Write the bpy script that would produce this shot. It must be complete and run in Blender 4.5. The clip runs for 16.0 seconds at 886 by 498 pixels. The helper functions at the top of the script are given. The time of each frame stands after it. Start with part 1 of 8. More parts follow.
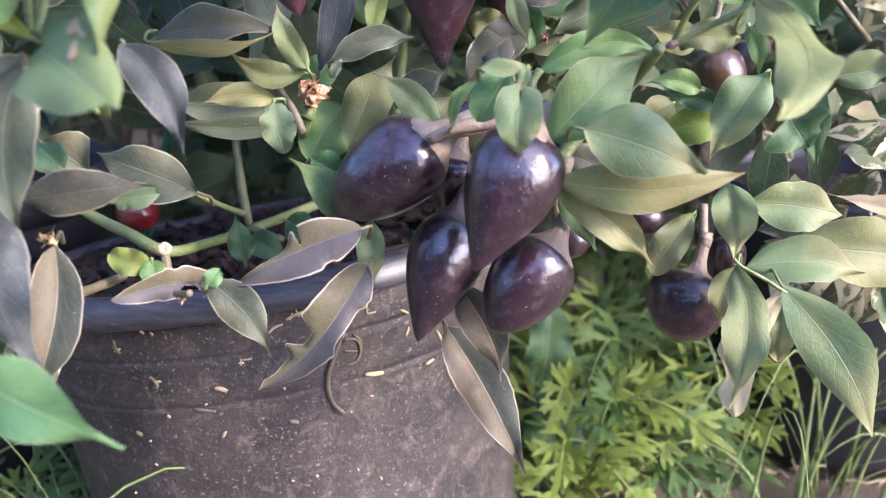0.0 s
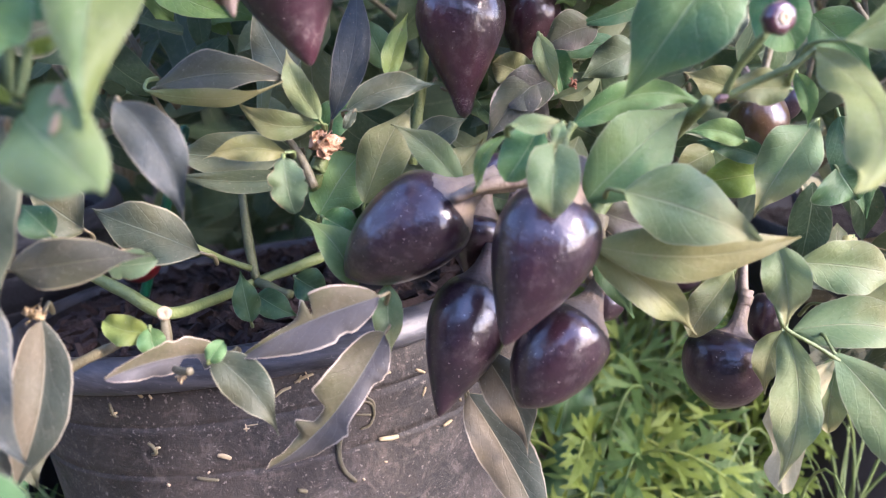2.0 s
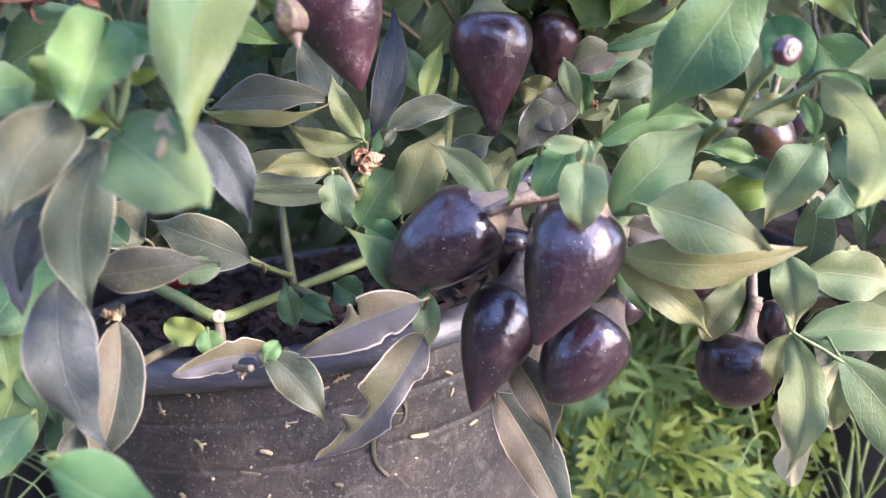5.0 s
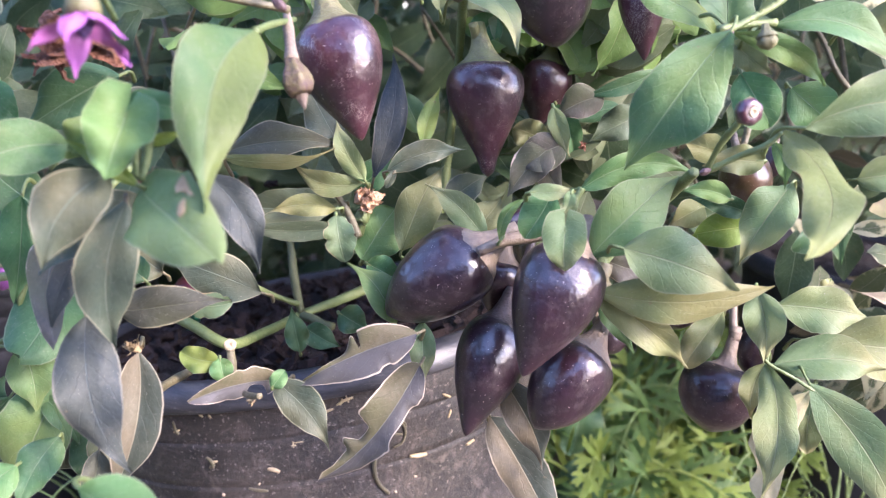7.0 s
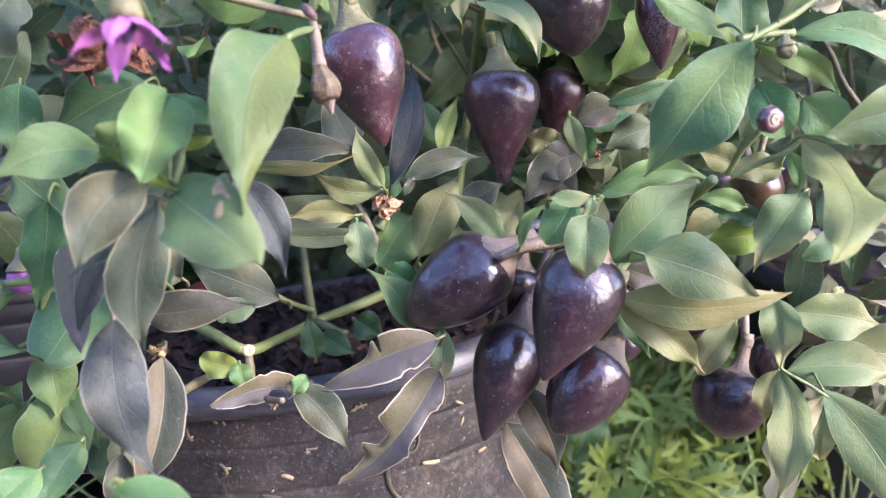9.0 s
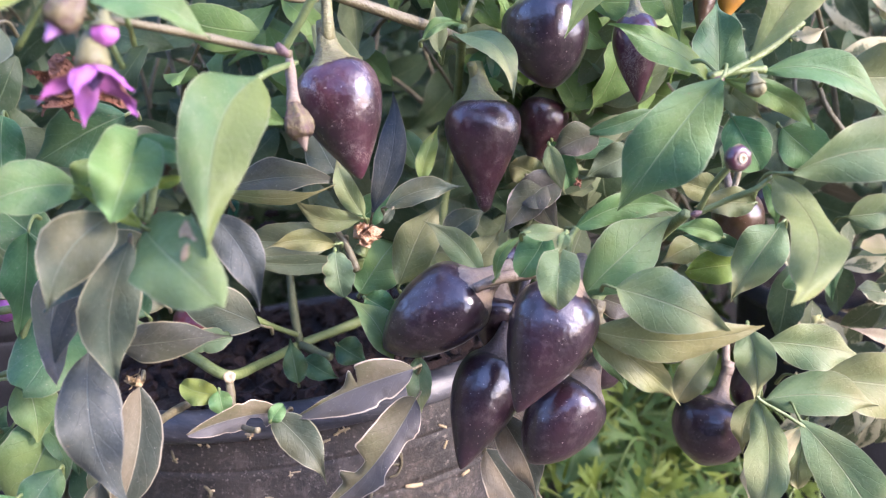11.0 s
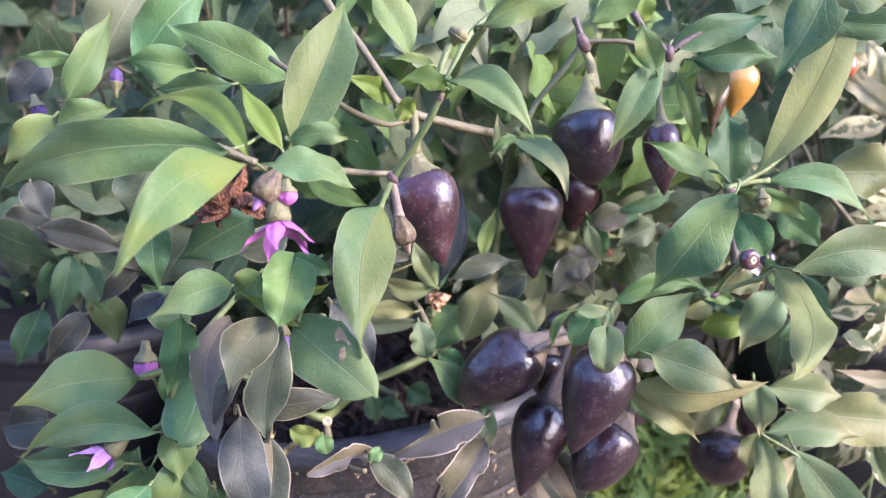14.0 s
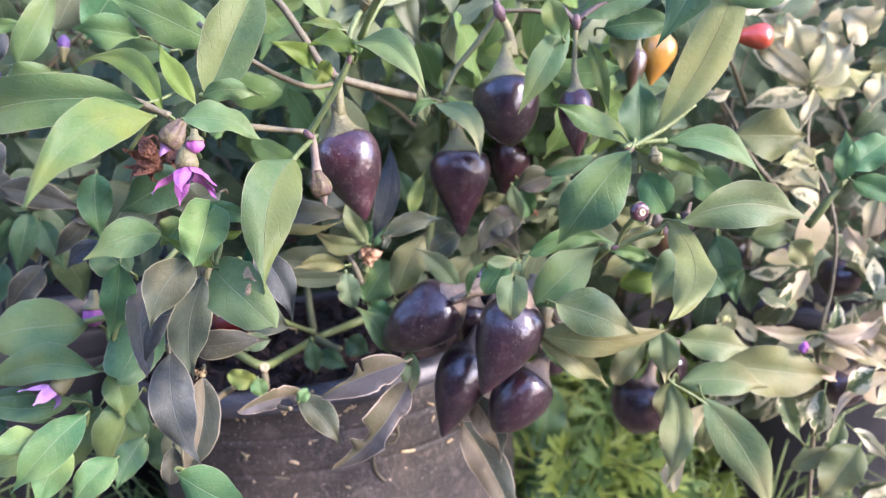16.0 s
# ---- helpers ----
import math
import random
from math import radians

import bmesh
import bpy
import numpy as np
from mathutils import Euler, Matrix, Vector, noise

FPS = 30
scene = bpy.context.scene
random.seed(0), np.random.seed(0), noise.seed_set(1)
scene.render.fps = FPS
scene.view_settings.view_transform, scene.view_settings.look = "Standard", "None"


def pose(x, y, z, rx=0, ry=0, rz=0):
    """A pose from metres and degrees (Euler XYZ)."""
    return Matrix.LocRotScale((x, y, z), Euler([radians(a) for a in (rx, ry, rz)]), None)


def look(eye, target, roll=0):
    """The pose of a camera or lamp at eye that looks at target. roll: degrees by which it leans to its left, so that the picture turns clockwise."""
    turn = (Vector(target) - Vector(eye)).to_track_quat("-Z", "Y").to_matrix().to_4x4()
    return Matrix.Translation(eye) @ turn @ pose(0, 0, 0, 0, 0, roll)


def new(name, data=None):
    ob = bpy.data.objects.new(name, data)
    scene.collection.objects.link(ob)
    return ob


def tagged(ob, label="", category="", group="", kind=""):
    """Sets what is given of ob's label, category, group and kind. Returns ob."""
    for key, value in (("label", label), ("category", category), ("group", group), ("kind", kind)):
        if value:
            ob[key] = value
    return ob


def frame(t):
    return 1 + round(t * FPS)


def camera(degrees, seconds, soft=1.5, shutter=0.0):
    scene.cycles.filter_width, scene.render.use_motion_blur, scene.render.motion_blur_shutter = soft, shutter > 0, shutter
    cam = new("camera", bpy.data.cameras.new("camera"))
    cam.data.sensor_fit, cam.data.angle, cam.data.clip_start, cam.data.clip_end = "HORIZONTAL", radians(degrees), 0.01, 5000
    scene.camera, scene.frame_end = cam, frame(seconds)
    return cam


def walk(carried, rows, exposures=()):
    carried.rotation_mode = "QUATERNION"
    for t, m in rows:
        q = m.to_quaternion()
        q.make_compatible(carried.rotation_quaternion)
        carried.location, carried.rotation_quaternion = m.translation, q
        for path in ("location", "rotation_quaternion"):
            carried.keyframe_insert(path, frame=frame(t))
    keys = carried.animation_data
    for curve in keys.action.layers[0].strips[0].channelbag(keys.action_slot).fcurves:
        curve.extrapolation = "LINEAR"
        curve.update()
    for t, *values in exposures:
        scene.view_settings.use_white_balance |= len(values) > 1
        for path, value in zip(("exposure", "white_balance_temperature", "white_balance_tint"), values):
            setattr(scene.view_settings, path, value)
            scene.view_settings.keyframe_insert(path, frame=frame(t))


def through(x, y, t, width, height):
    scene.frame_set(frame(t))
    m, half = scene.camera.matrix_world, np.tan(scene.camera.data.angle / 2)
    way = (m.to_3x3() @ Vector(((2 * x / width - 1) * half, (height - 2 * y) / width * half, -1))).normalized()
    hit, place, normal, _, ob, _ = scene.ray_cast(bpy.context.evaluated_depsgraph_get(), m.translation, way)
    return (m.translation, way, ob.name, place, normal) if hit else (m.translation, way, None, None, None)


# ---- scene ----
cam = camera(55.98, 16.0, soft=1.15)
# a phone lens close up: a pupil of about 3 mm, sharp on the fruits
cam.data.dof.use_dof, cam.data.dof.focus_distance, cam.data.dof.aperture_fstop = True, 0.285, 12.5
# seconds, eye, yaw, pitch, roll
PATH = [
    (0, (0.00572, -0.00340, 0.31404), 1.092, -18.435, -0.117),
    (0.5, (0.00147, 0.00864, 0.31913), 1.193, -18.335, 0.062),
    (1, (0.00246, 0.01656, 0.32246), 1.518, -17.976, 0.017),
    (1.5, (0.00349, 0.02187, 0.32250), 1.567, -17.477, -0.060),
    (2, (0.00028, 0.02063, 0.32023), 1.515, -17.090, -0.264),
    (2.5, (-0.00166, 0.01628, 0.32543), 1.534, -17.126, -0.162),
    (3, (-0.00488, 0.01161, 0.32569), 1.698, -16.855, -0.232),
    (3.5, (-0.00884, 0.01081, 0.32461), 1.668, -16.908, -0.153),
    (4, (-0.00850, 0.00644, 0.32473), 1.661, -16.669, -0.275),
    (6.3, (-0.01037, -0.00454, 0.33494), 1.925, -16.033, -0.093),
    (6.5, (-0.01120, -0.00616, 0.33745), 1.560, -15.918, 0.032),
    (7, (-0.00328, -0.01629, 0.33972), 2.490, -15.721, -0.184),
    (7.5, (-0.01293, -0.02230, 0.33884), 1.684, -15.539, 0.017),
    (8, (-0.01098, -0.01826, 0.33737), 1.852, -15.294, 0.101),
    (8.5, (-0.01258, -0.01877, 0.33778), 1.870, -15.077, 0.134),
    (10.8, (-0.00521, -0.02065, 0.34521), 2.216, -14.428, 0.341),
    (11, (-0.00228, -0.01970, 0.34698), 2.453, -14.479, 0.288),
    (11.5, (-0.00203, -0.01573, 0.35275), 2.903, -14.280, 0.194),
    (12, (-0.00073, -0.02754, 0.36055), 2.776, -13.922, 0.189),
    (12.5, (-0.00369, -0.04672, 0.37739), 2.379, -14.328, 0.144),
    (13, (-0.01218, -0.06108, 0.38993), 2.255, -14.554, -0.028),
    (13.5, (-0.02805, -0.06401, 0.39813), 1.758, -15.085, 0.042),
    (14, (-0.03091, -0.07227, 0.39473), 1.561, -15.344, 0.035),
    (14.5, (-0.01839, -0.08680, 0.39249), 1.763, -15.571, 0.102),
    (15, (-0.01439, -0.09103, 0.39351), 1.688, -15.929, 0.168),
    (15.5, (-0.00157, -0.09286, 0.38859), 2.230, -15.898, 0.096),
    (16, (0.00661, -0.09790, 0.38818), 2.297, -16.187, 0.126),
]
walk(cam, [(t, pose(*eye, 90 + pitch, 0, yaw) @ pose(0, 0, 0, 0, 0, roll)) for t, eye, yaw, pitch, roll in PATH],
     exposures=[(0, 2.73), (4, 2.77), (6.3, 2.86), (7.0, 2.86), (7.4, 2.70), (8.5, 2.70), (10.8, 2.74), (12, 2.58), (13.5, 2.57), (16, 2.57)])

# ---- light: hazy low sun from the right, open sky behind and above the viewer ----
SUN_FROM = Vector((0.76, -0.42, 0.52)).normalized()
world = bpy.data.worlds.new("world")
scene.world = world
world.use_nodes = True
wn, wl = world.node_tree.nodes, world.node_tree.links
sky = wn.new("ShaderNodeTexSky")
sky.sky_type, sky.sun_disc = "NISHITA", False
sky.sun_elevation = math.asin(SUN_FROM.z)
sky.sun_rotation = math.atan2(SUN_FROM.x, SUN_FROM.y)
sky.dust_density = 1.0
wn["Background"].inputs["Strength"].default_value = 0.15
wl.new(sky.outputs["Color"], wn["Background"].inputs["Color"])
sun = new("sun", bpy.data.lights.new("sun", "SUN"))
sun.data.energy, sun.data.angle, sun.data.color = 1.30, radians(14), (1.0, 0.855, 0.59)
sun.matrix_world = look(SUN_FROM * 3, (0, 0, 0))
scene.view_settings.use_white_balance = True
scene.view_settings.white_balance_temperature = 5600
scene.view_settings.white_balance_tint = 33

# ---- materials ----
def mix_rgb(nt, fac, a, b, blend="MIX"):
    n = nt.nodes.new("ShaderNodeMix")
    n.data_type, n.blend_type = "RGBA", blend
    for sock, val in ((n.inputs[0], fac), (n.inputs[6], a), (n.inputs[7], b)):
        if isinstance(val, bpy.types.NodeSocket):
            nt.links.new(val, sock)
        elif isinstance(val, (int, float)):
            sock.default_value = val
        else:
            sock.default_value = (*val, 1)
    return n.outputs[2]


def calc(nt, op, a, b=None, c=None, clamp=False):
    n = nt.nodes.new("ShaderNodeMath")
    n.operation, n.use_clamp = op, clamp
    for sock, val in zip(n.inputs, (a, b, c)):
        if isinstance(val, bpy.types.NodeSocket):
            nt.links.new(val, sock)
        elif val is not None:
            sock.default_value = val
    return n.outputs[0]


def ramp(nt, fac, lo, hi):
    n = nt.nodes.new("ShaderNodeMapRange")
    nt.links.new(fac, n.inputs[0])
    n.inputs[1].default_value, n.inputs[2].default_value = lo, hi
    return n.outputs[0]


def noise_tex(nt, scale, detail=4, rough=0.55, coord=None, distort=0.0):
    n = nt.nodes.new("ShaderNodeTexNoise")
    n.inputs["Scale"].default_value, n.inputs["Detail"].default_value = scale, detail
    n.inputs["Roughness"].default_value, n.inputs["Distortion"].default_value = rough, distort
    nt.links.new(coord or place_coord(nt), n.inputs["Vector"])
    return n.outputs["Fac"]


def place_coord(nt):
    if "place" not in nt.nodes:
        n = nt.nodes.new("ShaderNodeTexCoord")
        n.name = "place"
    return nt.nodes["place"].outputs["Object"]


def blank(name):
    m = bpy.data.materials.new(name)
    m.use_nodes = True
    return m, m.node_tree, m.node_tree.nodes["Principled BSDF"]


def bump(nt, bsdf, height, dist, strength=1.0):
    n = nt.nodes.new("ShaderNodeBump")
    n.inputs["Distance"].default_value, n.inputs["Strength"].default_value = dist, strength
    nt.links.new(height, n.inputs["Height"])
    nt.links.new(n.outputs[0], bsdf.inputs["Normal"])


def leaf_material(name, dark, light, vein, rough=0.50, dry=0.0, through=0.25, island=False, blotch=None, vary=0.35, warm=None, dry_tone=(0.60, 0.49, 0.36), half=None, tip=None, gloss=0.25, edge=0.45, edge_tone=None):
    """Leaf skin: two-scale mottling, pale midrib and slanting side veins from the leaf's own UV, dust, and, with dry, a parched tan margin."""
    m, nt, b = blank(name)
    uv = nt.nodes.new("ShaderNodeUVMap")
    sep = nt.nodes.new("ShaderNodeSeparateXYZ")
    nt.links.new(uv.outputs[0], sep.inputs[0])
    s, v = sep.outputs[0], sep.outputs[1]
    off = calc(nt, "ABSOLUTE", calc(nt, "SUBTRACT", v, 0.5))
    if island:
        g = nt.nodes.new("ShaderNodeNewGeometry")
        rnd = g.outputs["Random Per Island"]
    else:
        g = nt.nodes.new("ShaderNodeObjectInfo")
        rnd = g.outputs["Random"]
    big = noise_tex(nt, 70, 3)
    fine = noise_tex(nt, 900, 4)
    tone = calc(nt, "ADD", calc(nt, "MULTIPLY", ramp(nt, big, 0.3, 0.7), 0.55), calc(nt, "MULTIPLY", ramp(nt, fine, 0.3, 0.7), 0.45), clamp=True)
    col = mix_rgb(nt, tone, dark, light)
    if warm:
        shift = nt.nodes.new("ShaderNodeVectorMath")
        nt.links.new(place_coord(nt), shift.inputs[0])
        lift = nt.nodes.new("ShaderNodeCombineXYZ")
        nt.links.new(calc(nt, "MULTIPLY", rnd, 5.0), lift.inputs[0])
        nt.links.new(lift.outputs[0], shift.inputs[1])
        flush = ramp(nt, noise_tex(nt, 32, 3, 0.5, coord=shift.outputs[0]), 0.44, 0.68)
        col = mix_rgb(nt, calc(nt, "MULTIPLY", flush, 0.85), col, warm)
    if tip:
        along = calc(nt, "ADD", s, calc(nt, "MULTIPLY", calc(nt, "SUBTRACT", big, 0.5), 0.9))
        col = mix_rgb(nt, calc(nt, "MULTIPLY", ramp(nt, along, 0.40, 0.95), 0.75), col, tip)
    # half tints one side of the midrib; taupe leaves paint fold shading with it
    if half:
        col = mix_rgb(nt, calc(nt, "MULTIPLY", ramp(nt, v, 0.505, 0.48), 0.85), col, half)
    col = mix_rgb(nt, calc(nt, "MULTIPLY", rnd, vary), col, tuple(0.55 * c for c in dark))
    if blotch:
        spots = noise_tex(nt, 150, 4, 0.6, distort=0.4)
        spots = calc(nt, "ADD", spots, calc(nt, "MULTIPLY", calc(nt, "SUBTRACT", off, 0.26), 0.55))
        spots = calc(nt, "ADD", spots, calc(nt, "MULTIPLY", calc(nt, "SUBTRACT", rnd, 0.5), 0.35))
        col = mix_rgb(nt, ramp(nt, spots, 0.46, 0.56), col, blotch)
    rib = calc(nt, "SUBTRACT", 1.0, ramp(nt, off, 0.006, 0.016), clamp=True)
    slant = calc(nt, "FRACT", calc(nt, "MULTIPLY", calc(nt, "SUBTRACT", calc(nt, "ADD", s, calc(nt, "MULTIPLY", big, 0.28)), calc(nt, "MULTIPLY", off, 0.6)), calc(nt, "ADD", 6.0, calc(nt, "MULTIPLY", rnd, 2.0))))
    side = calc(nt, "SUBTRACT", 1.0, ramp(nt, calc(nt, "ABSOLUTE", calc(nt, "SUBTRACT", slant, 0.5)), 0.0, 0.045), clamp=True)
    col = mix_rgb(nt, calc(nt, "MULTIPLY", rib, 0.7), col, vein)
    col = mix_rgb(nt, calc(nt, "MULTIPLY", side, 0.08), col, vein)
    rim = ramp(nt, calc(nt, "ADD", off, calc(nt, "MULTIPLY", calc(nt, "SUBTRACT", big, 0.5), 0.03)), 0.462 if edge_tone else 0.478, 0.476 if edge_tone else 0.492)
    col = mix_rgb(nt, calc(nt, "MULTIPLY", rim, edge), col, edge_tone or tuple(0.5 * c + 0.5 * k for c, k in zip(vein, (0.42, 0.36, 0.26))))
    specks = ramp(nt, noise_tex(nt, 2200, 2), 0.69, 0.75)
    col = mix_rgb(nt, calc(nt, "MULTIPLY", specks, 0.6), col, (0.5, 0.47, 0.38))
    blemish = ramp(nt, noise_tex(nt, 340, 3, 0.6), 0.70, 0.745)
    col = mix_rgb(nt, calc(nt, "MULTIPLY", blemish, 0.6), col, (0.17, 0.125, 0.065))
    film = ramp(nt, noise_tex(nt, 230, 5, 0.75), 0.52, 0.80)
    col = mix_rgb(nt, calc(nt, "MULTIPLY", film, 0.16), col, (0.36, 0.33, 0.26))
    if dry:
        edge = calc(nt, "ADD", calc(nt, "MULTIPLY", off, 2.0), calc(nt, "MULTIPLY", calc(nt, "SUBTRACT", noise_tex(nt, 160, 4), 0.5), 0.5))
        edge = ramp(nt, edge, 1.03 - dry, 1.07 - dry)
        col = mix_rgb(nt, edge, col, dry_tone)
    nt.links.new(col, b.inputs["Base Color"])
    nt.links.new(calc(nt, "ADD", rough - 0.08, calc(nt, "MULTIPLY", big, 0.18)), b.inputs["Roughness"])
    b.inputs["Specular IOR Level"].default_value = gloss
    relief = calc(nt, "SUBTRACT", calc(nt, "MULTIPLY", fine, 0.40), calc(nt, "ADD", calc(nt, "MULTIPLY", rib, 0.6), calc(nt, "MULTIPLY", side, 0.22)))
    relief = calc(nt, "ADD", relief, calc(nt, "MULTIPLY", noise_tex(nt, 150, 3), 1.3))
    bump(nt, b, relief, 0.00055, 0.8)
    if through:
        t = nt.nodes.new("ShaderNodeBsdfTranslucent")
        nt.links.new(mix_rgb(nt, 0.5, col, tuple(min(1, 1.6 * c) for c in light)), t.inputs["Color"])
        x = nt.nodes.new("ShaderNodeMixShader")
        x.inputs[0].default_value = through
        nt.links.new(b.outputs[0], x.inputs[1])
        nt.links.new(t.outputs[0], x.inputs[2])
        nt.links.new(x.outputs[0], nt.nodes["Material Output"].inputs[0])
    return m


GREEN = leaf_material("leaf_green", (0.052, 0.143, 0.054), (0.114, 0.246, 0.099), (0.280, 0.370, 0.202), warm=(0.202, 0.286, 0.078), tip=(0.140, 0.241, 0.087))
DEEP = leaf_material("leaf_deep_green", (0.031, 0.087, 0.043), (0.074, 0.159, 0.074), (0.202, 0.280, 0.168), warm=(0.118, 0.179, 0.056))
TEAL = leaf_material("leaf_teal", (0.040, 0.108, 0.052), (0.090, 0.193, 0.090), (0.246, 0.336, 0.190), warm=(0.157, 0.230, 0.069), gloss=0.3)
BRIGHT = leaf_material("leaf_young", (0.065, 0.136, 0.039), (0.122, 0.201, 0.065), (0.226, 0.282, 0.129), through=0.25, warm=(0.230, 0.255, 0.048))
SPLIT = leaf_material("leaf_half_yellow", (0.051, 0.105, 0.041), (0.095, 0.158, 0.064), (0.178, 0.222, 0.114), through=0.25, warm=(0.127, 0.171, 0.051), half=(0.136, 0.167, 0.050))
LIME = leaf_material("leaf_lime", (0.115, 0.197, 0.029), (0.193, 0.268, 0.048), (0.295, 0.338, 0.110), through=0.32, warm=(0.255, 0.283, 0.048))
MOSS = leaf_material("leaf_moss", (0.078, 0.112, 0.063), (0.146, 0.181, 0.103), (0.246, 0.291, 0.179), warm=(0.190, 0.196, 0.101), gloss=0.32)
PALE = leaf_material("leaf_pale", (0.099, 0.166, 0.069), (0.168, 0.237, 0.108), (0.311, 0.330, 0.190), rough=0.5, warm=(0.230, 0.252, 0.095), tip=(0.302, 0.269, 0.125))
FRESH = leaf_material("leaf_fresh", (0.076, 0.155, 0.057), (0.142, 0.239, 0.095), (0.270, 0.333, 0.182), warm=(0.211, 0.261, 0.070), tip=(0.203, 0.248, 0.087))
OLIVE = leaf_material("leaf_olive", (0.110, 0.143, 0.054), (0.193, 0.218, 0.090), (0.319, 0.329, 0.175), rough=0.5, warm=(0.246, 0.235, 0.090), tip=(0.302, 0.263, 0.118))
PURPLE = leaf_material("leaf_purple", (0.034, 0.044, 0.046), (0.067, 0.079, 0.082), (0.107, 0.128, 0.129), rough=0.5, warm=(0.075, 0.080, 0.053), gloss=0.24, edge=0.7, edge_tone=(0.204, 0.192, 0.150))
DUSK = leaf_material("leaf_dusk", (0.050, 0.074, 0.052), (0.104, 0.132, 0.090), (0.20, 0.23, 0.17), warm=(0.150, 0.140, 0.070), gloss=0.28, edge=0.7, edge_tone=(0.36, 0.34, 0.22))
SALLOW = leaf_material("leaf_sallow", (0.145, 0.185, 0.060), (0.245, 0.275, 0.098), (0.16, 0.15, 0.07), rough=0.5, dry=0.03, dry_tone=(0.30, 0.24, 0.12), warm=(0.27, 0.28, 0.09))
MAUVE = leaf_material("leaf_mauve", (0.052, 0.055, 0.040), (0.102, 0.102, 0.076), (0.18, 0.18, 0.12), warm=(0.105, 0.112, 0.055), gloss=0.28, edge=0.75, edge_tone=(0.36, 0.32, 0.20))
PURPLE_DRY = leaf_material("leaf_purple_dry", (0.078, 0.082, 0.068), (0.175, 0.140, 0.112), (0.26, 0.25, 0.18), dry=0.06, warm=(0.135, 0.165, 0.060), vary=0.3, gloss=0.25)
# tan and dark halves, partly leaf colour, partly sun and shade painted on
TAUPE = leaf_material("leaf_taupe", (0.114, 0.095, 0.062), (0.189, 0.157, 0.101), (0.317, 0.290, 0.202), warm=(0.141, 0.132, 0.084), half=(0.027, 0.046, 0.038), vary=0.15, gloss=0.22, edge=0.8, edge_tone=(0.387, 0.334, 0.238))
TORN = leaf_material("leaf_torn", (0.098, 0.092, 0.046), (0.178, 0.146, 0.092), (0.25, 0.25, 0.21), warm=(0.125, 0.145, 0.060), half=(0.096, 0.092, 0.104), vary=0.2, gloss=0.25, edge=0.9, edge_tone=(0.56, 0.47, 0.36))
GREEN_DRY = leaf_material("leaf_green_dry", (0.060, 0.105, 0.055), (0.13, 0.19, 0.10), (0.24, 0.28, 0.18), dry=0.07, dry_tone=(0.34, 0.25, 0.15), warm=(0.20, 0.24, 0.09))
CREAM = leaf_material("leaf_cream", (0.423, 0.383, 0.211), (0.603, 0.549, 0.351), (0.441, 0.414, 0.239), through=0.3, warm=(0.324, 0.360, 0.126), vary=0.15, dry=0.03, dry_tone=(0.262, 0.158, 0.080))
CREAM_DRY = leaf_material("leaf_cream_dry", (0.37, 0.295, 0.19), (0.54, 0.45, 0.315), (0.40, 0.34, 0.21), through=0.3, warm=(0.30, 0.32, 0.12), vary=0.3, dry=0.04, dry_tone=(0.28, 0.16, 0.08))
MIXED = leaf_material("leaf_variegated", (0.081, 0.120, 0.047), (0.142, 0.184, 0.077), (0.342, 0.331, 0.206), blotch=(0.61, 0.56, 0.35))
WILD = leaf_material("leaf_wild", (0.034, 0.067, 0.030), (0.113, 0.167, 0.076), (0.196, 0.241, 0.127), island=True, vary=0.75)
WILD_PALE = leaf_material("leaf_wild_pale", (0.132, 0.167, 0.081), (0.241, 0.282, 0.149), (0.299, 0.310, 0.207), island=True, vary=0.7)
WILD_FRESH = leaf_material("leaf_wild_fresh", (0.10, 0.19, 0.05), (0.21, 0.31, 0.09), (0.3, 0.36, 0.16), island=True, vary=0.5)
WILD_BROWN = leaf_material("leaf_wild_brown", (0.075, 0.062, 0.036), (0.20, 0.165, 0.095), (0.24, 0.2, 0.13), island=True, vary=0.7)
WILD_CREAM = leaf_material("leaf_wild_cream", (0.078, 0.106, 0.050), (0.147, 0.172, 0.084), (0.331, 0.308, 0.218), island=True, blotch=(0.50, 0.47, 0.28), vary=0.5)
FERN = leaf_material("fern_green", (0.130, 0.200, 0.028), (0.270, 0.350, 0.062), (0.30, 0.37, 0.10), through=0.3, vary=0.55, island=True)
FERN_DEEP = leaf_material("fern_deep_green", (0.060, 0.130, 0.030), (0.140, 0.235, 0.060), (0.19, 0.27, 0.09), through=0.3, vary=0.6, island=True)


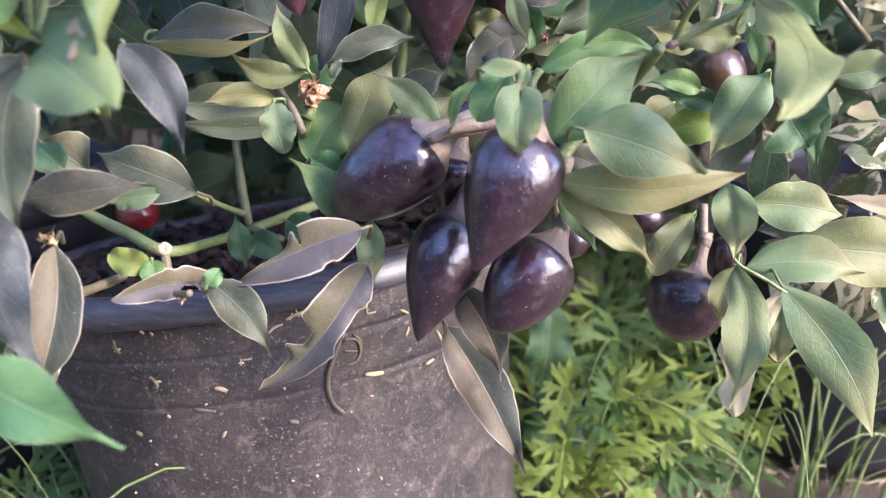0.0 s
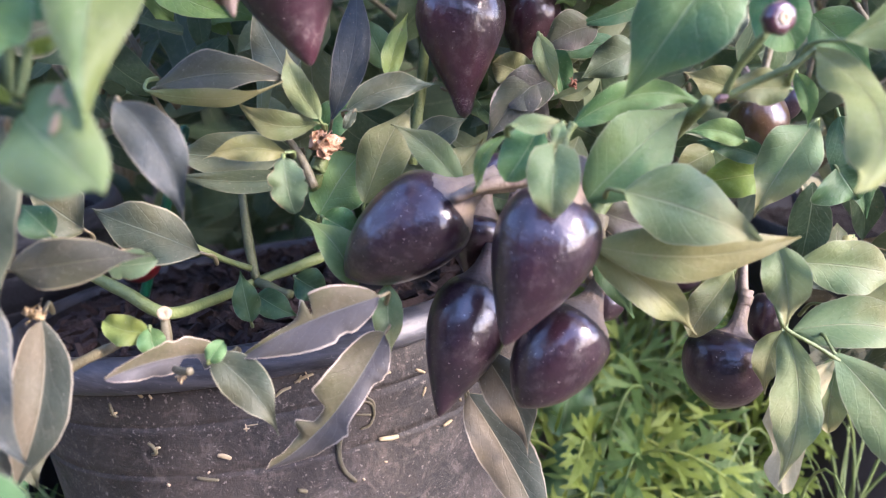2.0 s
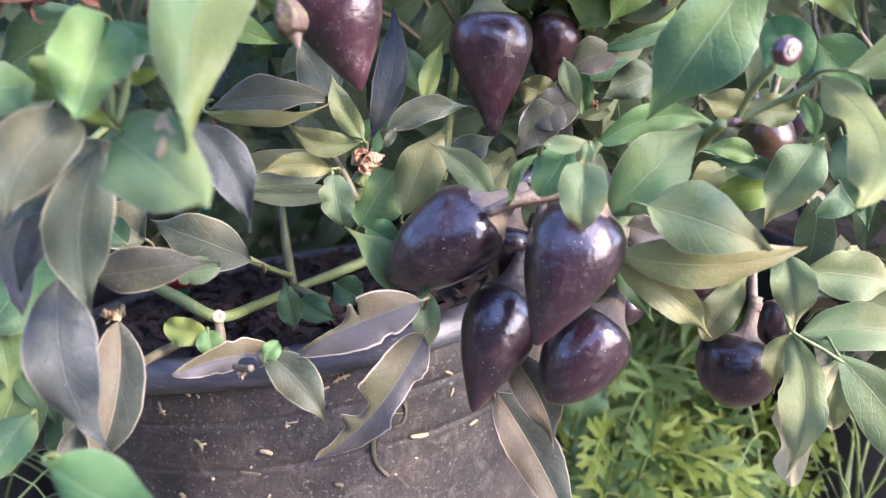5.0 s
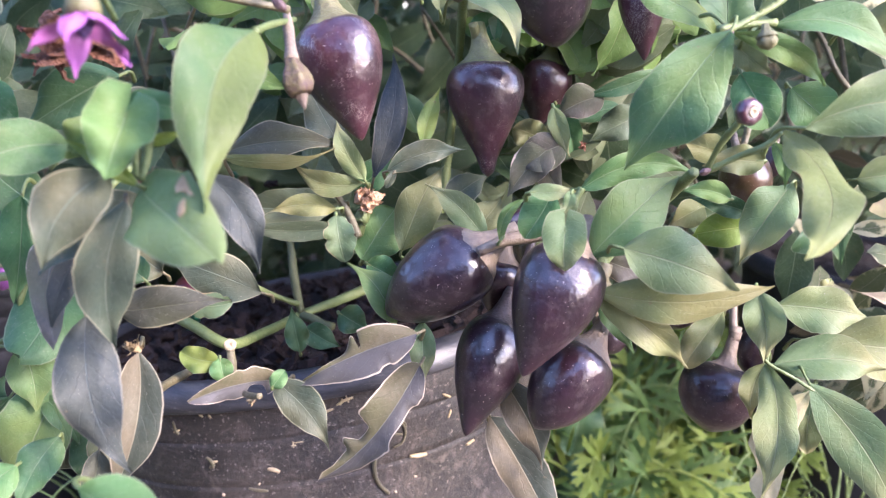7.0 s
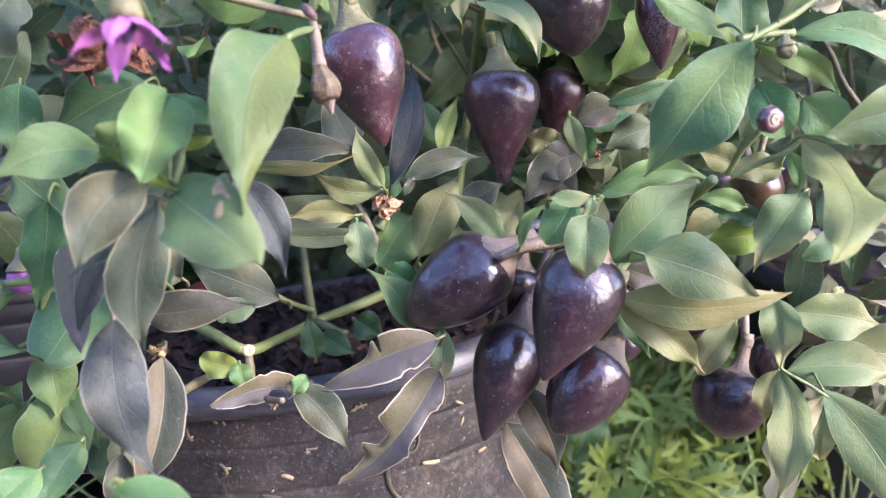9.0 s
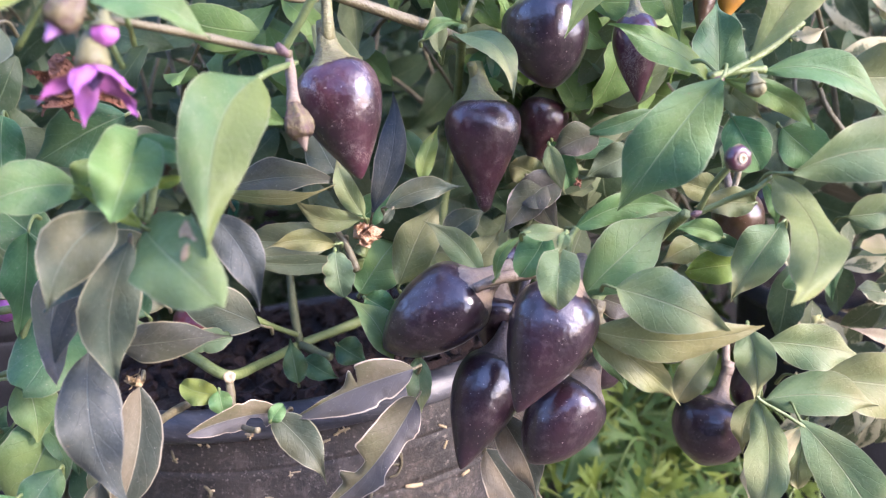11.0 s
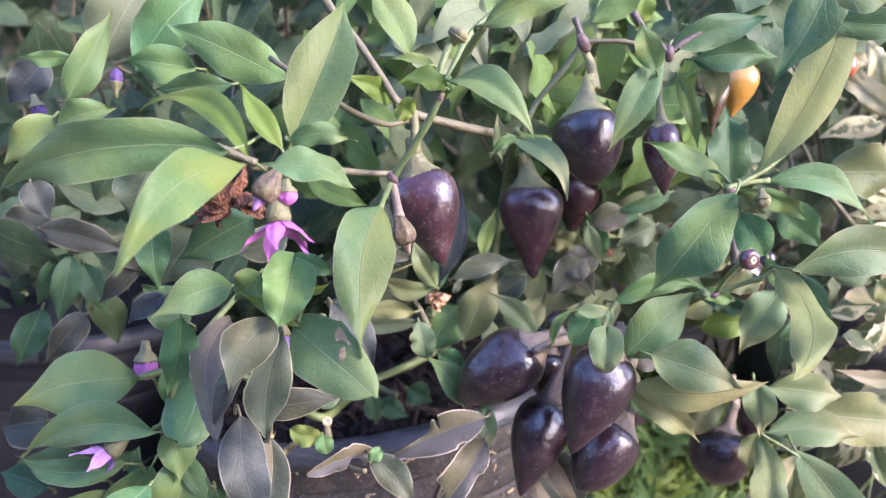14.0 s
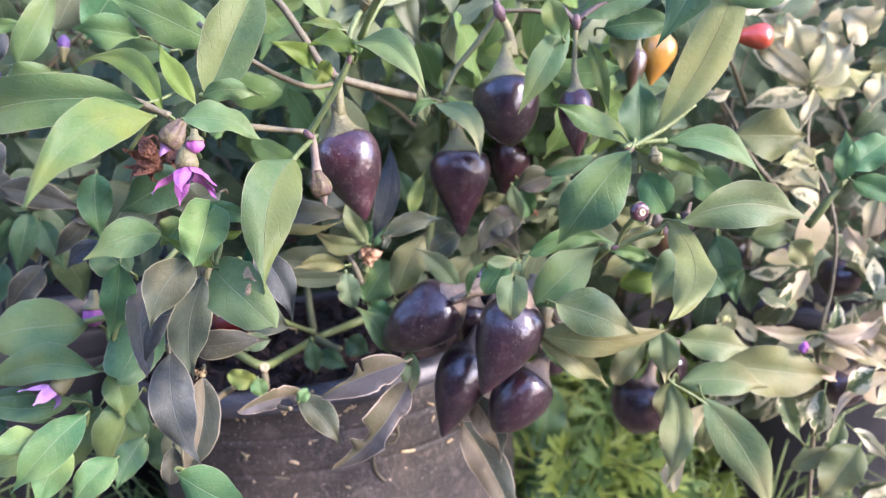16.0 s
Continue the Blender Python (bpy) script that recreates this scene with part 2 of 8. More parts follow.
def skin_material(name, dark, light, rough, dusty=0.5, scuff=0.0):
    m, nt, b = blank(name)
    big = noise_tex(nt, 45, 3)
    col = mix_rgb(nt, ramp(nt, big, 0.35, 0.68), dark, light)
    specks = ramp(nt, noise_tex(nt, 1300, 2, 0.5), 0.70, 0.735)
    film = calc(nt, "MULTIPLY", ramp(nt, noise_tex(nt, 260, 5, 0.7), 0.5, 0.8), 0.12)
    dust = calc(nt, "ADD", calc(nt, "MULTIPLY", specks, dusty), film, clamp=True)
    if scuff:
        w = noise_tex(nt, 420, 6, 0.75, distort=1.5)
        line = calc(nt, "SUBTRACT", 1.0, ramp(nt, calc(nt, "ABSOLUTE", calc(nt, "SUBTRACT", w, 0.5)), 0.0, 0.018), clamp=True)
        patch = ramp(nt, noise_tex(nt, 75, 2), 0.50, 0.60)
        dust = calc(nt, "ADD", dust, calc(nt, "MULTIPLY", calc(nt, "MULTIPLY", line, patch), scuff), clamp=True)
    col = mix_rgb(nt, dust, col, (0.36, 0.30, 0.27))
    nt.links.new(col, b.inputs["Base Color"])
    nt.links.new(calc(nt, "ADD", rough, calc(nt, "MULTIPLY", dust, 0.5)), b.inputs["Roughness"])
    b.inputs["Specular IOR Level"].default_value = 0.25
    b.inputs["Coat Weight"].default_value, b.inputs["Coat Roughness"].default_value, b.inputs["Coat IOR"].default_value = 0.9, 0.21, 1.6
    bump(nt, b, calc(nt, "ADD", noise_tex(nt, 75, 3), calc(nt, "MULTIPLY", noise_tex(nt, 420, 3), 0.16)), 0.0016, 0.6)
    nt.links.new(b.inputs["Normal"].links[0].from_socket, b.inputs["Coat Normal"])
    return m


BLACK = skin_material("pepper_black", (0.012, 0.007, 0.010), (0.031, 0.012, 0.018), 0.34)
PLUM = skin_material("pepper_plum", (0.022, 0.008, 0.012), (0.062, 0.017, 0.025), 0.34, scuff=0.9)
BROWNISH = skin_material("pepper_turning", (0.032, 0.018, 0.010), (0.080, 0.042, 0.018), 0.3)
ORANGE = skin_material("pepper_orange", (0.30, 0.14, 0.014), (0.44, 0.23, 0.03), 0.30)
RED = skin_material("pepper_red", (0.36, 0.045, 0.018), (0.48, 0.09, 0.03), 0.4)
DARK_RED = skin_material("pepper_dark_red", (0.10, 0.006, 0.008), (0.17, 0.012, 0.014), 0.35)


def plain_material(name, dark, light, scale, rough=0.6, relief=0.0006, fine=900, metal=0.0, stretch=None):
    m, nt, b = blank(name)
    coord = None
    if stretch:
        mp = nt.nodes.new("ShaderNodeMapping")
        mp.inputs["Scale"].default_value = stretch
        nt.links.new(place_coord(nt), mp.inputs["Vector"])
        coord = mp.outputs[0]
    big, small = noise_tex(nt, scale, 4, coord=coord), noise_tex(nt, fine, 4, coord=coord)
    tone = calc(nt, "ADD", calc(nt, "MULTIPLY", ramp(nt, big, 0.3, 0.7), 0.65), calc(nt, "MULTIPLY", small, 0.35), clamp=True)
    nt.links.new(mix_rgb(nt, tone, dark, light), b.inputs["Base Color"])
    b.inputs["Roughness"].default_value, b.inputs["Metallic"].default_value = rough, metal
    if relief:
        bump(nt, b, calc(nt, "ADD", big, small), relief, 0.8)
    return m


STEM_GREEN = plain_material("stem_green", (0.09, 0.13, 0.04), (0.19, 0.23, 0.08), 150, 0.5)
STEM_DULL = plain_material("stem_dull", (0.050, 0.064, 0.028), (0.115, 0.130, 0.058), 150, 0.55)
STEM_BRONZE = plain_material("stem_bronze", (0.088, 0.076, 0.042), (0.180, 0.158, 0.088), 160, 0.5)
STEM_PURPLE = plain_material("stem_purple", (0.055, 0.042, 0.036), (0.125, 0.092, 0.080), 160, 0.5)
CALYX = plain_material("calyx", (0.097, 0.084, 0.046), (0.206, 0.202, 0.084), 190, 0.55)
CALYX_PURPLE = plain_material("calyx_purple", (0.135, 0.095, 0.080), (0.28, 0.225, 0.15), 190, 0.55)
# pale copy of calyx, lightened for sun that misses the upper fruits
CALYX_PALE = plain_material("calyx_pale", (0.150, 0.118, 0.075), (0.30, 0.305, 0.105), 190, 0.55)
BUD_RIB = plain_material("bud_ribbed", (0.066, 0.030, 0.039), (0.156, 0.133, 0.048), 420, 0.55)
CALYX_TAN = plain_material("calyx_tan", (0.156, 0.111, 0.074), (0.271, 0.205, 0.139), 190, 0.6)
NODE = plain_material("node_pink", (0.10, 0.058, 0.060), (0.185, 0.115, 0.105), 220, 0.5)
WITHERED = plain_material("withered", (0.10, 0.038, 0.022), (0.34, 0.15, 0.085), 420, 0.85, 0.003)
SCORCH = plain_material("scorched_leaf", (0.20, 0.135, 0.065), (0.42, 0.32, 0.17), 500, 0.85, 0.001)
TAN = plain_material("dry_tan", (0.48, 0.26, 0.135), (0.70, 0.46, 0.29), 300, 0.85, 0.002)
CUT_WOOD = plain_material("cut_end", (0.36, 0.27, 0.16), (0.52, 0.42, 0.28), 500, 0.8)
PETAL = plain_material("petal", (0.289, 0.064, 0.272), (0.442, 0.170, 0.408), 260, 0.55, 0.0004)
PETAL_PALE = plain_material("petal_pale", (0.27, 0.12, 0.32), (0.44, 0.25, 0.46), 260, 0.55, 0.0004)
ANTHER = plain_material("anther", (0.05, 0.025, 0.09), (0.12, 0.06, 0.18), 400, 0.6)
SOIL = plain_material("soil", (0.006, 0.005, 0.005), (0.030, 0.021, 0.018), 90, 0.95, 0.004, 700)
CHIP = plain_material("bark_chip", (0.010, 0.005, 0.004), (0.036, 0.019, 0.016), 200, 0.9, 0.002)
EARTH = plain_material("earth", (0.06, 0.045, 0.03), (0.18, 0.145, 0.10), 25, 0.95, 0.004, 400)
STRAW = plain_material("straw", (0.38, 0.29, 0.15), (0.58, 0.47, 0.28), 300, 0.8)
GRASS = plain_material("grass_blade", (0.13, 0.20, 0.055), (0.25, 0.32, 0.11), 120, 0.5, 0.0002)
STAKE = plain_material("green_plastic", (0.006, 0.085, 0.040), (0.012, 0.125, 0.060), 120, 0.4, 0.0002)


def pot_material():
    """Weathered black plastic: brown dust in clouds, scratches, pale grit."""
    m, nt, b = blank("black_plastic_dusty")
    dust = noise_tex(nt, 18, 5, 0.62)
    grain = noise_tex(nt, 480, 5, 0.72)
    cloud = ramp(nt, noise_tex(nt, 30, 3), 0.35, 0.65)
    fleck = ramp(nt, calc(nt, "ADD", noise_tex(nt, 620, 3, 0.6), calc(nt, "MULTIPLY", cloud, 0.05)), 0.655, 0.70)
    grit = ramp(nt, noise_tex(nt, 460, 3, 0.6, distort=0.6), 0.665, 0.71)
    tone = calc(nt, "ADD", calc(nt, "MULTIPLY", ramp(nt, dust, 0.40, 0.62), 0.6), calc(nt, "MULTIPLY", ramp(nt, grain, 0.38, 0.75), 0.45), clamp=True)
    col = mix_rgb(nt, tone, (0.008, 0.008, 0.008), (0.074, 0.060, 0.048))
    flat = nt.nodes.new("ShaderNodeMapping")
    flat.inputs["Scale"].default_value = (1, 1, 9)
    nt.links.new(place_coord(nt), flat.inputs["Vector"])
    streak = ramp(nt, noise_tex(nt, 60, 6, 0.75, coord=flat.outputs[0]), 0.56, 0.68)
    col = mix_rgb(nt, calc(nt, "MULTIPLY", streak, 0.30), col, (0.15, 0.135, 0.12))
    col = mix_rgb(nt, calc(nt, "MULTIPLY", calc(nt, "ADD", fleck, grit, clamp=True), 0.5), col, (0.33, 0.29, 0.24))
    smudge = ramp(nt, noise_tex(nt, 90, 8, 0.80, distort=0.7), 0.51, 0.68)
    col = mix_rgb(nt, calc(nt, "MULTIPLY", smudge, 0.52), col, (0.23, 0.19, 0.15))
    scratch = noise_tex(nt, 95, 5, 0.8, distort=2.2)
    scratch = calc(nt, "SUBTRACT", 1.0, ramp(nt, calc(nt, "ABSOLUTE", calc(nt, "SUBTRACT", scratch, 0.5)), 0.0, 0.012), clamp=True)
    scratch = calc(nt, "MULTIPLY", scratch, ramp(nt, noise_tex(nt, 40, 3), 0.5, 0.62))
    col = mix_rgb(nt, calc(nt, "MULTIPLY", scratch, 0.35), col, (0.30, 0.26, 0.21))
    nt.links.new(col, b.inputs["Base Color"])
    nt.links.new(calc(nt, "ADD", 0.46, calc(nt, "MULTIPLY", tone, 0.35)), b.inputs["Roughness"])
    bump(nt, b, calc(nt, "ADD", grain, calc(nt, "MULTIPLY", grit, 0.8)), 0.0008, 0.8)
    return m


POT = pot_material()


def rim_material():
    m, nt, b = blank("black_plastic_rim")
    mp = nt.nodes.new("ShaderNodeMapping")
    mp.inputs["Scale"].default_value = (1, 1, 6)
    nt.links.new(place_coord(nt), mp.inputs["Vector"])
    # grey-blue streaks: dust, with the sky's sheen on the rim painted in
    dust_sheen = noise_tex(nt, 60, 5, 0.65, coord=mp.outputs[0])
    col = mix_rgb(nt, ramp(nt, dust_sheen, 0.35, 0.75), (0.018, 0.019, 0.024), (0.082, 0.081, 0.088))
    col = mix_rgb(nt, calc(nt, "MULTIPLY", ramp(nt, noise_tex(nt, 900, 3), 0.68, 0.74), 0.35), col, (0.3, 0.26, 0.2))
    scratch = ramp(nt, noise_tex(nt, 130, 6, 0.8, coord=mp.outputs[0]), 0.60, 0.70)
    col = mix_rgb(nt, calc(nt, "MULTIPLY", scratch, 0.55), col, (0.28, 0.27, 0.27))
    nt.links.new(col, b.inputs["Base Color"])
    nt.links.new(calc(nt, "ADD", 0.24, calc(nt, "MULTIPLY", dust_sheen, 0.32)), b.inputs["Roughness"])
    bump(nt, b, dust_sheen, 0.0005, 0.5)
    return m


RIM = rim_material()
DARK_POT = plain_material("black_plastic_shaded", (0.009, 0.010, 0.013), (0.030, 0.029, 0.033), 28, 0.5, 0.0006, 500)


# ---- building blocks ----
def mesh_object(name, verts, faces, material, parent=None, uvs=None, label="", smooth=True):
    me = bpy.data.meshes.new(name)
    me.from_pydata([tuple(v) for v in verts], [], faces)
    if uvs is not None:
        layer = me.uv_layers.new(name="UVMap")
        ids = np.empty(len(me.loops), dtype=np.int32)
        me.loops.foreach_get("vertex_index", ids)
        layer.data.foreach_set("uv", np.asarray(uvs, dtype=np.float32)[ids].ravel())
    me.materials.append(material)
    if smooth:
        me.polygons.foreach_set("use_smooth", [True] * len(me.polygons))
    me.update()
    ob = new(name, me)
    if parent is not None:
        ob.parent = parent
        if parent.type == "EMPTY":
            ob.matrix_parent_inverse = parent.matrix_basis.inverted()
    if label:
        ob["label"] = label
    return ob


def thing(name, at, label, category, group="", kind=""):
    e = new(name)
    e.location = at
    e.empty_display_size = 0.02
    return tagged(e, label, category, group, kind)


def leaf_grid(base, tip, width, face, bend, side, fold, a, c, torn, seed, ns=16, nw=8, curl=0.0, bites=(), heart=0.0, calm=False):
    """Vertices, faces and UVs of one leaf blade: ovate outline, V-fold on the midrib, arched length, rippled margin."""
    base, tip, face = Vector(base), Vector(tip), Vector(face)
    ax = tip - base
    length = ax.length
    ax.normalize()
    n = (face - ax * face.dot(ax)).normalized()
    cross = ax.cross(n)
    n0, cross0 = n, cross
    top = (a / (a + c)) ** a * (c / (a + c)) ** c
    rng = random.Random(seed)
    ph, k = rng.uniform(0, 6.28), rng.uniform(7, 14)
    ripple = rng.uniform(0.06, 0.17) * width
    hook = rng.uniform(-0.09, 0.09)
    drawn = rng.uniform(0.15, 0.5) if c > 0.9 else 0.0
    dip = rng.uniform(0.02, 0.12)
    wave, sway = rng.uniform(0.0, 0.035), rng.uniform(0, 6.28)
    twist = rng.uniform(-0.55, 0.55)
    tilt = rng.uniform(-0.12, 0.12)
    skew = rng.uniform(-0.06, 0.06)
    if calm:
        hook, dip, wave, twist, drawn = 0.0, 0.0, 0.0, 0.3 * twist, 0.3 * drawn
    tf = math.tan(radians(min(38, 1.25 * fold)))
    verts, uvs = [], []
    for i in range(ns + 1):
        s = i / ns
        arch = 4 * s * (1 - s)
        if curl:
            spin = Matrix.Rotation(curl * (s - 0.35), 3, ax)
            n, cross = spin @ n0, spin @ cross0
        mid = base + ax * (s * length) + n0 * (bend * length * arch) + cross0 * (side * length * arch)
        mid -= n0 * (dip * length * s ** 4)
        mid += cross0 * (hook * length * s ** 4) + n0 * (wave * length * math.sin(5.5 * s + sway) * arch)
        h = 0.5 * width * (max(s, 1e-4) ** a * max(1 - s, 0.0) ** c) / top
        # the blade runs out into a drawn tip
        h *= 1 - drawn * min(1.0, max(0.0, (s - 0.62) / 0.26)) ** 2 * (3 - 2 * min(1.0, max(0.0, (s - 0.62) / 0.26)))
        if i in (0, ns):
            h = 0.0006 if i == 0 else 0.0002
        for j in range(nw + 1):
            v = 2 * j / nw - 1
            hv = h * (1 + skew * (1 if v > 0 else -1))
            if torn:
                cut = noise.noise((s * 7 + seed * 3.7, (3.1 if v > 0 else 0.0) + seed, 0.5))
                hv *= 1 - torn * max(0.0, cut) * 1.6
            hv *= 1 + 0.07 * noise.noise((s * 5 + seed * 1.3, (7.1 if v > 0 else 0.0) + seed * 0.7, 2.5))
            hv *= 1 + 0.035 * noise.noise((s * 19 + seed * 2.1, (5.3 if v > 0 else 0.0) + seed * 0.9, 6.5))
            for sgn, s0, reach, deep in bites:
                if sgn * v > 0:
                    near = s - s0 + 0.025 * noise.noise((s * 23 + seed, s0 * 9, 1.5))
                    hv *= 1 - deep * math.exp(-(near / reach) ** 6)
            edge = v * v
            roll = (twist * (s - 0.5) + tilt) * hv * v
            p = mid + cross * (hv * v) + n * (abs(v) * hv * tf) + n * (ripple * edge * math.sin(k * s + ph + (1.7 if v > 0 else 0)) + roll)
            p -= n * (0.22 * hv * edge * abs(v))
            p -= ax * (heart * length * abs(v) ** 0.7 * (1 - s) ** 3)
            verts.append(p)
            uvs.append((s, 0.5 + 0.5 * v))
    faces = [(i * (nw + 1) + j, i * (nw + 1) + j + 1, (i + 1) * (nw + 1) + j + 1, (i + 1) * (nw + 1) + j) for i in range(ns) for j in range(nw)]
    return verts, faces, uvs


leaf_count = [0]


def leaf(parent, material, base, tip, width, face, bend=0.06, side=0.0, fold=20, a=0.62, c=1.05, torn=0.0, petiole=None, label="", curl=0.0, bites=(), heart=0.0, calm=False):
    leaf_count[0] += 1
    verts, faces, uvs = leaf_grid(base, tip, width, face, bend, side, fold, a, c, torn, leaf_count[0], 64 if bites else 40 if torn else 22, 8, curl, bites, heart, calm)
    ob = mesh_object("leaf", verts, faces, material, parent, uvs, label)
    b, t, f = Vector(base), Vector(tip), Vector(face)
    ln = (t - b).length
    ax = (t - b) / ln
    start = b + ax * 0.004 * min(1, ln / 0.03)
    reach = 0.32 * ln
    stem(ob, "petiole", petiole or (STEM_BRONZE if material in (PURPLE, PURPLE_DRY, DUSK, MAUVE, TAUPE, TORN, MOSS) else STEM_GREEN), [b - ax * reach * 0.15 - f * reach * 1.1 - Vector((0, 0, reach * 0.2)), b - ax * reach * 0.22 - f * reach * 0.55, b - ax * reach * 0.13 - f * reach * 0.12, start], 0.0007, 0.0004)
    return ob


def smooth_line(points, steps=6):
    pts = [Vector(p) for p in points]
    ext = [2 * pts[0] - pts[1]] + pts + [2 * pts[-1] - pts[-2]]
    line = []
    for i in range(1, len(ext) - 2):
        p0, p1, p2, p3 = ext[i - 1:i + 3]
        for k in range(steps):
            t = k / steps
            line.append(0.5 * (2 * p1 + (p2 - p0) * t + (2 * p0 - 5 * p1 + 4 * p2 - p3) * t * t + (3 * p1 - 3 * p2 + p3 - p0) * t ** 3))
    return line + [pts[-1]]


def tube(line, radius, sides=10, ridge=0.0):
    """A closed tube along a line; radius(s) for s from 0 to 1."""
    verts, faces = [], []
    up = Vector((0.31, 0.2, 0.93))
    for i, p in enumerate(line):
        d = (line[min(i + 1, len(line) - 1)] - line[max(i - 1, 0)]).normalized()
        u = (up - d * up.dot(d)).normalized()
        w = d.cross(u)
        r = radius(i / (len(line) - 1))
        for k in range(sides):
            q = 2 * math.pi * k / sides
            rr = r * (1 + (ridge if k % 2 else -ridge))
            verts.append(p + (u * math.cos(q) + w * math.sin(q)) * rr)
    n = len(line)
    for i in range(n - 1):
        for k in range(sides):
            k2 = (k + 1) % sides
            faces.append((i * sides + k, i * sides + k2, (i + 1) * sides + k2, (i + 1) * sides + k))
    faces.append(tuple(range(sides))[::-1])
    faces.append(tuple((n - 1) * sides + k for k in range(sides)))
    return verts, faces


def stem(parent, name, material, points, r0, r1, label=""):
    line = smooth_line(points)
    swell = lambda s: (r0 + (r1 - r0) * s) * (1 + 0.10 * math.sin(9 * s + r0 * 9000))
    return mesh_object(name, *tube(line, swell, 10, 0.05), material, parent, label=label)


def lathe(origin, axis, rows, sides=32, lobes=0, lobe_depth=0.0, turn=0.0):
    """A solid of revolution about axis from rows of (distance along, radius); lobed near its start."""
    z = axis.normalized()
    x = (Vector((0.37, -0.8, 0.45)) - z * Vector((0.37, -0.8, 0.45)).dot(z)).normalized()
    y = z.cross(x)
    verts, faces = [], []
    for i, (d, r) in enumerate(rows):
        fade = max(0.0, 1 - i / (0.75 * len(rows)))
        for k in range(sides):
            q = 2 * math.pi * k / sides
            m = 1 + lobe_depth * fade * math.cos(lobes * q + turn)
            verts.append(Vector(origin) + z * (d + 0.25 * lobe_depth * fade * r * math.cos(lobes * q + turn)) + (x * math.cos(q) + y * math.sin(q)) * r * m)
    n = len(rows)
    for i in range(n - 1):
        for k in range(sides):
            k2 = (k + 1) % sides
            faces.append((i * sides + k, (i + 1) * sides + k, (i + 1) * sides + k2, i * sides + k2))
    faces.append(tuple(range(sides)))
    faces.append(tuple((n - 1) * sides + k for k in range(sides))[::-1])
    return verts, faces


# outline of a fruit: share of the length, share of the half width
FRUIT = {
    "heart": ((-0.02, 0.10), (-0.045, 0.35), (-0.03, 0.60), (0.03, 0.82), (0.12, 0.955), (0.22, 1.0), (0.33, 0.985), (0.45, 0.90), (0.57, 0.77), (0.69, 0.59), (0.80, 0.41), (0.89, 0.26), (0.95, 0.15), (0.985, 0.07), (1.0, 0.01)),
    "blunt": ((-0.02, 0.10), (-0.045, 0.35), (-0.03, 0.60), (0.03, 0.82), (0.12, 0.955), (0.24, 1.0), (0.38, 0.985), (0.52, 0.92), (0.65, 0.81), (0.77, 0.655), (0.87, 0.46), (0.94, 0.28), (0.98, 0.13), (1.0, 0.01)),
    "long": ((-0.01, 0.10), (-0.025, 0.35), (-0.015, 0.62), (0.03, 0.84), (0.10, 0.96), (0.18, 1.0), (0.28, 0.98), (0.40, 0.87), (0.52, 0.72), (0.64, 0.55), (0.74, 0.40), (0.82, 0.29), (0.90, 0.22), (0.96, 0.15), (1.0, 0.02)),
    "round": ((0.0, 0.10), (-0.01, 0.35), (0.02, 0.62), (0.10, 0.85), (0.22, 0.97), (0.36, 1.0), (0.52, 0.97), (0.66, 0.87), (0.79, 0.72), (0.89, 0.50), (0.955, 0.28), (0.985, 0.14), (1.0, 0.02)),
}
fruit_count = [0]


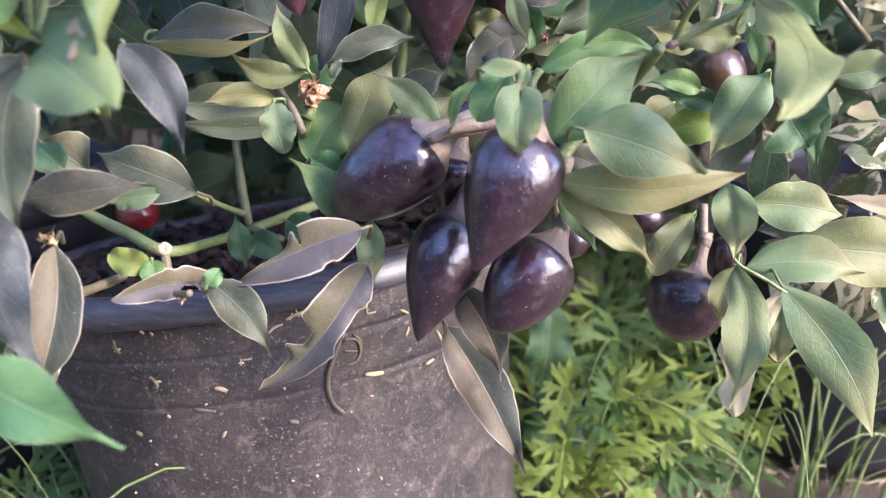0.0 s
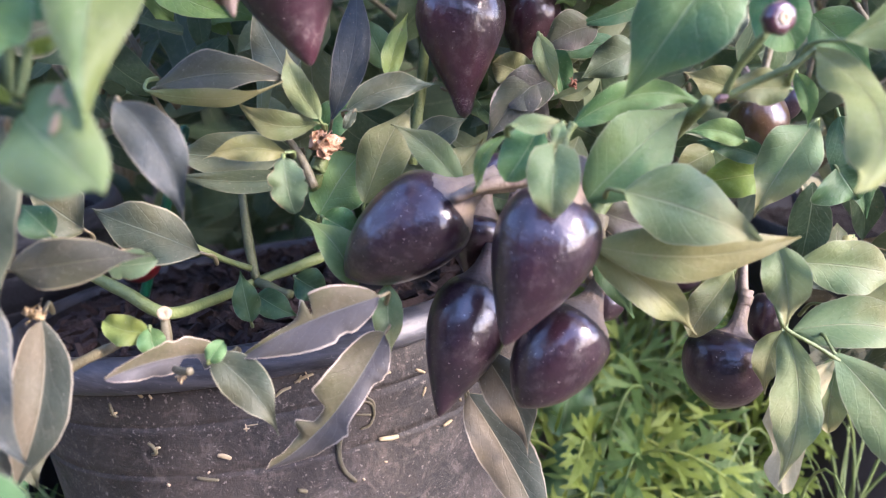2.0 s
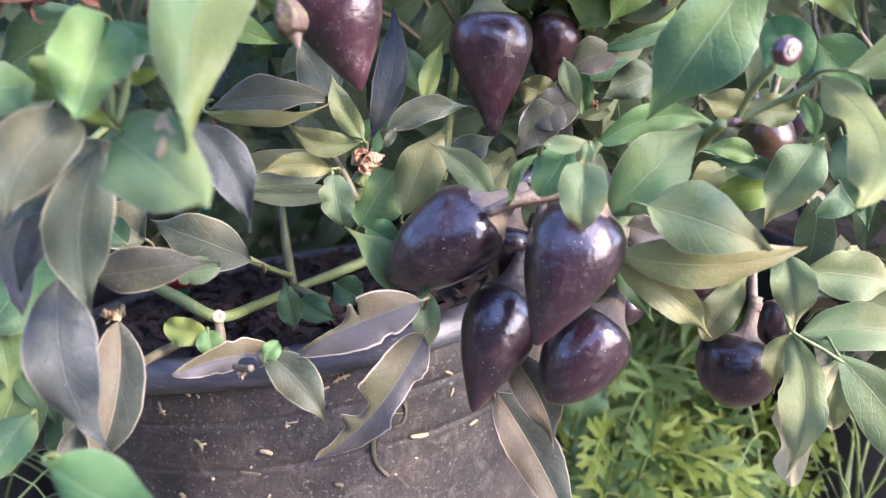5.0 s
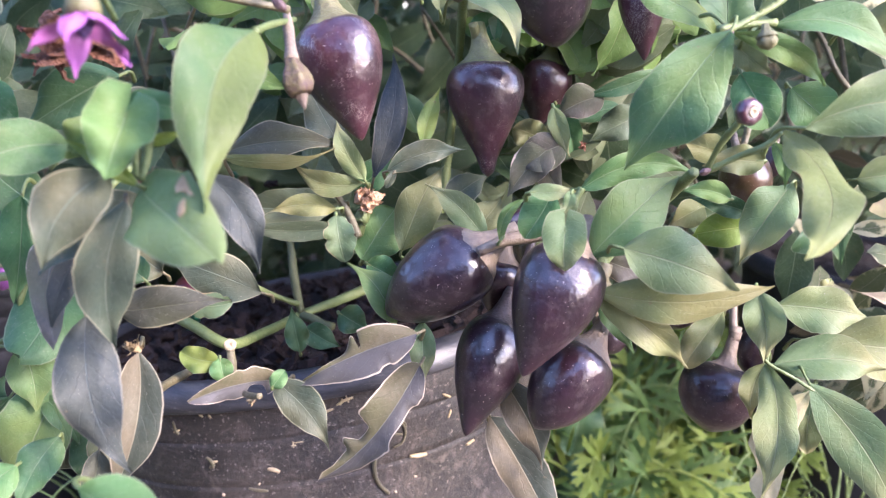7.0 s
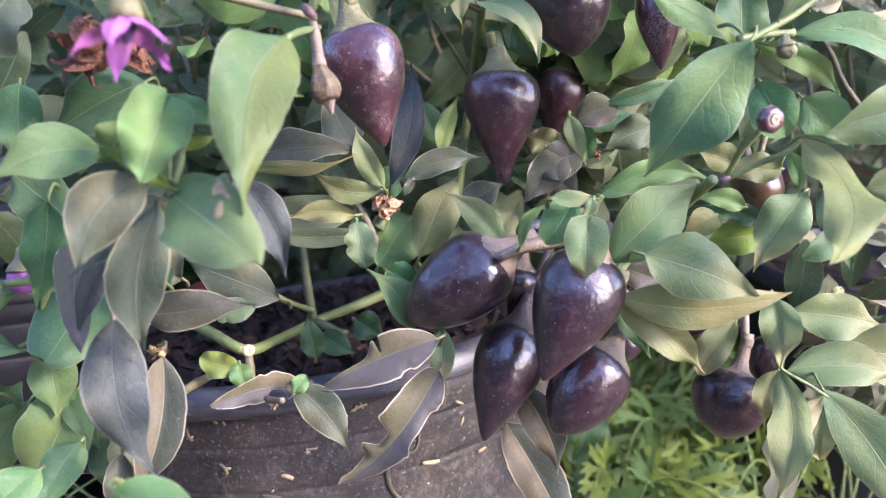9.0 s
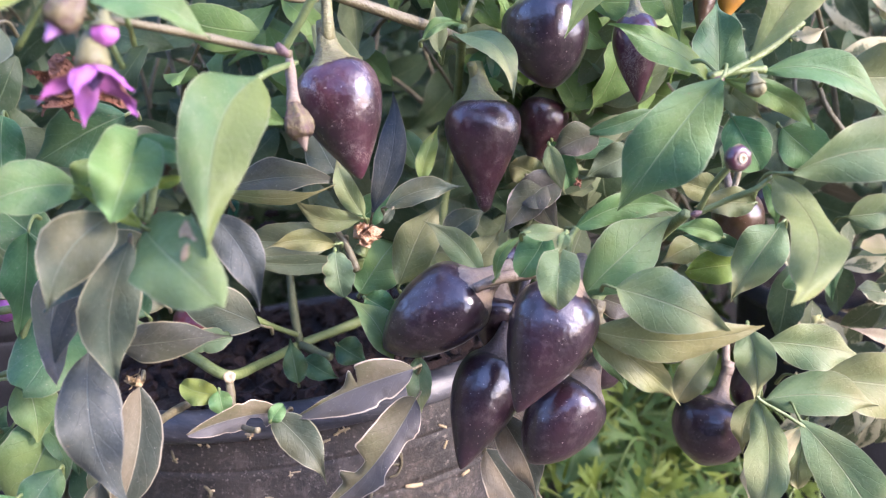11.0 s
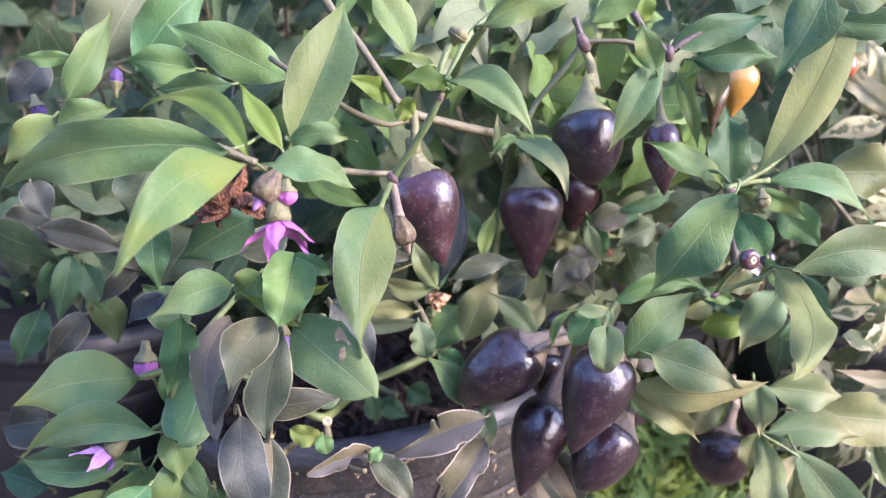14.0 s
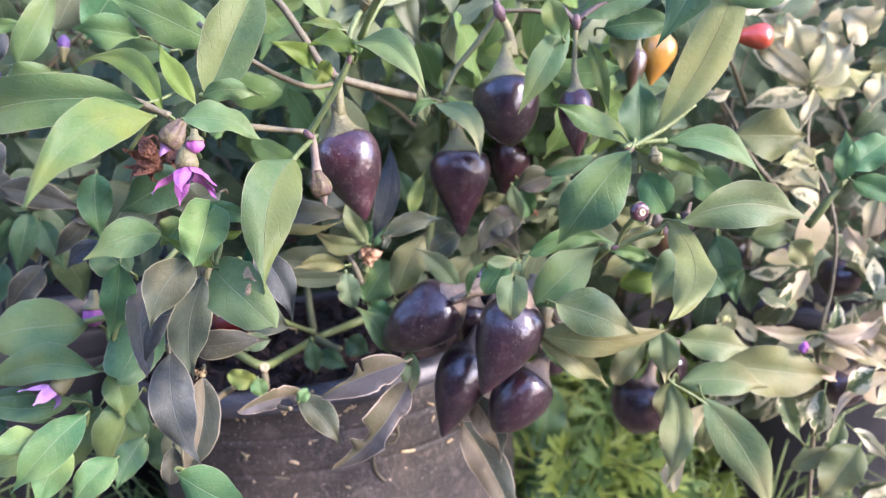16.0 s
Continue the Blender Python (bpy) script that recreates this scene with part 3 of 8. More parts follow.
def pepper(parent, material, base, tip, width, kind, stalk=(), cup=None, label=""):
    """One fruit hanging from parent: glossy body, ribbed cup-shaped calyx with a ragged margin, thickening stalk."""
    fruit_count[0] += 1
    k = fruit_count[0]
    base, tip = Vector(base), Vector(tip)
    axis = tip - base
    length = axis.length
    rows, table = [], FRUIT[kind]
    fine = smooth_line([(d, r, 0) for d, r in table], 3)
    rows = [(p.x * length, max(p.y, 0.004) * width / 2) for p in fine]
    body = mesh_object("pepper", *lathe(base, axis, rows, 48, 3, 0.075, k * 1.3), material, parent, label=label)
    back = -axis.normalized()
    if stalk:
        first = (Vector(stalk[0]) - base).normalized()
        back = (back * 0.5 + first * 0.5).normalized()
    cup = cup or (CALYX_PURPLE if k % 2 else CALYX_TAN)
    # the calyx is a skirt that lies on the shoulders and narrows into the stalk
    sink = 0.045 if kind == "round" else 0.0
    sides, verts, faces = 40, [], []
    z = axis.normalized()
    x = (Vector((0.37, -0.8, 0.45)) - z * Vector((0.37, -0.8, 0.45)).dot(z)).normalized()
    y = z.cross(x)
    rings = ((0.412, 0.032, 0), (0.410, 0.004, 0), (0.350, -0.045, 0), (0.270, -0.100, 0.08), (0.200, -0.18, 0.25), (0.148, -0.29, 0.55), (0.115, -0.42, 0.85), (0.098, -0.57, 1.0))
    if kind == "round":
        rings = ((0.372, 0.020, 0), (0.366, -0.006, 0), (0.300, -0.032, 0), (0.210, -0.058, 0.05), (0.138, -0.10, 0.3), (0.098, -0.20, 0.7), (0.084, -0.36, 0.95), (0.078, -0.55, 1.0))
    for i, (rr, d, w) in enumerate(rings):
        for j in range(sides):
            q = 2 * math.pi * j / sides
            rag = 1 + (0.17 * max(0, math.cos(5 * q + k)) ** 4 + 0.05 * math.sin(11 * q + k)) * (1 - w) * (1.0 if i < 2 else 0.3)
            pos = base + (x * math.cos(q) + y * math.sin(q)) * (rr * width * rag * 0.9) + (z * (1 - w) * (d + sink + (0.6 * (rag - 1) if i < 2 else 0)) + back * (-d) * w) * width
            verts.append(pos)
    for i in range(len(rings) - 1):
        for j in range(sides):
            j2 = (j + 1) % sides
            faces.append((i * sides + j, i * sides + j2, (i + 1) * sides + j2, (i + 1) * sides + j))
    faces.append(tuple((len(rings) - 1) * sides + j for j in range(sides)))
    mesh_object("calyx", verts, faces, cup, body)
    if stalk:
        start = base + back * (0.48 * width)
        line = smooth_line([start] + [Vector(q) for q in stalk])
        thick = (0.080 if kind == "round" else 0.098) * width
        mesh_object("stalk", *tube(line, lambda s: thick * (1 - 0.45 * min(1, s * 1.3)) + 0.0002, 12, 0.03), cup, body)
    return body


def dry_patch(on, shape, s0, v0, rs, rv, seed):
    """A parched tan patch with a ragged outline, lying on a leaf's blade."""
    base, tip, width, face, bend, side, fold, a, c, number = shape
    ns, nw = 150, 96
    verts, faces, _ = leaf_grid(base, tip, width, face, bend, side, fold, a, c, 0, number, ns, nw)
    keep = []
    for f in faces:
        i, j = divmod(f[0], nw + 1)
        d = math.hypot((i / ns - s0) / rs, (2 * j / nw - 1 - v0) / rv)
        if d + 0.75 * noise.noise((i * 0.09, j * 0.09, seed)) < 0.9:
            keep.append(f)
    used = sorted({i for f in keep for i in f})
    back = {i: k for k, i in enumerate(used)}
    n = Vector(face).normalized() * 0.00035
    return mesh_object("dry_patch", [verts[i] + n for i in used], [tuple(back[i] for i in f) for f in keep], SCORCH, on, label="parched tan patch")


def node_knob(parent, at, r, along):
    """Swollen pinkish joint where twigs meet."""
    z = Vector(along).normalized()
    rows = ((-1.6 * r, 0.55 * r), (-0.9 * r, 0.85 * r), (-0.2 * r, 1.08 * r), (0.5 * r, 0.98 * r), (1.2 * r, 0.7 * r), (1.7 * r, 0.4 * r))
    return mesh_object("node", *lathe(at, z, rows, 14, 4, 0.12), NODE, parent, label="swollen pinkish stem joint")

# ---- small organs of the plants ----
def cut_end(parent, at, r, facing):
    """Pale pruned face of a branch with a bark collar."""
    n = Vector(facing).normalized()
    at = Vector(at)
    rows = ((-r * 0.9, r * 1.0), (-r * 0.3, r * 1.12), (0, r * 1.05), (r * 0.1, r * 0.85), (r * 0.06, r * 0.45), (-r * 0.1, r * 0.2), (-r * 0.12, 0.0001))
    return mesh_object("cut_end", *lathe(at, n, rows, 14, 5, 0.06), CUT_WOOD, parent, label="pale pruned end of a branch")


def crumple(at, size, seed, squash=0.8):
    bm = bmesh.new()
    bmesh.ops.create_icosphere(bm, subdivisions=3, radius=size)
    for v in bm.verts:
        p = v.co / size
        k = noise.noise(p * 2.2 + Vector((seed, 0, 0))) * 0.75 + noise.noise(p * 5.5 + Vector((0, seed, 0))) * 0.4
        v.co *= (0.78 + k)
        v.co.z *= squash
        v.co += Vector(at)
    return bm


def bm_object(name, bm, material, parent=None, label=""):
    me = bpy.data.meshes.new(name)
    bm.to_mesh(me)
    bm.free()
    me.materials.append(material)
    me.polygons.foreach_set("use_smooth", [True] * len(me.polygons))
    ob = new(name, me)
    if parent is not None:
        ob.parent = parent
        if parent.type == "EMPTY":
            ob.matrix_parent_inverse = parent.matrix_basis.inverted()
    if label:
        ob["label"] = label
    return ob


def shreds(at, size, count, width, seed):
    """Crumpled papery ribbons that run out of one point and curl back over each other."""
    rng = random.Random(seed)
    verts, faces = [], []
    for _ in range(count):
        d = Vector([rng.gauss(0, 1) for _ in range(3)]).normalized()
        side = d.orthogonal().normalized()
        p = Vector(at) + d * size * rng.uniform(0.0, 0.25)
        k, n = len(verts), 8
        turn = Matrix.Rotation(rng.uniform(-0.55, 0.55), 3, side)
        for i in range(n + 1):
            f = i / n
            w = size * width * (0.35 + math.sin(math.pi * min(1.0, f + 0.12))) * rng.uniform(0.8, 1.2)
            lift = d.cross(side) * size * rng.uniform(-0.10, 0.10)
            verts += [p - side * w, p + lift, p + side * w]
            p = p + d * (size * 0.95 / n)
            d = (turn @ d + Vector([rng.gauss(0, 0.16) for _ in range(3)])).normalized()
            side = (side - d * side.dot(d)).normalized()
        for i in range(n):
            a = k + 3 * i
            faces += [(a, a + 1, a + 4, a + 3), (a + 1, a + 2, a + 5, a + 4)]
    return verts, faces


def dried_bud(parent, at, size):
    ob = mesh_object("dried_flower", *shreds(at, size * 0.72, 14, 0.24, 31), TAN, parent, label="shrivelled tan dried flower")
    bm_object("dried_core", crumple(Vector(at) + Vector((0, 0, -0.001)), size * 0.34, 5.1, 1.2), TAN, ob)
    return ob


def withered(parent, at, size, material):
    return mesh_object("withered_petals", *shreds(at, size * 0.62, 22, 0.13, int(size * 90000)), material, parent, label="withered brown flower remains")


def cut_bud(parent, at, r):
    """Dark collared knob left where a fruit broke off, with a pale ring in the middle."""
    at = Vector(at)
    n = Vector((0.30, -0.88, 0.05)).normalized()
    rows = [(-r * 1.1, r * 0.45), (-r * 0.7, r * 0.95), (-r * 0.1, r * 1.08), (r * 0.25, r * 0.95), (r * 0.38, r * 0.7), (r * 0.34, r * 0.42), (r * 0.3, 0.0002)]
    ob = mesh_object("fruit_scar", *lathe(at, n, rows, 24, 7, 0.07), PLUM, parent, label="dark purple scar knob with a pale centre")
    mesh_object("scar_ring", *lathe(at + n * r * 0.30, n, [(0, r * 0.42), (r * 0.14, r * 0.40), (r * 0.16, r * 0.22), (r * 0.05, r * 0.16), (r * 0.03, 0.0002)], 18, 4, 0.06), CUT_WOOD, ob)
    mesh_object("calyx", *lathe(at - n * r * 0.4, -n, [(0, r * 1.1), (r * 0.3, r * 0.95), (r * 0.8, r * 0.5), (r * 1.3, r * 0.3), (r * 1.4, 0.0002)], 20, 5, 0.08), CALYX, ob)
    return ob


def flower(parent, at, r, facing, material, petals):
    """Nodding pepper flower: pointed petals, dark anther cone, green cup behind."""
    at, n = Vector(at), Vector(facing).normalized()
    x = (Vector((1, 0.1, 0)) - n * Vector((1, 0.1, 0)).dot(n)).normalized()
    y = n.cross(x)
    cup = mesh_object("flower", *lathe(at - n * r * 0.5, n, [(-r * 0.35, 0.0003), (-r * 0.3, r * 0.16), (0, r * 0.26), (r * 0.25, r * 0.32), (r * 0.4, r * 0.30)], 16, 5, 0.05), CALYX, parent, label="small purple star flower, nodding")
    for k in range(petals):
        q = 2 * math.pi * k / max(petals, 5) + 0.4 + (0.9 if petals < 5 else 0)
        d = (x * math.cos(q) + y * math.sin(q))
        base = at - n * r * 0.2 + d * r * 0.12
        tip = at + d * r * (0.86 - 0.12 * (k % 2)) + n * r * (0.62 + 0.16 * (k % 2))
        v, f, uv = leaf_grid(base, tip, r * 0.46, n - d * 0.7, -0.10, 0.02 * (k - 2), 22, 0.50, 0.95, 0, 40 + k, 10, 6)
        mesh_object("petal", v, f, material, cup, uv)
    mesh_object("anther_cone", *lathe(at - n * r * 0.15, n, [(0, r * 0.17), (r * 0.2, r * 0.18), (r * 0.34, r * 0.12), (r * 0.42, r * 0.05), (r * 0.46, 0.0003)], 12, 5, 0.2), ANTHER, cup)
    return cup


def bud(parent, base, tip, width, material, cup):
    """Closed bud: a ribbed cup of joined sepals round a rounded, furrowed corolla."""
    base, tip = Vector(base), Vector(tip)
    ax = tip - base
    ln = ax.length
    rows = [(0.10 * ln, width * 0.28), (0.35 * ln, width * 0.45), (0.60 * ln, width * 0.50), (0.80 * ln, width * 0.40), (0.94 * ln, width * 0.20), (ln, 0.0003)]
    ob = mesh_object("flower_bud", *lathe(base, ax, rows, 30, 5, 0.14), material, parent, label="closed flower bud")
    mesh_object("calyx", *lathe(base, ax, [(-0.35 * ln, width * 0.16), (0, width * 0.24), (0.15 * ln, width * 0.42), (0.30 * ln, width * 0.52), (0.36 * ln, width * 0.53), (0.24 * ln, width * 0.38)], 30, 5, 0.10), cup, ob)
    return ob


def spent_bud(parent, base, tip, width, cup, point, label):
    """A bud whose flower has dropped: a five-ribbed cup narrowing to its mouth, with a pointed dark remnant."""
    base, tip = Vector(base), Vector(tip)
    ax = tip - base
    ln = ax.length
    ob = mesh_object("flower_bud", *lathe(base, ax, [(-0.12 * ln, width * 0.20), (0, width * 0.26), (0.16 * ln, width * 0.40), (0.34 * ln, width * 0.50), (0.50 * ln, width * 0.51), (0.62 * ln, width * 0.43), (0.70 * ln, width * 0.34), (0.62 * ln, width * 0.26)], 40, 5, 0.17), cup, parent, label=label)
    mesh_object("tip", *lathe(base, ax, [(0.50 * ln, width * 0.30), (0.64 * ln, width * 0.27), (0.78 * ln, width * 0.17), (0.92 * ln, width * 0.09), (ln, 0.0003)], 20, 4, 0.14), point, ob, label="dark withered point")
    return ob


# ---- the pot ----
POT_TOP = Vector((-0.091, 0.405, 0.194))
POT_AXIS = Vector((-0.14, 0.113, 1.0)).normalized()
POT_R, POT_H = 0.125, 0.196


def nursery_pot(top, axis, r, height, label, skin, dark_inside=False):
    """Black plastic nursery pot: tapering wall with two pressed rings, thick rolled rim, open inside."""
    top, axis = Vector(top), Vector(axis).normalized()
    foot = top - axis * height
    e = thing("plant_pot", foot, label, "plant pot", "black nursery pots")
    h = height
    wall = [(0.0, 0.001), (0.0, r * 0.81), (0.004, r * 0.83)]
    for i in range(1, 30):
        f = i / 30
        wall.append((h * 0.93 * f, r * (0.83 + 0.12 * f)))
    ring = lambda d: r * (0.83 + 0.12 * d / (h * 0.93))
    for c in (1 - 0.054 / h, 1 - 0.034 / h):
        d = h * c
        wall += [(d - 0.0012, ring(d)), (d - 0.0005, ring(d) - 0.0005), (d + 0.0005, ring(d) - 0.0005), (d + 0.0012, ring(d) + 0.0001)]
    wall = sorted(wall[:3]) + sorted(wall[3:])
    wall += [(h * 0.93, r * 0.90), (h * 0.6, r * 0.86)]
    mesh_object("pot_wall", *lathe(foot, axis, wall, 96), skin, e)
    rim = [(h * 0.905, r * 0.93), (h * 0.905, r * 0.985), (h * 0.912, r * 1.0), (h * 0.925, r * 1.004), (h * 0.945, r * 0.995), (h * 0.960, r * 0.980), (h * 0.968, r * 0.960), (h * 0.968, r * 0.94), (h * 0.958, r * 0.925), (h * 0.925, r * 0.91), (h * 0.80, r * 0.895)]
    v, f = lathe(foot, axis, smooth_rows(rim), 96)
    mesh_object("rim", v, f[:-2], RIM, e, label="thick rolled dusty rim with the sky's bluish sheen put into its colour")
    # soil-coloured skin that paints the shade inside the pot onto its inner wall
    if dark_inside:
        v, f = lathe(foot, axis, [(h * 0.80, r * 0.885), (h * 0.86, r * 0.887), (h * 0.92, r * 0.893), (h * 0.950, r * 0.902)], 96)
        mesh_object("inner_wall", v, f[:-2], SOIL, e, label="soil-coloured dark skin on the inner wall, standing for the shade inside")
    return e


def smooth_rows(rows):
    return [(p.x, p.y) for p in smooth_line([(d, r, 0) for d, r in rows], 3)]


main_pot = nursery_pot(POT_TOP, POT_AXIS, POT_R, POT_H, "dusty black plastic nursery pot, tilted, with straw bits stuck on", POT, True)
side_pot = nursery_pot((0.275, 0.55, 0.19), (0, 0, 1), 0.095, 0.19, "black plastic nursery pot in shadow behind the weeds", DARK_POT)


def soil_disc(name, top, axis, r, label, seed):
    bm = bmesh.new()
    bmesh.ops.create_grid(bm, x_segments=64, y_segments=64, size=r)
    bmesh.ops.delete(bm, geom=[v for v in bm.verts if v.co.length > r], context="VERTS")
    turn = Vector((0, 0, 1)).rotation_difference(Vector(axis).normalized()).to_matrix()
    for v in bm.verts:
        v.co.z = 0.004 * noise.noise(v.co * 60 + Vector((seed, 0, 0))) + 0.0025 * noise.noise(v.co * 220) + 0.0012 * noise.noise(v.co * 600)
        v.co = turn @ v.co + Vector(top)
    return tagged(bm_object(name, bm, SOIL), label, "soil", kind="stuff")


soil_disc("potting_soil", POT_TOP - POT_AXIS * 0.014, POT_AXIS, 0.114, "dark crumbly potting soil inside the pot", 2)
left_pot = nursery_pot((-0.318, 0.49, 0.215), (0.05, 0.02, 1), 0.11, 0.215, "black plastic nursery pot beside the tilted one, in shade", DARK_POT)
soil_disc("potting_soil", (-0.318, 0.49, 0.191), (0.05, 0.02, 1), 0.10, "dark potting soil in the second shaded pot", 4)
soil_disc("potting_soil", (0.275, 0.55, 0.168), (0, 0, 1), 0.086, "dark potting soil in the shaded pot", 9)

plant = thing("pepper_plant", POT_TOP - POT_AXIS * 0.02, "ornamental pepper plant with purple-green leaves and near-black fruits", "pepper plant")
variegated = thing("variegated_pepper_plant", (0.20, 0.34, 0.0), "variegated pepper plant with cream and green leaves", "pepper plant")


# ---- bits on the pot wall ----
def on_pot(angle, down, out=0.0006):
    """A place on the pot's wall: degrees from straight ahead (to the right), metres below the rim's top along the wall."""
    x = (Vector((1, 0, 0)) - POT_AXIS * POT_AXIS.x).normalized()
    y = POT_AXIS.cross(x)
    r = POT_R * (0.83 + 0.12 * (POT_H - down) / (POT_H * 0.93)) + out
    q = radians(angle)
    n = (x * math.sin(q) - y * math.cos(q)).normalized()
    return POT_TOP - POT_AXIS * down + n * r


def straw_bit(places, r, material, label, taper=0.5):
    """A strand or flake lying on the pot wall through places of (angle, distance below the rim)."""
    line = smooth_line([on_pot(a, d, r * 0.8) for a, d in places], 4)
    ob = mesh_object("straw_bit", *tube(line, lambda s: r * (1 - taper + taper * math.sin(math.pi * (0.12 + 0.76 * s))), 7), material)
    return tagged(ob, label, "straw", "straw bits on the pot")


def debris(line, r):
    a, b = Vector(line[0]), Vector(line[1])
    ob = bm_object("bark_chip", crumple((a + b) / 2, max(r * 1.6, (b - a).length * 0.5), r * 4000, 0.45), CHIP)
    return tagged(ob, "red-brown bark chip on the potting soil", "bark chip", "bark chips in the pot")

# upper rosette on the left: young shoot with flowers
leaf(plant, FRESH, (-0.0997, 0.1669, 0.3583), (-0.1787, 0.1769, 0.3456), 0.0178, (-0.1048, -0.9874, -0.1183), 0.05, 0.09, 20, 0.75, 1.1, 0)
leaf(plant, LIME, (-0.0940, 0.1675, 0.3563), (-0.1368, 0.1987, 0.3721), 0.0091, (-0.2489, -0.6880, 0.6817), 0.06, 0.14, 20, 0.78, 1.27, 0)
leaf(plant, LIME, (-0.0858, 0.1736, 0.3580), (-0.0999, 0.1817, 0.3774), 0.0069, (-0.0843, -0.5586, 0.8252), 0.05, -0.03, 20, 0.78, 1.22, 0)
leaf(plant, SPLIT, (-0.0844, 0.1823, 0.3590), (-0.0668, 0.2060, 0.4011), 0.0195, (0.2900, -0.7826, 0.5508), 0.05, 0, 24, 0.86, 1.27, 0)
leaf(plant, FRESH, (-0.0839, 0.1765, 0.3597), (-0.0636, 0.1772, 0.3604), 0.0074, (0.0401, -0.9909, -0.1282), 0.1, -0.13, 8, 0.62, 1.05, 0)
leaf(plant, FRESH, (-0.0871, 0.1658, 0.3540), (-0.0631, 0.1710, 0.3462), 0.0113, (-0.2948, -0.7052, 0.6448), 0.1, -0.06, 20, 0.5, 1.05, 0)
leaf(plant, BRIGHT, (-0.0935, 0.1588, 0.3556), (-0.1121, 0.1100, 0.3422), 0.0146, (0.7469, -0.4250, 0.5114), 0.08, 0.1, 16, 0.95, 1.0, 0)
leaf(plant, GREEN, (-0.0980, 0.2420, 0.3739), (-0.1435, 0.2453, 0.3916), 0.0192, (-0.0703, -0.9975, 0.0093), 0.06, 0.04, 8, 0.86, 1.22, 0)
leaf(plant, DEEP, (-0.1245, 0.2622, 0.3701), (-0.1546, 0.2602, 0.3662), 0.0119, (0.0579, -0.9968, 0.0547), 0.06, 0.03, 20, 0.96, 1.22, 0)
leaf(plant, FRESH, (-0.1836, 0.2475, 0.3655), (-0.1643, 0.2566, 0.3971), 0.0137, (0.5855, -0.8009, -0.1257), 0.06, -0.05, 20, 0.62, 1.05, 0)
leaf(plant, GREEN, (-0.1869, 0.2590, 0.3811), (-0.2069, 0.2584, 0.3811), 0.0065, (0.0308, -0.9982, 0.0516), 0.08, -0.05, 20, 0.62, 1.05, 0)
leaf(plant, FRESH, (-0.1822, 0.2347, 0.3570), (-0.1606, 0.2367, 0.3620), 0.0123, (0.0841, -0.9958, 0.0371), 0.06, -0.08, 20, 0.62, 1.05, 0)
leaf(plant, MOSS, (-0.1941, 0.3041, 0.3773), (-0.1747, 0.3150, 0.4156), 0.0297, (0.4105, -0.9104, 0.0510), 0.06, 0.0, 20, 0.96, 1.22, 0)
leaf(plant, GREEN, (-0.1696, 0.2827, 0.3740), (-0.1407, 0.2936, 0.4113), 0.0222, (0.3386, -0.9408, 0.0137), 0.06, -0.05, 20, 0.96, 1.22, 0)
leaf(plant, GREEN, (-0.1418, 0.2741, 0.3757), (-0.1714, 0.2744, 0.3801), 0.0159, (0.0078, -0.9934, 0.1143), 0.06, 0.0, 20, 0.62, 1.05, 0)
leaf(plant, FRESH, (-0.1881, 0.2428, 0.3590), (-0.2069, 0.2375, 0.3417), 0.0148, (0.3029, -0.9522, -0.0405), 0.06, 0.0, 20, 0.62, 1.05, 0)
leaf(plant, MOSS, (-0.1386, 0.2176, 0.3488), (-0.1515, 0.2111, 0.3261), 0.0218, (0.0218, -0.9642, 0.2644), 0.06, 0.0, 20, 0.86, 1.22, 0)
leaf(plant, PURPLE, (-0.1990, 0.2410, 0.3346), (-0.1920, 0.2372, 0.3197), 0.0129, (0.3950, -0.8286, 0.3968), 0.06, 0.0, 20, 0.62, 1.05, 0)
leaf(plant, PURPLE, (-0.2073, 0.2810, 0.3785), (-0.2235, 0.2757, 0.3606), 0.0163, (0.3698, -0.9274, -0.0558), 0.06, 0.0, 20, 0.62, 1.05, 0)
leaf(plant, LIME, (-0.0607, 0.2591, 0.3637), (-0.0769, 0.2444, 0.3726), 0.0088, (-0.0156, -0.9877, 0.1558), 0.06, 0.12, 20, 0.66, 1.12, 0)
leaf(plant, LIME, (-0.0553, 0.2264, 0.3652), (-0.0497, 0.2256, 0.3617), 0.0091, (-0.0205, -0.9829, 0.1829), 0.06, -0.1, 20, 0.35, 0.5, 0)
leaf(plant, FRESH, (-0.0504, 0.2213, 0.3834), (-0.0677, 0.2271, 0.4061), 0.0134, (0.2494, -0.8843, 0.3948), 0.06, 0.10, 18, 0.86, 1.2, 0)
leaf(plant, LIME, (-0.0375, 0.2064, 0.3733), (-0.0528, 0.2005, 0.3764), 0.0077, (0.2113, -0.8695, 0.4465), 0.08, 0.12, 18, 0.62, 1.05, 0)
leaf(plant, BRIGHT, (-0.0418, 0.2103, 0.3803), (-0.0552, 0.2041, 0.3820), 0.0039, (0.2217, -0.8752, 0.4299), 0.06, 0.08, 20, 0.62, 1.05, 0)
leaf(plant, BRIGHT, (-0.0386, 0.2088, 0.3709), (-0.0349, 0.2101, 0.3789), 0.0041, (0.0994, -0.9682, 0.2297), 0.06, 0.05, 20, 0.62, 1.05, 0)
leaf(plant, FRESH, (-0.0363, 0.2031, 0.3761), (-0.0102, 0.1773, 0.3629), 0.0111, (0.1467, -0.8724, 0.4663), 0.08, -0.11, 20, 0.71, 1.15, 0)
leaf(plant, FRESH, (-0.0253, 0.1848, 0.3936), (0.0074, 0.1881, 0.4022), 0.0095, (0.0892, -0.9950, 0.0445), 0.07, -0.09, 20, 0.62, 1.05, 0)
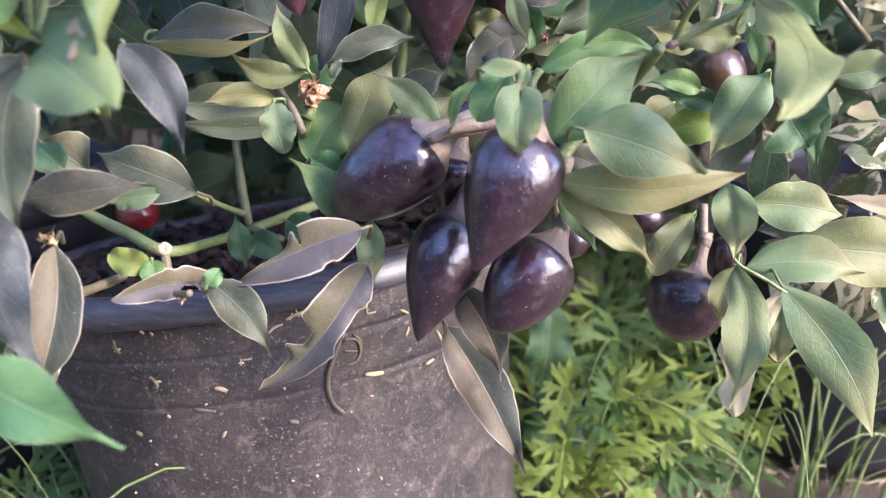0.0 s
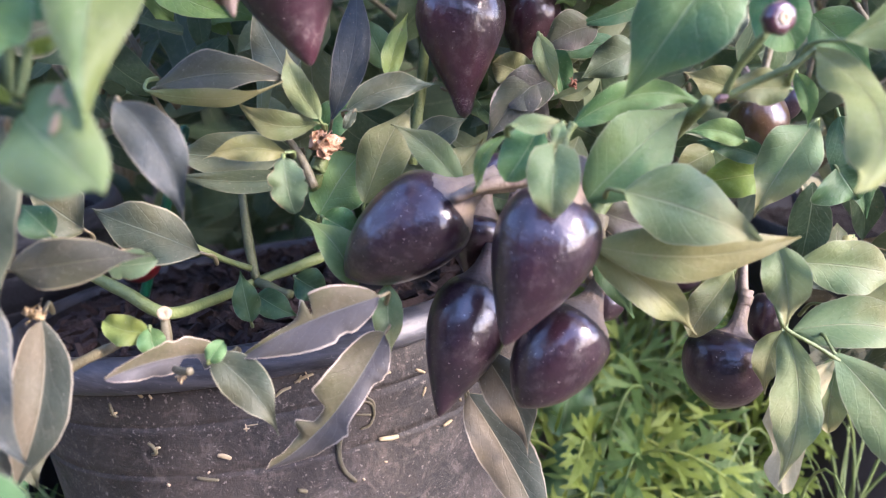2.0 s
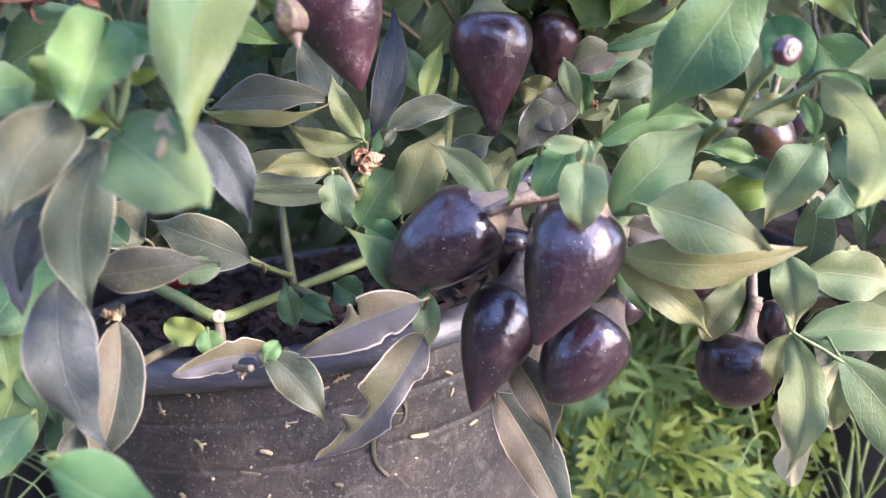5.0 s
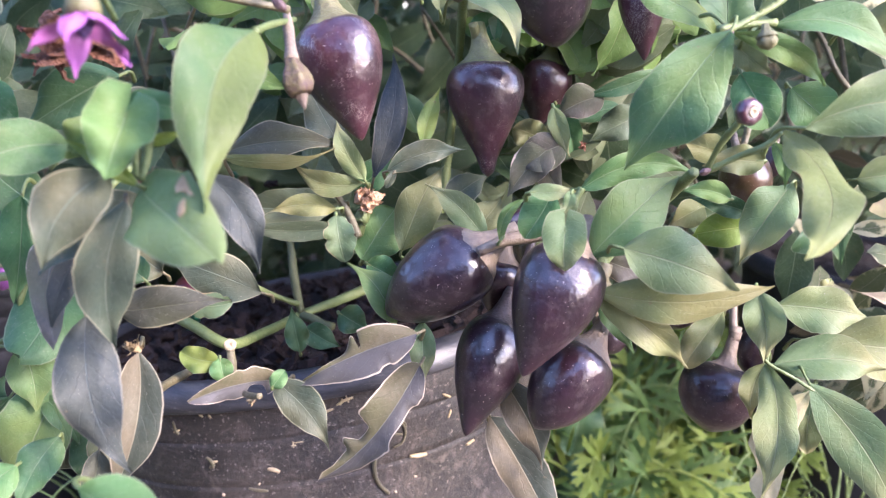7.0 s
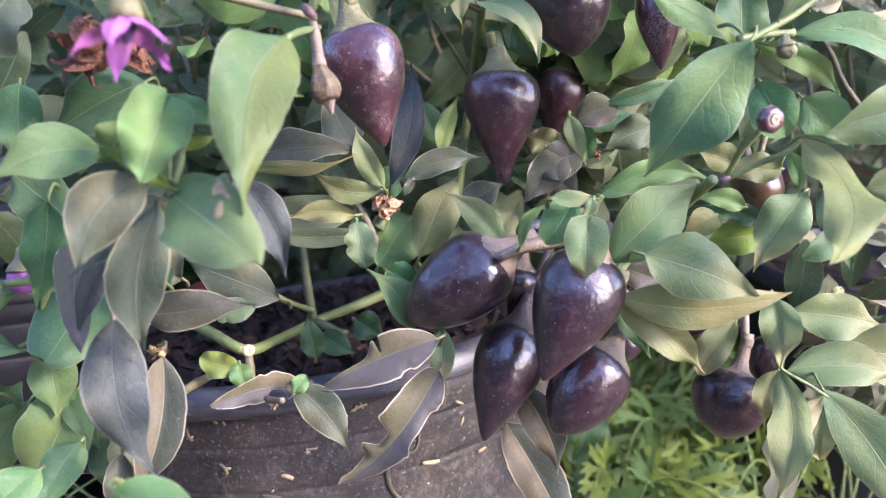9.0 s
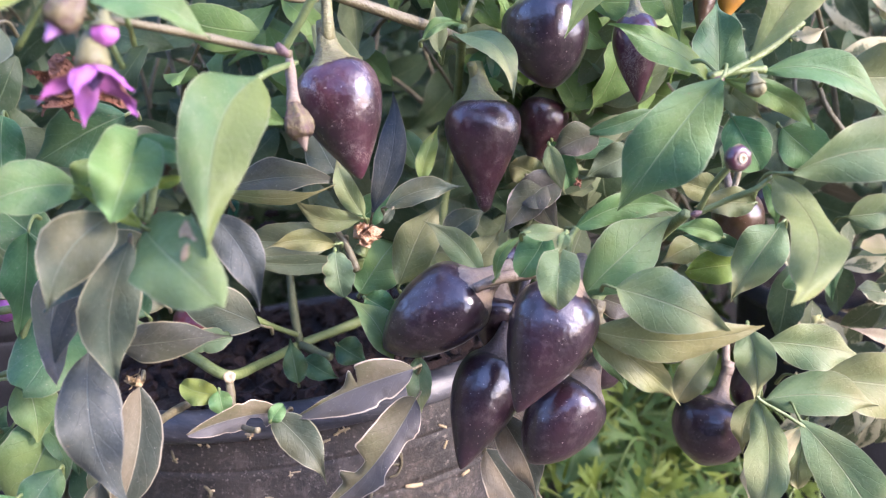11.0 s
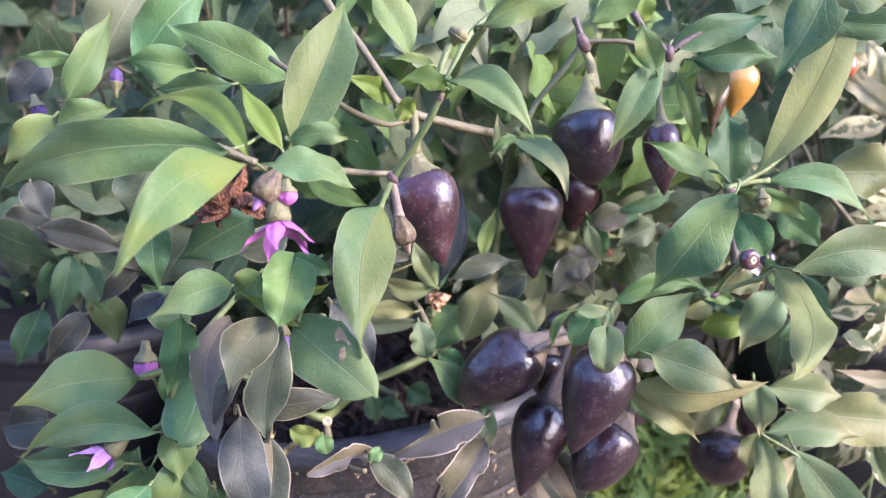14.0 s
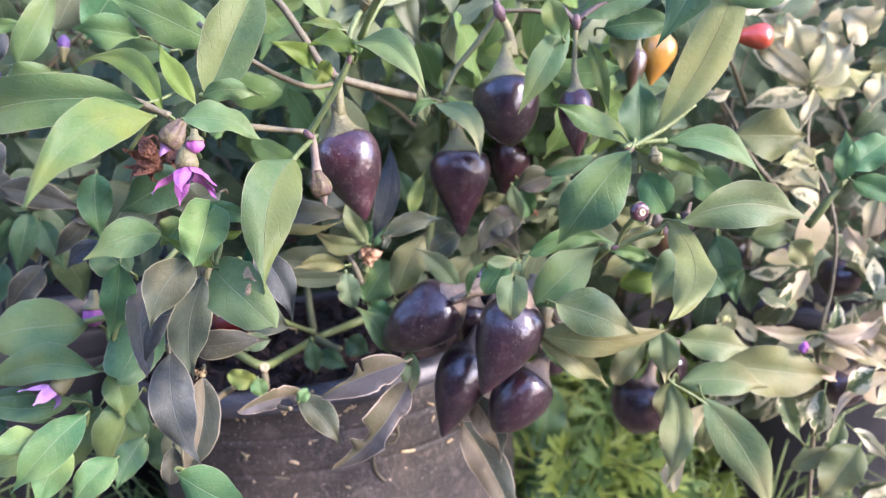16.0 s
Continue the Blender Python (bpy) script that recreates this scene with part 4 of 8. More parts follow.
leaf(plant, MOSS, (-0.0289, 0.3164, 0.4109), (-0.0224, 0.3054, 0.3692), 0.0123, (-0.0422, -0.9674, 0.2496), 0.06, 0.05, 20, 0.62, 1.05, 0)
leaf(plant, BRIGHT, (0.0178, 0.3292, 0.3965), (-0.0143, 0.3241, 0.3811), 0.0218, (0.1046, -0.9883, 0.1113), 0.06, 0.04, 20, 0.86, 1.22, 0)
leaf(plant, FRESH, (0.0435, 0.2566, 0.3804), (0.0248, 0.2463, 0.3457), 0.0131, (0.1423, -0.9692, 0.2011), 0.06, 0.04, 20, 0.86, 1.22, 0)
leaf(plant, PALE, (-0.0115, 0.2776, 0.3464), (0.0095, 0.2423, 0.3295), 0.0132, (0.25, -0.80, 0.52), 0.1, -0.1, 14, 0.62, 1.05, 0)
leaf(plant, OLIVE, (-0.0165, 0.2661, 0.3411), (-0.0194, 0.2705, 0.3579), 0.0063, (-0.0477, -0.9676, 0.2478), 0.06, 0.05, 20, 0.62, 1.05, 0)
leaf(plant, BRIGHT, (-0.0204, 0.2484, 0.3452), (-0.0076, 0.2500, 0.3498), 0.0043, (0.0544, -0.9792, 0.1956), 0.06, -0.2, 20, 0.62, 1.05, 0)
leaf(plant, BRIGHT, (0.0343, 0.3322, 0.4089), (0.0280, 0.3274, 0.3916), 0.0154, (-0.0507, -0.9566, 0.2868), 0.06, 0.04, 20, 0.62, 1.05, 0)
leaf(plant, LIME, (0.0501, 0.3217, 0.4062), (0.0465, 0.3174, 0.3906), 0.0112, (-0.1370, -0.9462, 0.2933), 0.06, 0.04, 20, 0.62, 1.05, 0)
leaf(plant, LIME, (0.0212, 0.3444, 0.3568), (0.0077, 0.3397, 0.3410), 0.0123, (0.0195, -0.9631, 0.2683), 0.06, 0.04, 20, 0.62, 1.05, 0)
leaf(plant, PALE, (0.0140, 0.3281, 0.3238), (-0.0011, 0.3347, 0.3497), 0.0161, (-0.1048, -0.9770, 0.1855), 0.06, 0.04, 20, 0.62, 1.05, 0)
leaf(plant, PALE, (0.0266, 0.3333, 0.3839), (0.0321, 0.3274, 0.3612), 0.0131, (-0.1799, -0.9612, 0.2091), 0.06, 0.04, 20, 0.62, 1.05, 0)
leaf(plant, FRESH, (-0.0179, 0.3199, 0.3718), (-0.0101, 0.3162, 0.3570), 0.0102, (-0.0944, -0.9757, 0.1976), 0.06, 0.04, 20, 0.62, 1.05, 0)
leaf(plant, FRESH, (0.0511, 0.3335, 0.3230), (0.0350, 0.3281, 0.3046), 0.0163, (-0.0647, -0.9398, 0.3355), 0.06, 0.04, 20, 0.62, 1.05, 0)
leaf(plant, PURPLE_DRY, (0.0429, 0.3027, 0.3098), (0.0255, 0.2997, 0.3009), 0.0132, (0.0626, -0.9765, 0.2064), 0.06, 0.1, 20, 0.62, 1.05, 0)
leaf(plant, PALE, (0.0233, 0.2877, 0.3074), (0.0286, 0.2831, 0.2900), 0.0070, (-0.1459, -0.9667, 0.2104), 0.06, 0, 20, 0.62, 1.05, 0)
leaf(plant, PURPLE_DRY, (0.0278, 0.2867, 0.2942), (0.0093, 0.2836, 0.2852), 0.0144, (0.0499, -0.9724, 0.2280), 0.06, 0.05, 20, 0.62, 1.05, 0)
leaf(plant, MOSS, (0.0589, 0.3110, 0.3020), (0.0392, 0.3080, 0.2935), 0.0132, (0.0500, -0.9734, 0.2235), 0.06, 0, 20, 0.62, 1.05, 0)
leaf(plant, DEEP, (0.0629, 0.3051, 0.3189), (0.0353, 0.3020, 0.3107), 0.0072, (0.0683, -0.9866, 0.1485), 0.06, -0.05, 20, 0.62, 1.05, 0)
leaf(plant, MOSS, (0.0305, 0.3346, 0.3235), (0.0360, 0.3306, 0.3083), 0.0139, (-0.1727, -0.9663, 0.1907), 0.06, 0, 20, 0.62, 1.05, 0)
leaf(plant, FRESH, (0.0540, 0.3403, 0.3245), (0.0400, 0.3371, 0.3142), 0.0141, (0.0645, -0.9731, 0.2210), 0.06, 0, 20, 0.62, 1.05, 0)
leaf(plant, PALE, (0.0536, 0.3406, 0.3324), (0.0608, 0.3368, 0.3178), 0.0117, (-0.2368, -0.9625, 0.1323), 0.06, 0, 20, 0.62, 1.05, 0)
leaf(plant, BRIGHT, (0.0187, 0.3388, 0.3244), (0.0059, 0.3371, 0.3199), 0.0118, (0.0928, -0.9907, 0.0994), 0.06, 0, 20, 0.62, 1.05, 0)
leaf(plant, BRIGHT, (0.0714, 0.3298, 0.3392), (0.0660, 0.3258, 0.3250), 0.0135, (-0.1201, -0.9412, 0.3159), 0.06, 0.05, 20, 0.62, 1.05, 0)
leaf(plant, GREEN, (-0.0050, 0.3269, 0.3292), (0.0050, 0.3305, 0.3413), 0.0136, (0.1218, -0.9740, 0.1910), 0.06, 0, 20, 0.62, 1.05, 0)
# rosette on the right
leaf(plant, BRIGHT, (0.0708, 0.2574, 0.3322), (0.0376, 0.2451, 0.3510), 0.0132, (0.26, -0.80, 0.50), 0.06, 0.03, 14, 0.91, 1.32, 0)
leaf(plant, DEEP, (0.0790, 0.2725, 0.3293), (0.0777, 0.2833, 0.3607), 0.0184, (-0.0972, -0.5099, 0.8547), 0.06, 0.0, 24, 0.71, 1.37, 0)
leaf(plant, SALLOW, (0.0770, 0.2349, 0.3409), (0.1110, 0.2553, 0.4127), 0.0182, (-0.0887, -0.9463, 0.3109), 0.06, 0.06, 10, 1.06, 1.32, 0)
leaf(plant, DEEP, (0.0922, 0.2204, 0.4179), (0.0714, 0.2081, 0.3748), 0.0177, (-0.2236, -0.9037, 0.3652), 0.06, -0.03, 16, 0.96, 1.17, 0)
leaf(plant, PALE, (0.0806, 0.2004, 0.4086), (0.1051, 0.1994, 0.4020), 0.0152, (-0.0736, -0.9894, -0.1253), 0.06, 0.05, 20, 0.62, 1.05, 0)
leaf(plant, DEEP, (0.1006, 0.2421, 0.3951), (0.1323, 0.2431, 0.3951), 0.0119, (0.0309, -0.9995, 0.0105), 0.06, 0.05, 20, 0.62, 1.05, 0)
leaf(plant, FRESH, (0.0833, 0.2403, 0.3367), (0.1248, 0.2392, 0.3241), 0.0129, (0.10, -0.86, 0.48), 0.08, -0.12, 20, 0.86, 1.27, 0)
leaf(plant, BRIGHT, (0.0696, 0.2346, 0.3347), (0.1053, 0.2550, 0.3125), 0.0078, (0.2748, -0.8864, -0.3725), 0.06, -0.12, 20, 0.62, 1.05, 0)
leaf(plant, TEAL, (0.0653, 0.2221, 0.3350), (0.0421, 0.2303, 0.2931), 0.0231, (-0.1815, -0.9791, -0.0918), 0.06, 0.05, 14, 0.96, 1.17, 0)
leaf(plant, GREEN, (0.0707, 0.2705, 0.3820), (0.0552, 0.2734, 0.3943), 0.0088, (-0.1976, -0.9800, -0.0224), 0.06, 0.0, 20, 0.62, 1.05, 0)
leaf(plant, DEEP, (0.0483, 0.2598, 0.3856), (0.0865, 0.2635, 0.3948), 0.0123, (0.0675, -0.9911, 0.1145), 0.06, -0.04, 20, 0.62, 1.05, 0)
leaf(plant, DEEP, (0.0600, 0.2707, 0.3798), (0.0941, 0.2720, 0.3809), 0.0132, (0.0371, -0.9972, 0.0650), 0.06, -0.05, 20, 0.62, 1.05, 0)
leaf(plant, OLIVE, (0.0663, 0.2735, 0.3796), (0.0698, 0.2687, 0.3614), 0.0111, (-0.2976, -0.9356, 0.1897), 0.06, -0.1, 20, 0.62, 1.05, 0)
leaf(plant, BRIGHT, (0.0403, 0.2493, 0.3768), (0.0339, 0.2540, 0.3949), 0.0104, (-0.2468, -0.9558, 0.1599), 0.06, 0.0, 20, 0.62, 1.05, 0)
leaf(plant, BRIGHT, (0.0549, 0.2747, 0.3729), (0.0630, 0.2673, 0.3448), 0.0076, (-0.2668, -0.9485, 0.1706), 0.06, -0.05, 20, 0.62, 1.05, 0)
leaf(plant, SALLOW, (0.0830, 0.2257, 0.3069), (0.0743, 0.1771, 0.2829), 0.0150, (0.0, -0.80, 0.60), 0.03, -0.17, 6, 0.85, 1.00, 0, calm=True)
leaf(plant, GREEN, (0.0297, 0.2454, 0.2864), (0.0666, 0.2485, 0.2932), 0.0091, (0.0461, -0.9792, 0.1977), 0.04, -0.12, 20, 0.62, 1.05, 0)
leaf(plant, FRESH, (0.0316, 0.2316, 0.2682), (0.0591, 0.2396, 0.2925), 0.0194, (0.0757, -0.9687, 0.2364), 0.06, -0.04, 10, 0.91, 1.12, 0)
leaf(plant, PALE, (0.0394, 0.2209, 0.2735), (0.0724, 0.2167, 0.2622), 0.0190, (0.10, -0.93, 0.30), 0.05, -0.03, 9, 0.76, 1.22, 0, calm=True)
leaf(plant, OLIVE, (0.0324, 0.2270, 0.2580), (0.0870, 0.2291, 0.2599), 0.0148, (0.0376, -0.9985, 0.0408), 0.06, 0.06, 9, 0.91, 1.22, 0, calm=True)
leaf(plant, OLIVE, (0.0336, 0.2317, 0.2556), (0.0657, 0.2376, 0.2267), 0.0117, (0.1719, -0.9851, -0.0087), 0.06, -0.06, 20, 0.76, 1.32, 0)
leaf(plant, DEEP, (0.0372, 0.2483, 0.2473), (0.0489, 0.2437, 0.2308), 0.0068, (-0.1042, -0.9747, 0.1978), 0.06, -0.04, 20, 0.62, 1.05, 0)
leaf(plant, PALE, (0.0219, 0.2190, 0.2793), (0.0212, 0.2157, 0.2681), 0.0129, (-0.1336, -0.9466, 0.2935), 0.08, 0.0, 20, 0.30, 0.75, 0, heart=0.55)
leaf(plant, GREEN, (0.0190, 0.2321, 0.2875), (0.0111, 0.2280, 0.2743), 0.0114, (-0.3240, -0.8283, 0.4572), 0.06, -0.04, 20, 0.5, 0.6, 0)
leaf(plant, BRIGHT, (0.0037, 0.2360, 0.2715), (0.0137, 0.2402, 0.2846), 0.0041, (0.0057, -0.9532, 0.3023), 0.02, -0.2, 20, 0.62, 1.05, 0)
leaf(plant, PALE, (0.0118, 0.2259, 0.2891), (0.0255, 0.2266, 0.2902), 0.0054, (0.0065, -0.8679, 0.4967), 0.06, 0.06, 20, 0.62, 1.05, 0)
leaf(plant, PALE, (0.0241, 0.2248, 0.2896), (0.0220, 0.2228, 0.2831), 0.0038, (-0.0972, -0.9420, 0.3213), 0.06, 0.0, 20, 0.62, 1.05, 0)
leaf(plant, PALE, (-0.0003, 0.2599, 0.2647), (-0.0206, 0.2652, 0.2845), 0.0106, (-0.0314, -0.9726, 0.2303), 0.06, 0.06, 20, 0.86, 1.22, 0)
leaf(plant, OLIVE, (-0.0309, 0.2727, 0.2578), (-0.0185, 0.2822, 0.2884), 0.0170, (-0.0734, -0.9435, 0.3233), 0.06, 0.0, 8, 0.91, 1.17, 0)
leaf(plant, OLIVE, (-0.0076, 0.2855, 0.2576), (0.0069, 0.2909, 0.2743), 0.0136, (0.0364, -0.9593, 0.2799), 0.06, 0.0, 20, 0.76, 1.12, 0)
leaf(plant, DUSK, (-0.0157, 0.3002, 0.2696), (0.0004, 0.3041, 0.2811), 0.0121, (0.0770, -0.9718, 0.2229), 0.06, 0.0, 20, 0.62, 1.05, 0)
leaf(plant, MAUVE, (-0.0902, 0.2662, 0.2943), (-0.0513, 0.2681, 0.2968), 0.0126, (0.0017, -0.8137, 0.5813), 0.03, -0.06, 18, 0.86, 1.17, 0)
leaf(plant, OLIVE, (-0.0912, 0.2636, 0.2928), (-0.0523, 0.2645, 0.2920), 0.0061, (0.0124, -0.9231, -0.3844), 0.02, 0.04, 2, 0.76, 1.12, 0)
leaf(plant, OLIVE, (-0.0442, 0.2713, 0.2827), (-0.0695, 0.2721, 0.2878), 0.0090, (0.0058, -0.9832, 0.1827), 0.06, -0.12, 20, 0.86, 1.17, 0)
leaf(plant, PURPLE, (-0.0418, 0.2850, 0.2820), (-0.0336, 0.2983, 0.3256), 0.0114, (0.1395, -0.9542, 0.2648), 0.06, 0.06, 8, 0.96, 1.22, 0)
leaf(plant, DUSK, (-0.0574, 0.2961, 0.2949), (-0.0691, 0.3018, 0.3151), 0.0160, (0.0551, -0.9520, 0.3011), 0.06, 0.0, 8, 0.51, 1.22, 0)
leaf(plant, PALE, (-0.0431, 0.2689, 0.2845), (-0.0539, 0.2746, 0.3046), 0.0082, (0.0526, -0.9529, 0.2988), 0.06, -0.05, 20, 0.62, 1.05, 0)
leaf(plant, DUSK, (-0.0354, 0.2749, 0.2863), (-0.0070, 0.2774, 0.2921), 0.0096, (0.0247, -0.9536, 0.3001), 0.07, -0.1, 20, 0.78, 1.22, 0)
leaf(plant, DUSK, (-0.0328, 0.2705, 0.2866), (-0.0357, 0.2689, 0.2814), 0.0032, (0.1381, -0.9639, 0.2277), 0.06, 0.0, 20, 0.4, 0.5, 0)
leaf(plant, BRIGHT, (-0.0235, 0.2827, 0.2948), (-0.0160, 0.2888, 0.3143), 0.0070, (0.1112, -0.9604, 0.2555), 0.06, -0.06, 20, 0.62, 1.05, 0)
leaf(plant, FRESH, (-0.0249, 0.2985, 0.2966), (-0.0336, 0.3034, 0.3138), 0.0102, (-0.0257, -0.9647, 0.2621), 0.06, 0.0, 20, 0.62, 1.05, 0)
leaf(plant, MOSS, (-0.0552, 0.2828, 0.2728), (-0.0948, 0.2817, 0.2730), 0.0152, (0.0280, -0.9824, 0.1845), 0.06, -0.05, 20, 0.76, 1.12, 0)
leaf(plant, MOSS, (-0.0510, 0.2779, 0.2651), (-0.0925, 0.2770, 0.2662), 0.0075, (0.0263, -0.9758, 0.2169), 0.06, -0.05, 20, 0.76, 1.12, 0)
leaf(plant, OLIVE, (-0.0519, 0.2596, 0.2759), (-0.0761, 0.2583, 0.2740), 0.0080, (0.0376, -0.9833, 0.1781), 0.03, 0.1, 20, 0.76, 1.32, 0)
leaf(plant, GREEN_DRY, (-0.0494, 0.2454, 0.2770), (-0.0470, 0.2411, 0.2624), 0.0102, (0.1490, -0.9417, 0.3018), 0.12, 0.0, 20, 0.5, 0.5, 0.22)
leaf(plant, GREEN, (-0.0464, 0.2794, 0.2521), (-0.0349, 0.2854, 0.2710), 0.0192, (0.1198, -0.9650, 0.2334), 0.06, 0.0, 6, 0.6, 0.5, 0)
leaf(plant, GREEN, (-0.0503, 0.3034, 0.2741), (-0.0361, 0.3073, 0.2857), 0.0122, (0.1341, -0.9774, 0.1637), 0.06, 0.0, 20, 0.62, 1.05, 0)
leaf(plant, FRESH, (-0.0310, 0.2506, 0.2374), (-0.0467, 0.2566, 0.2587), 0.0113, (0.4249, -0.7411, 0.5198), 0.06, 0.05, 22, 0.86, 1.17, 0)
leaf(plant, GREEN, (-0.0416, 0.2601, 0.2563), (-0.0308, 0.2589, 0.2511), 0.0107, (0.0361, -0.9524, 0.3028), 0.06, 0.0, 20, 0.5, 0.6, 0)
leaf(plant, SPLIT, (-0.0583, 0.1948, 0.3363), (-0.0555, 0.1521, 0.3006), 0.0195, (0.4184, -0.5659, 0.7105), 0.08, 0.14, 14, 0.66, 1.14, 0)
holed = leaf(plant, FRESH, (-0.0863, 0.1826, 0.2981), (-0.0567, 0.1444, 0.2949), 0.0200, (-0.4898, -0.4456, 0.7493), 0.07, 0.02, 10, 0.55, 0.6, 0)
dry_patch(holed, ((-0.0863, 0.1826, 0.2981), (-0.0567, 0.1444, 0.2949), 0.0200, (-0.4898, -0.4456, 0.7493), 0.07, 0.02, 10, 0.55, 0.6, leaf_count[0]), 0.6, -0.72, 0.085, 0.2, 1.3)
dry_patch(holed, ((-0.0863, 0.1826, 0.2981), (-0.0567, 0.1444, 0.2949), 0.0200, (-0.4898, -0.4456, 0.7493), 0.07, 0.02, 10, 0.55, 0.6, leaf_count[0]), 0.68, -0.42, 0.03, 0.22, 4.4)
leaf(plant, PURPLE, (-0.0785, 0.2100, 0.2967), (-0.0628, 0.2028, 0.2711), 0.0128, (0.1900, -0.9085, 0.3721), 0.05, -0.09, 20, 0.76, 1.27, 0)
leaf(plant, GREEN, (-0.0860, 0.1768, 0.3172), (-0.0890, 0.1668, 0.3042), 0.0163, (0.2946, -0.7847, 0.5454), 0.08, -0.04, 26, 0.36, 0.85, 0, heart=0.42)
leaf(plant, GREEN, (-0.0906, 0.1849, 0.3178), (-0.0739, 0.1853, 0.3174), 0.0075, (0.0302, -0.9505, 0.3093), 0.06, -0.08, 20, 0.6, 0.6, 0)
leaf(plant, FRESH, (-0.1109, 0.1990, 0.3067), (-0.1304, 0.1780, 0.3003), 0.0144, (0.8518, -0.1383, 0.5052), 0.07, 0.1, 18, 0.86, 1.17, 0)
leaf(plant, BRIGHT, (-0.0989, 0.1909, 0.3138), (-0.1070, 0.1882, 0.3046), 0.0110, (0.1359, -0.9761, 0.1694), 0.06, 0.0, 20, 0.62, 1.05, 0)
leaf(plant, GREEN, (-0.1351, 0.2144, 0.2897), (-0.1452, 0.2177, 0.2551), 0.0133, (0.2280, -0.9607, -0.1583), 0.06, -0.04, 20, 0.66, 1.22, 0)
leaf(plant, PURPLE, (-0.1351, 0.2000, 0.3024), (-0.1488, 0.1971, 0.2935), 0.0077, (0.1001, -0.9825, 0.1571), 0.06, 0.05, 20, 0.62, 1.05, 0)
leaf(plant, PURPLE_DRY, (-0.1258, 0.2443, 0.2771), (-0.1173, 0.1847, 0.2597), 0.0128, (0.2876, -0.2306, 0.9296), 0.06, 0.1, 20, 0.6, 0.6, 0)
leaf(plant, DUSK, (-0.0912, 0.1750, 0.3038), (-0.1034, 0.1625, 0.2828), 0.0155, (0.5997, -0.3091, 0.7382), 0.06, 0.13, 12, 0.76, 1.22, 0)
leaf(plant, DUSK, (-0.0901, 0.1809, 0.2953), (-0.0952, 0.1809, 0.2545), 0.0150, (0.3777, -0.8565, 0.3518), 0.05, 0.10, 22, 0.80, 1.20, 0)
leaf(plant, PURPLE, (-0.1088, 0.1910, 0.2614), (-0.0996, 0.1789, 0.2200), 0.0172, (0.3685, -0.8666, 0.3364), 0.06, 0.06, 8, 0.71, 1.17, 0)
leaf(plant, MAUVE, (-0.1145, 0.2003, 0.2159), (-0.1169, 0.1958, 0.2012), 0.0086, (0.4056, -0.8904, 0.2065), 0.06, 0.0, 20, 0.6, 0.6, 0)
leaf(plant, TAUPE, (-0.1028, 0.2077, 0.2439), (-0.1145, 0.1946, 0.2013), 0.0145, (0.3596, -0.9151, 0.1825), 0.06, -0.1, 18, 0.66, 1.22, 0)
leaf(plant, DUSK, (-0.0947, 0.2024, 0.2907), (-0.1123, 0.1772, 0.2803), 0.0148, (0.2437, -0.9698, 0.0057), 0.06, 0.04, 20, 0.86, 1.32, 0)
leaf(plant, PURPLE, (-0.1067, 0.1967, 0.2845), (-0.1196, 0.1884, 0.2582), 0.0083, (0.4049, -0.9103, 0.0867), 0.06, 0.04, 20, 0.62, 1.05, 0)
leaf(plant, FRESH, (-0.1661, 0.2434, 0.2519), (-0.2099, 0.2263, 0.2483), 0.0275, (-0.0423, -0.8116, 0.5827), 0.06, 0.04, 10, 0.91, 1.17, 0)
leaf(plant, FRESH, (-0.1477, 0.2107, 0.2444), (-0.2098, 0.2214, 0.2266), 0.0170, (-0.0549, -0.7720, 0.6332), 0.06, 0.1, 20, 0.76, 1.32, 0)
leaf(plant, DEEP, (-0.1624, 0.2153, 0.2282), (-0.2077, 0.2145, 0.2302), 0.0108, (0.0396, -0.8481, 0.5284), 0.06, -0.1, 20, 0.62, 1.05, 0)
leaf(plant, DEEP, (-0.1384, 0.2450, 0.2547), (-0.1328, 0.2041, 0.2451), 0.0228, (0.3298, -0.1732, 0.9280), 0.06, 0.0, 5, 0.6, 0.5, 0)
leaf(plant, MAUVE, (-0.1069, 0.2049, 0.2579), (-0.0747, 0.2074, 0.2633), 0.0121, (0.0359, -0.9692, 0.2437), 0.06, 0.02, 6, 0.66, 1.27, 0)
leaf(plant, GREEN_DRY, (-0.0920, 0.2198, 0.2540), (-0.0781, 0.2203, 0.2545), 0.0080, (0.0272, -0.9539, 0.2989), 0.06, 0.0, 20, 0.6, 0.5, 0.4)
leaf(plant, DUSK, (-0.0798, 0.2603, 0.2452), (-0.1154, 0.2624, 0.2558), 0.0176, (0.0510, -0.9317, 0.3596), 0.06, 0.04, 10, 0.86, 1.22, 0)
leaf(plant, DUSK, (-0.1131, 0.2575, 0.2531), (-0.1284, 0.2602, 0.2634), 0.0179, (0.1403, -0.8895, 0.4350), 0.06, 0.0, 20, 0.76, 1.12, 0)
leaf(plant, BRIGHT, (-0.0900, 0.2388, 0.2279), (-0.1029, 0.2393, 0.2309), 0.0092, (0.0656, -0.8968, 0.4375), 0.06, -0.06, 20, 0.5, 0.6, 0)
leaf(plant, GREEN, (-0.0892, 0.2387, 0.2292), (-0.0875, 0.2364, 0.2215), 0.0079, (0.3131, -0.8900, 0.3314), 0.06, 0.0, 20, 0.5, 0.6, 0)
leaf(plant, TORN, (-0.0681, 0.2379, 0.2217), (-0.0896, 0.2103, 0.2293), 0.0105, (0.0528, -0.9814, 0.1845), 0.06, 0.06, 16, 0.7, 0.8, 0.15, bites=((-1, 0.36, 0.10, 0.8),))
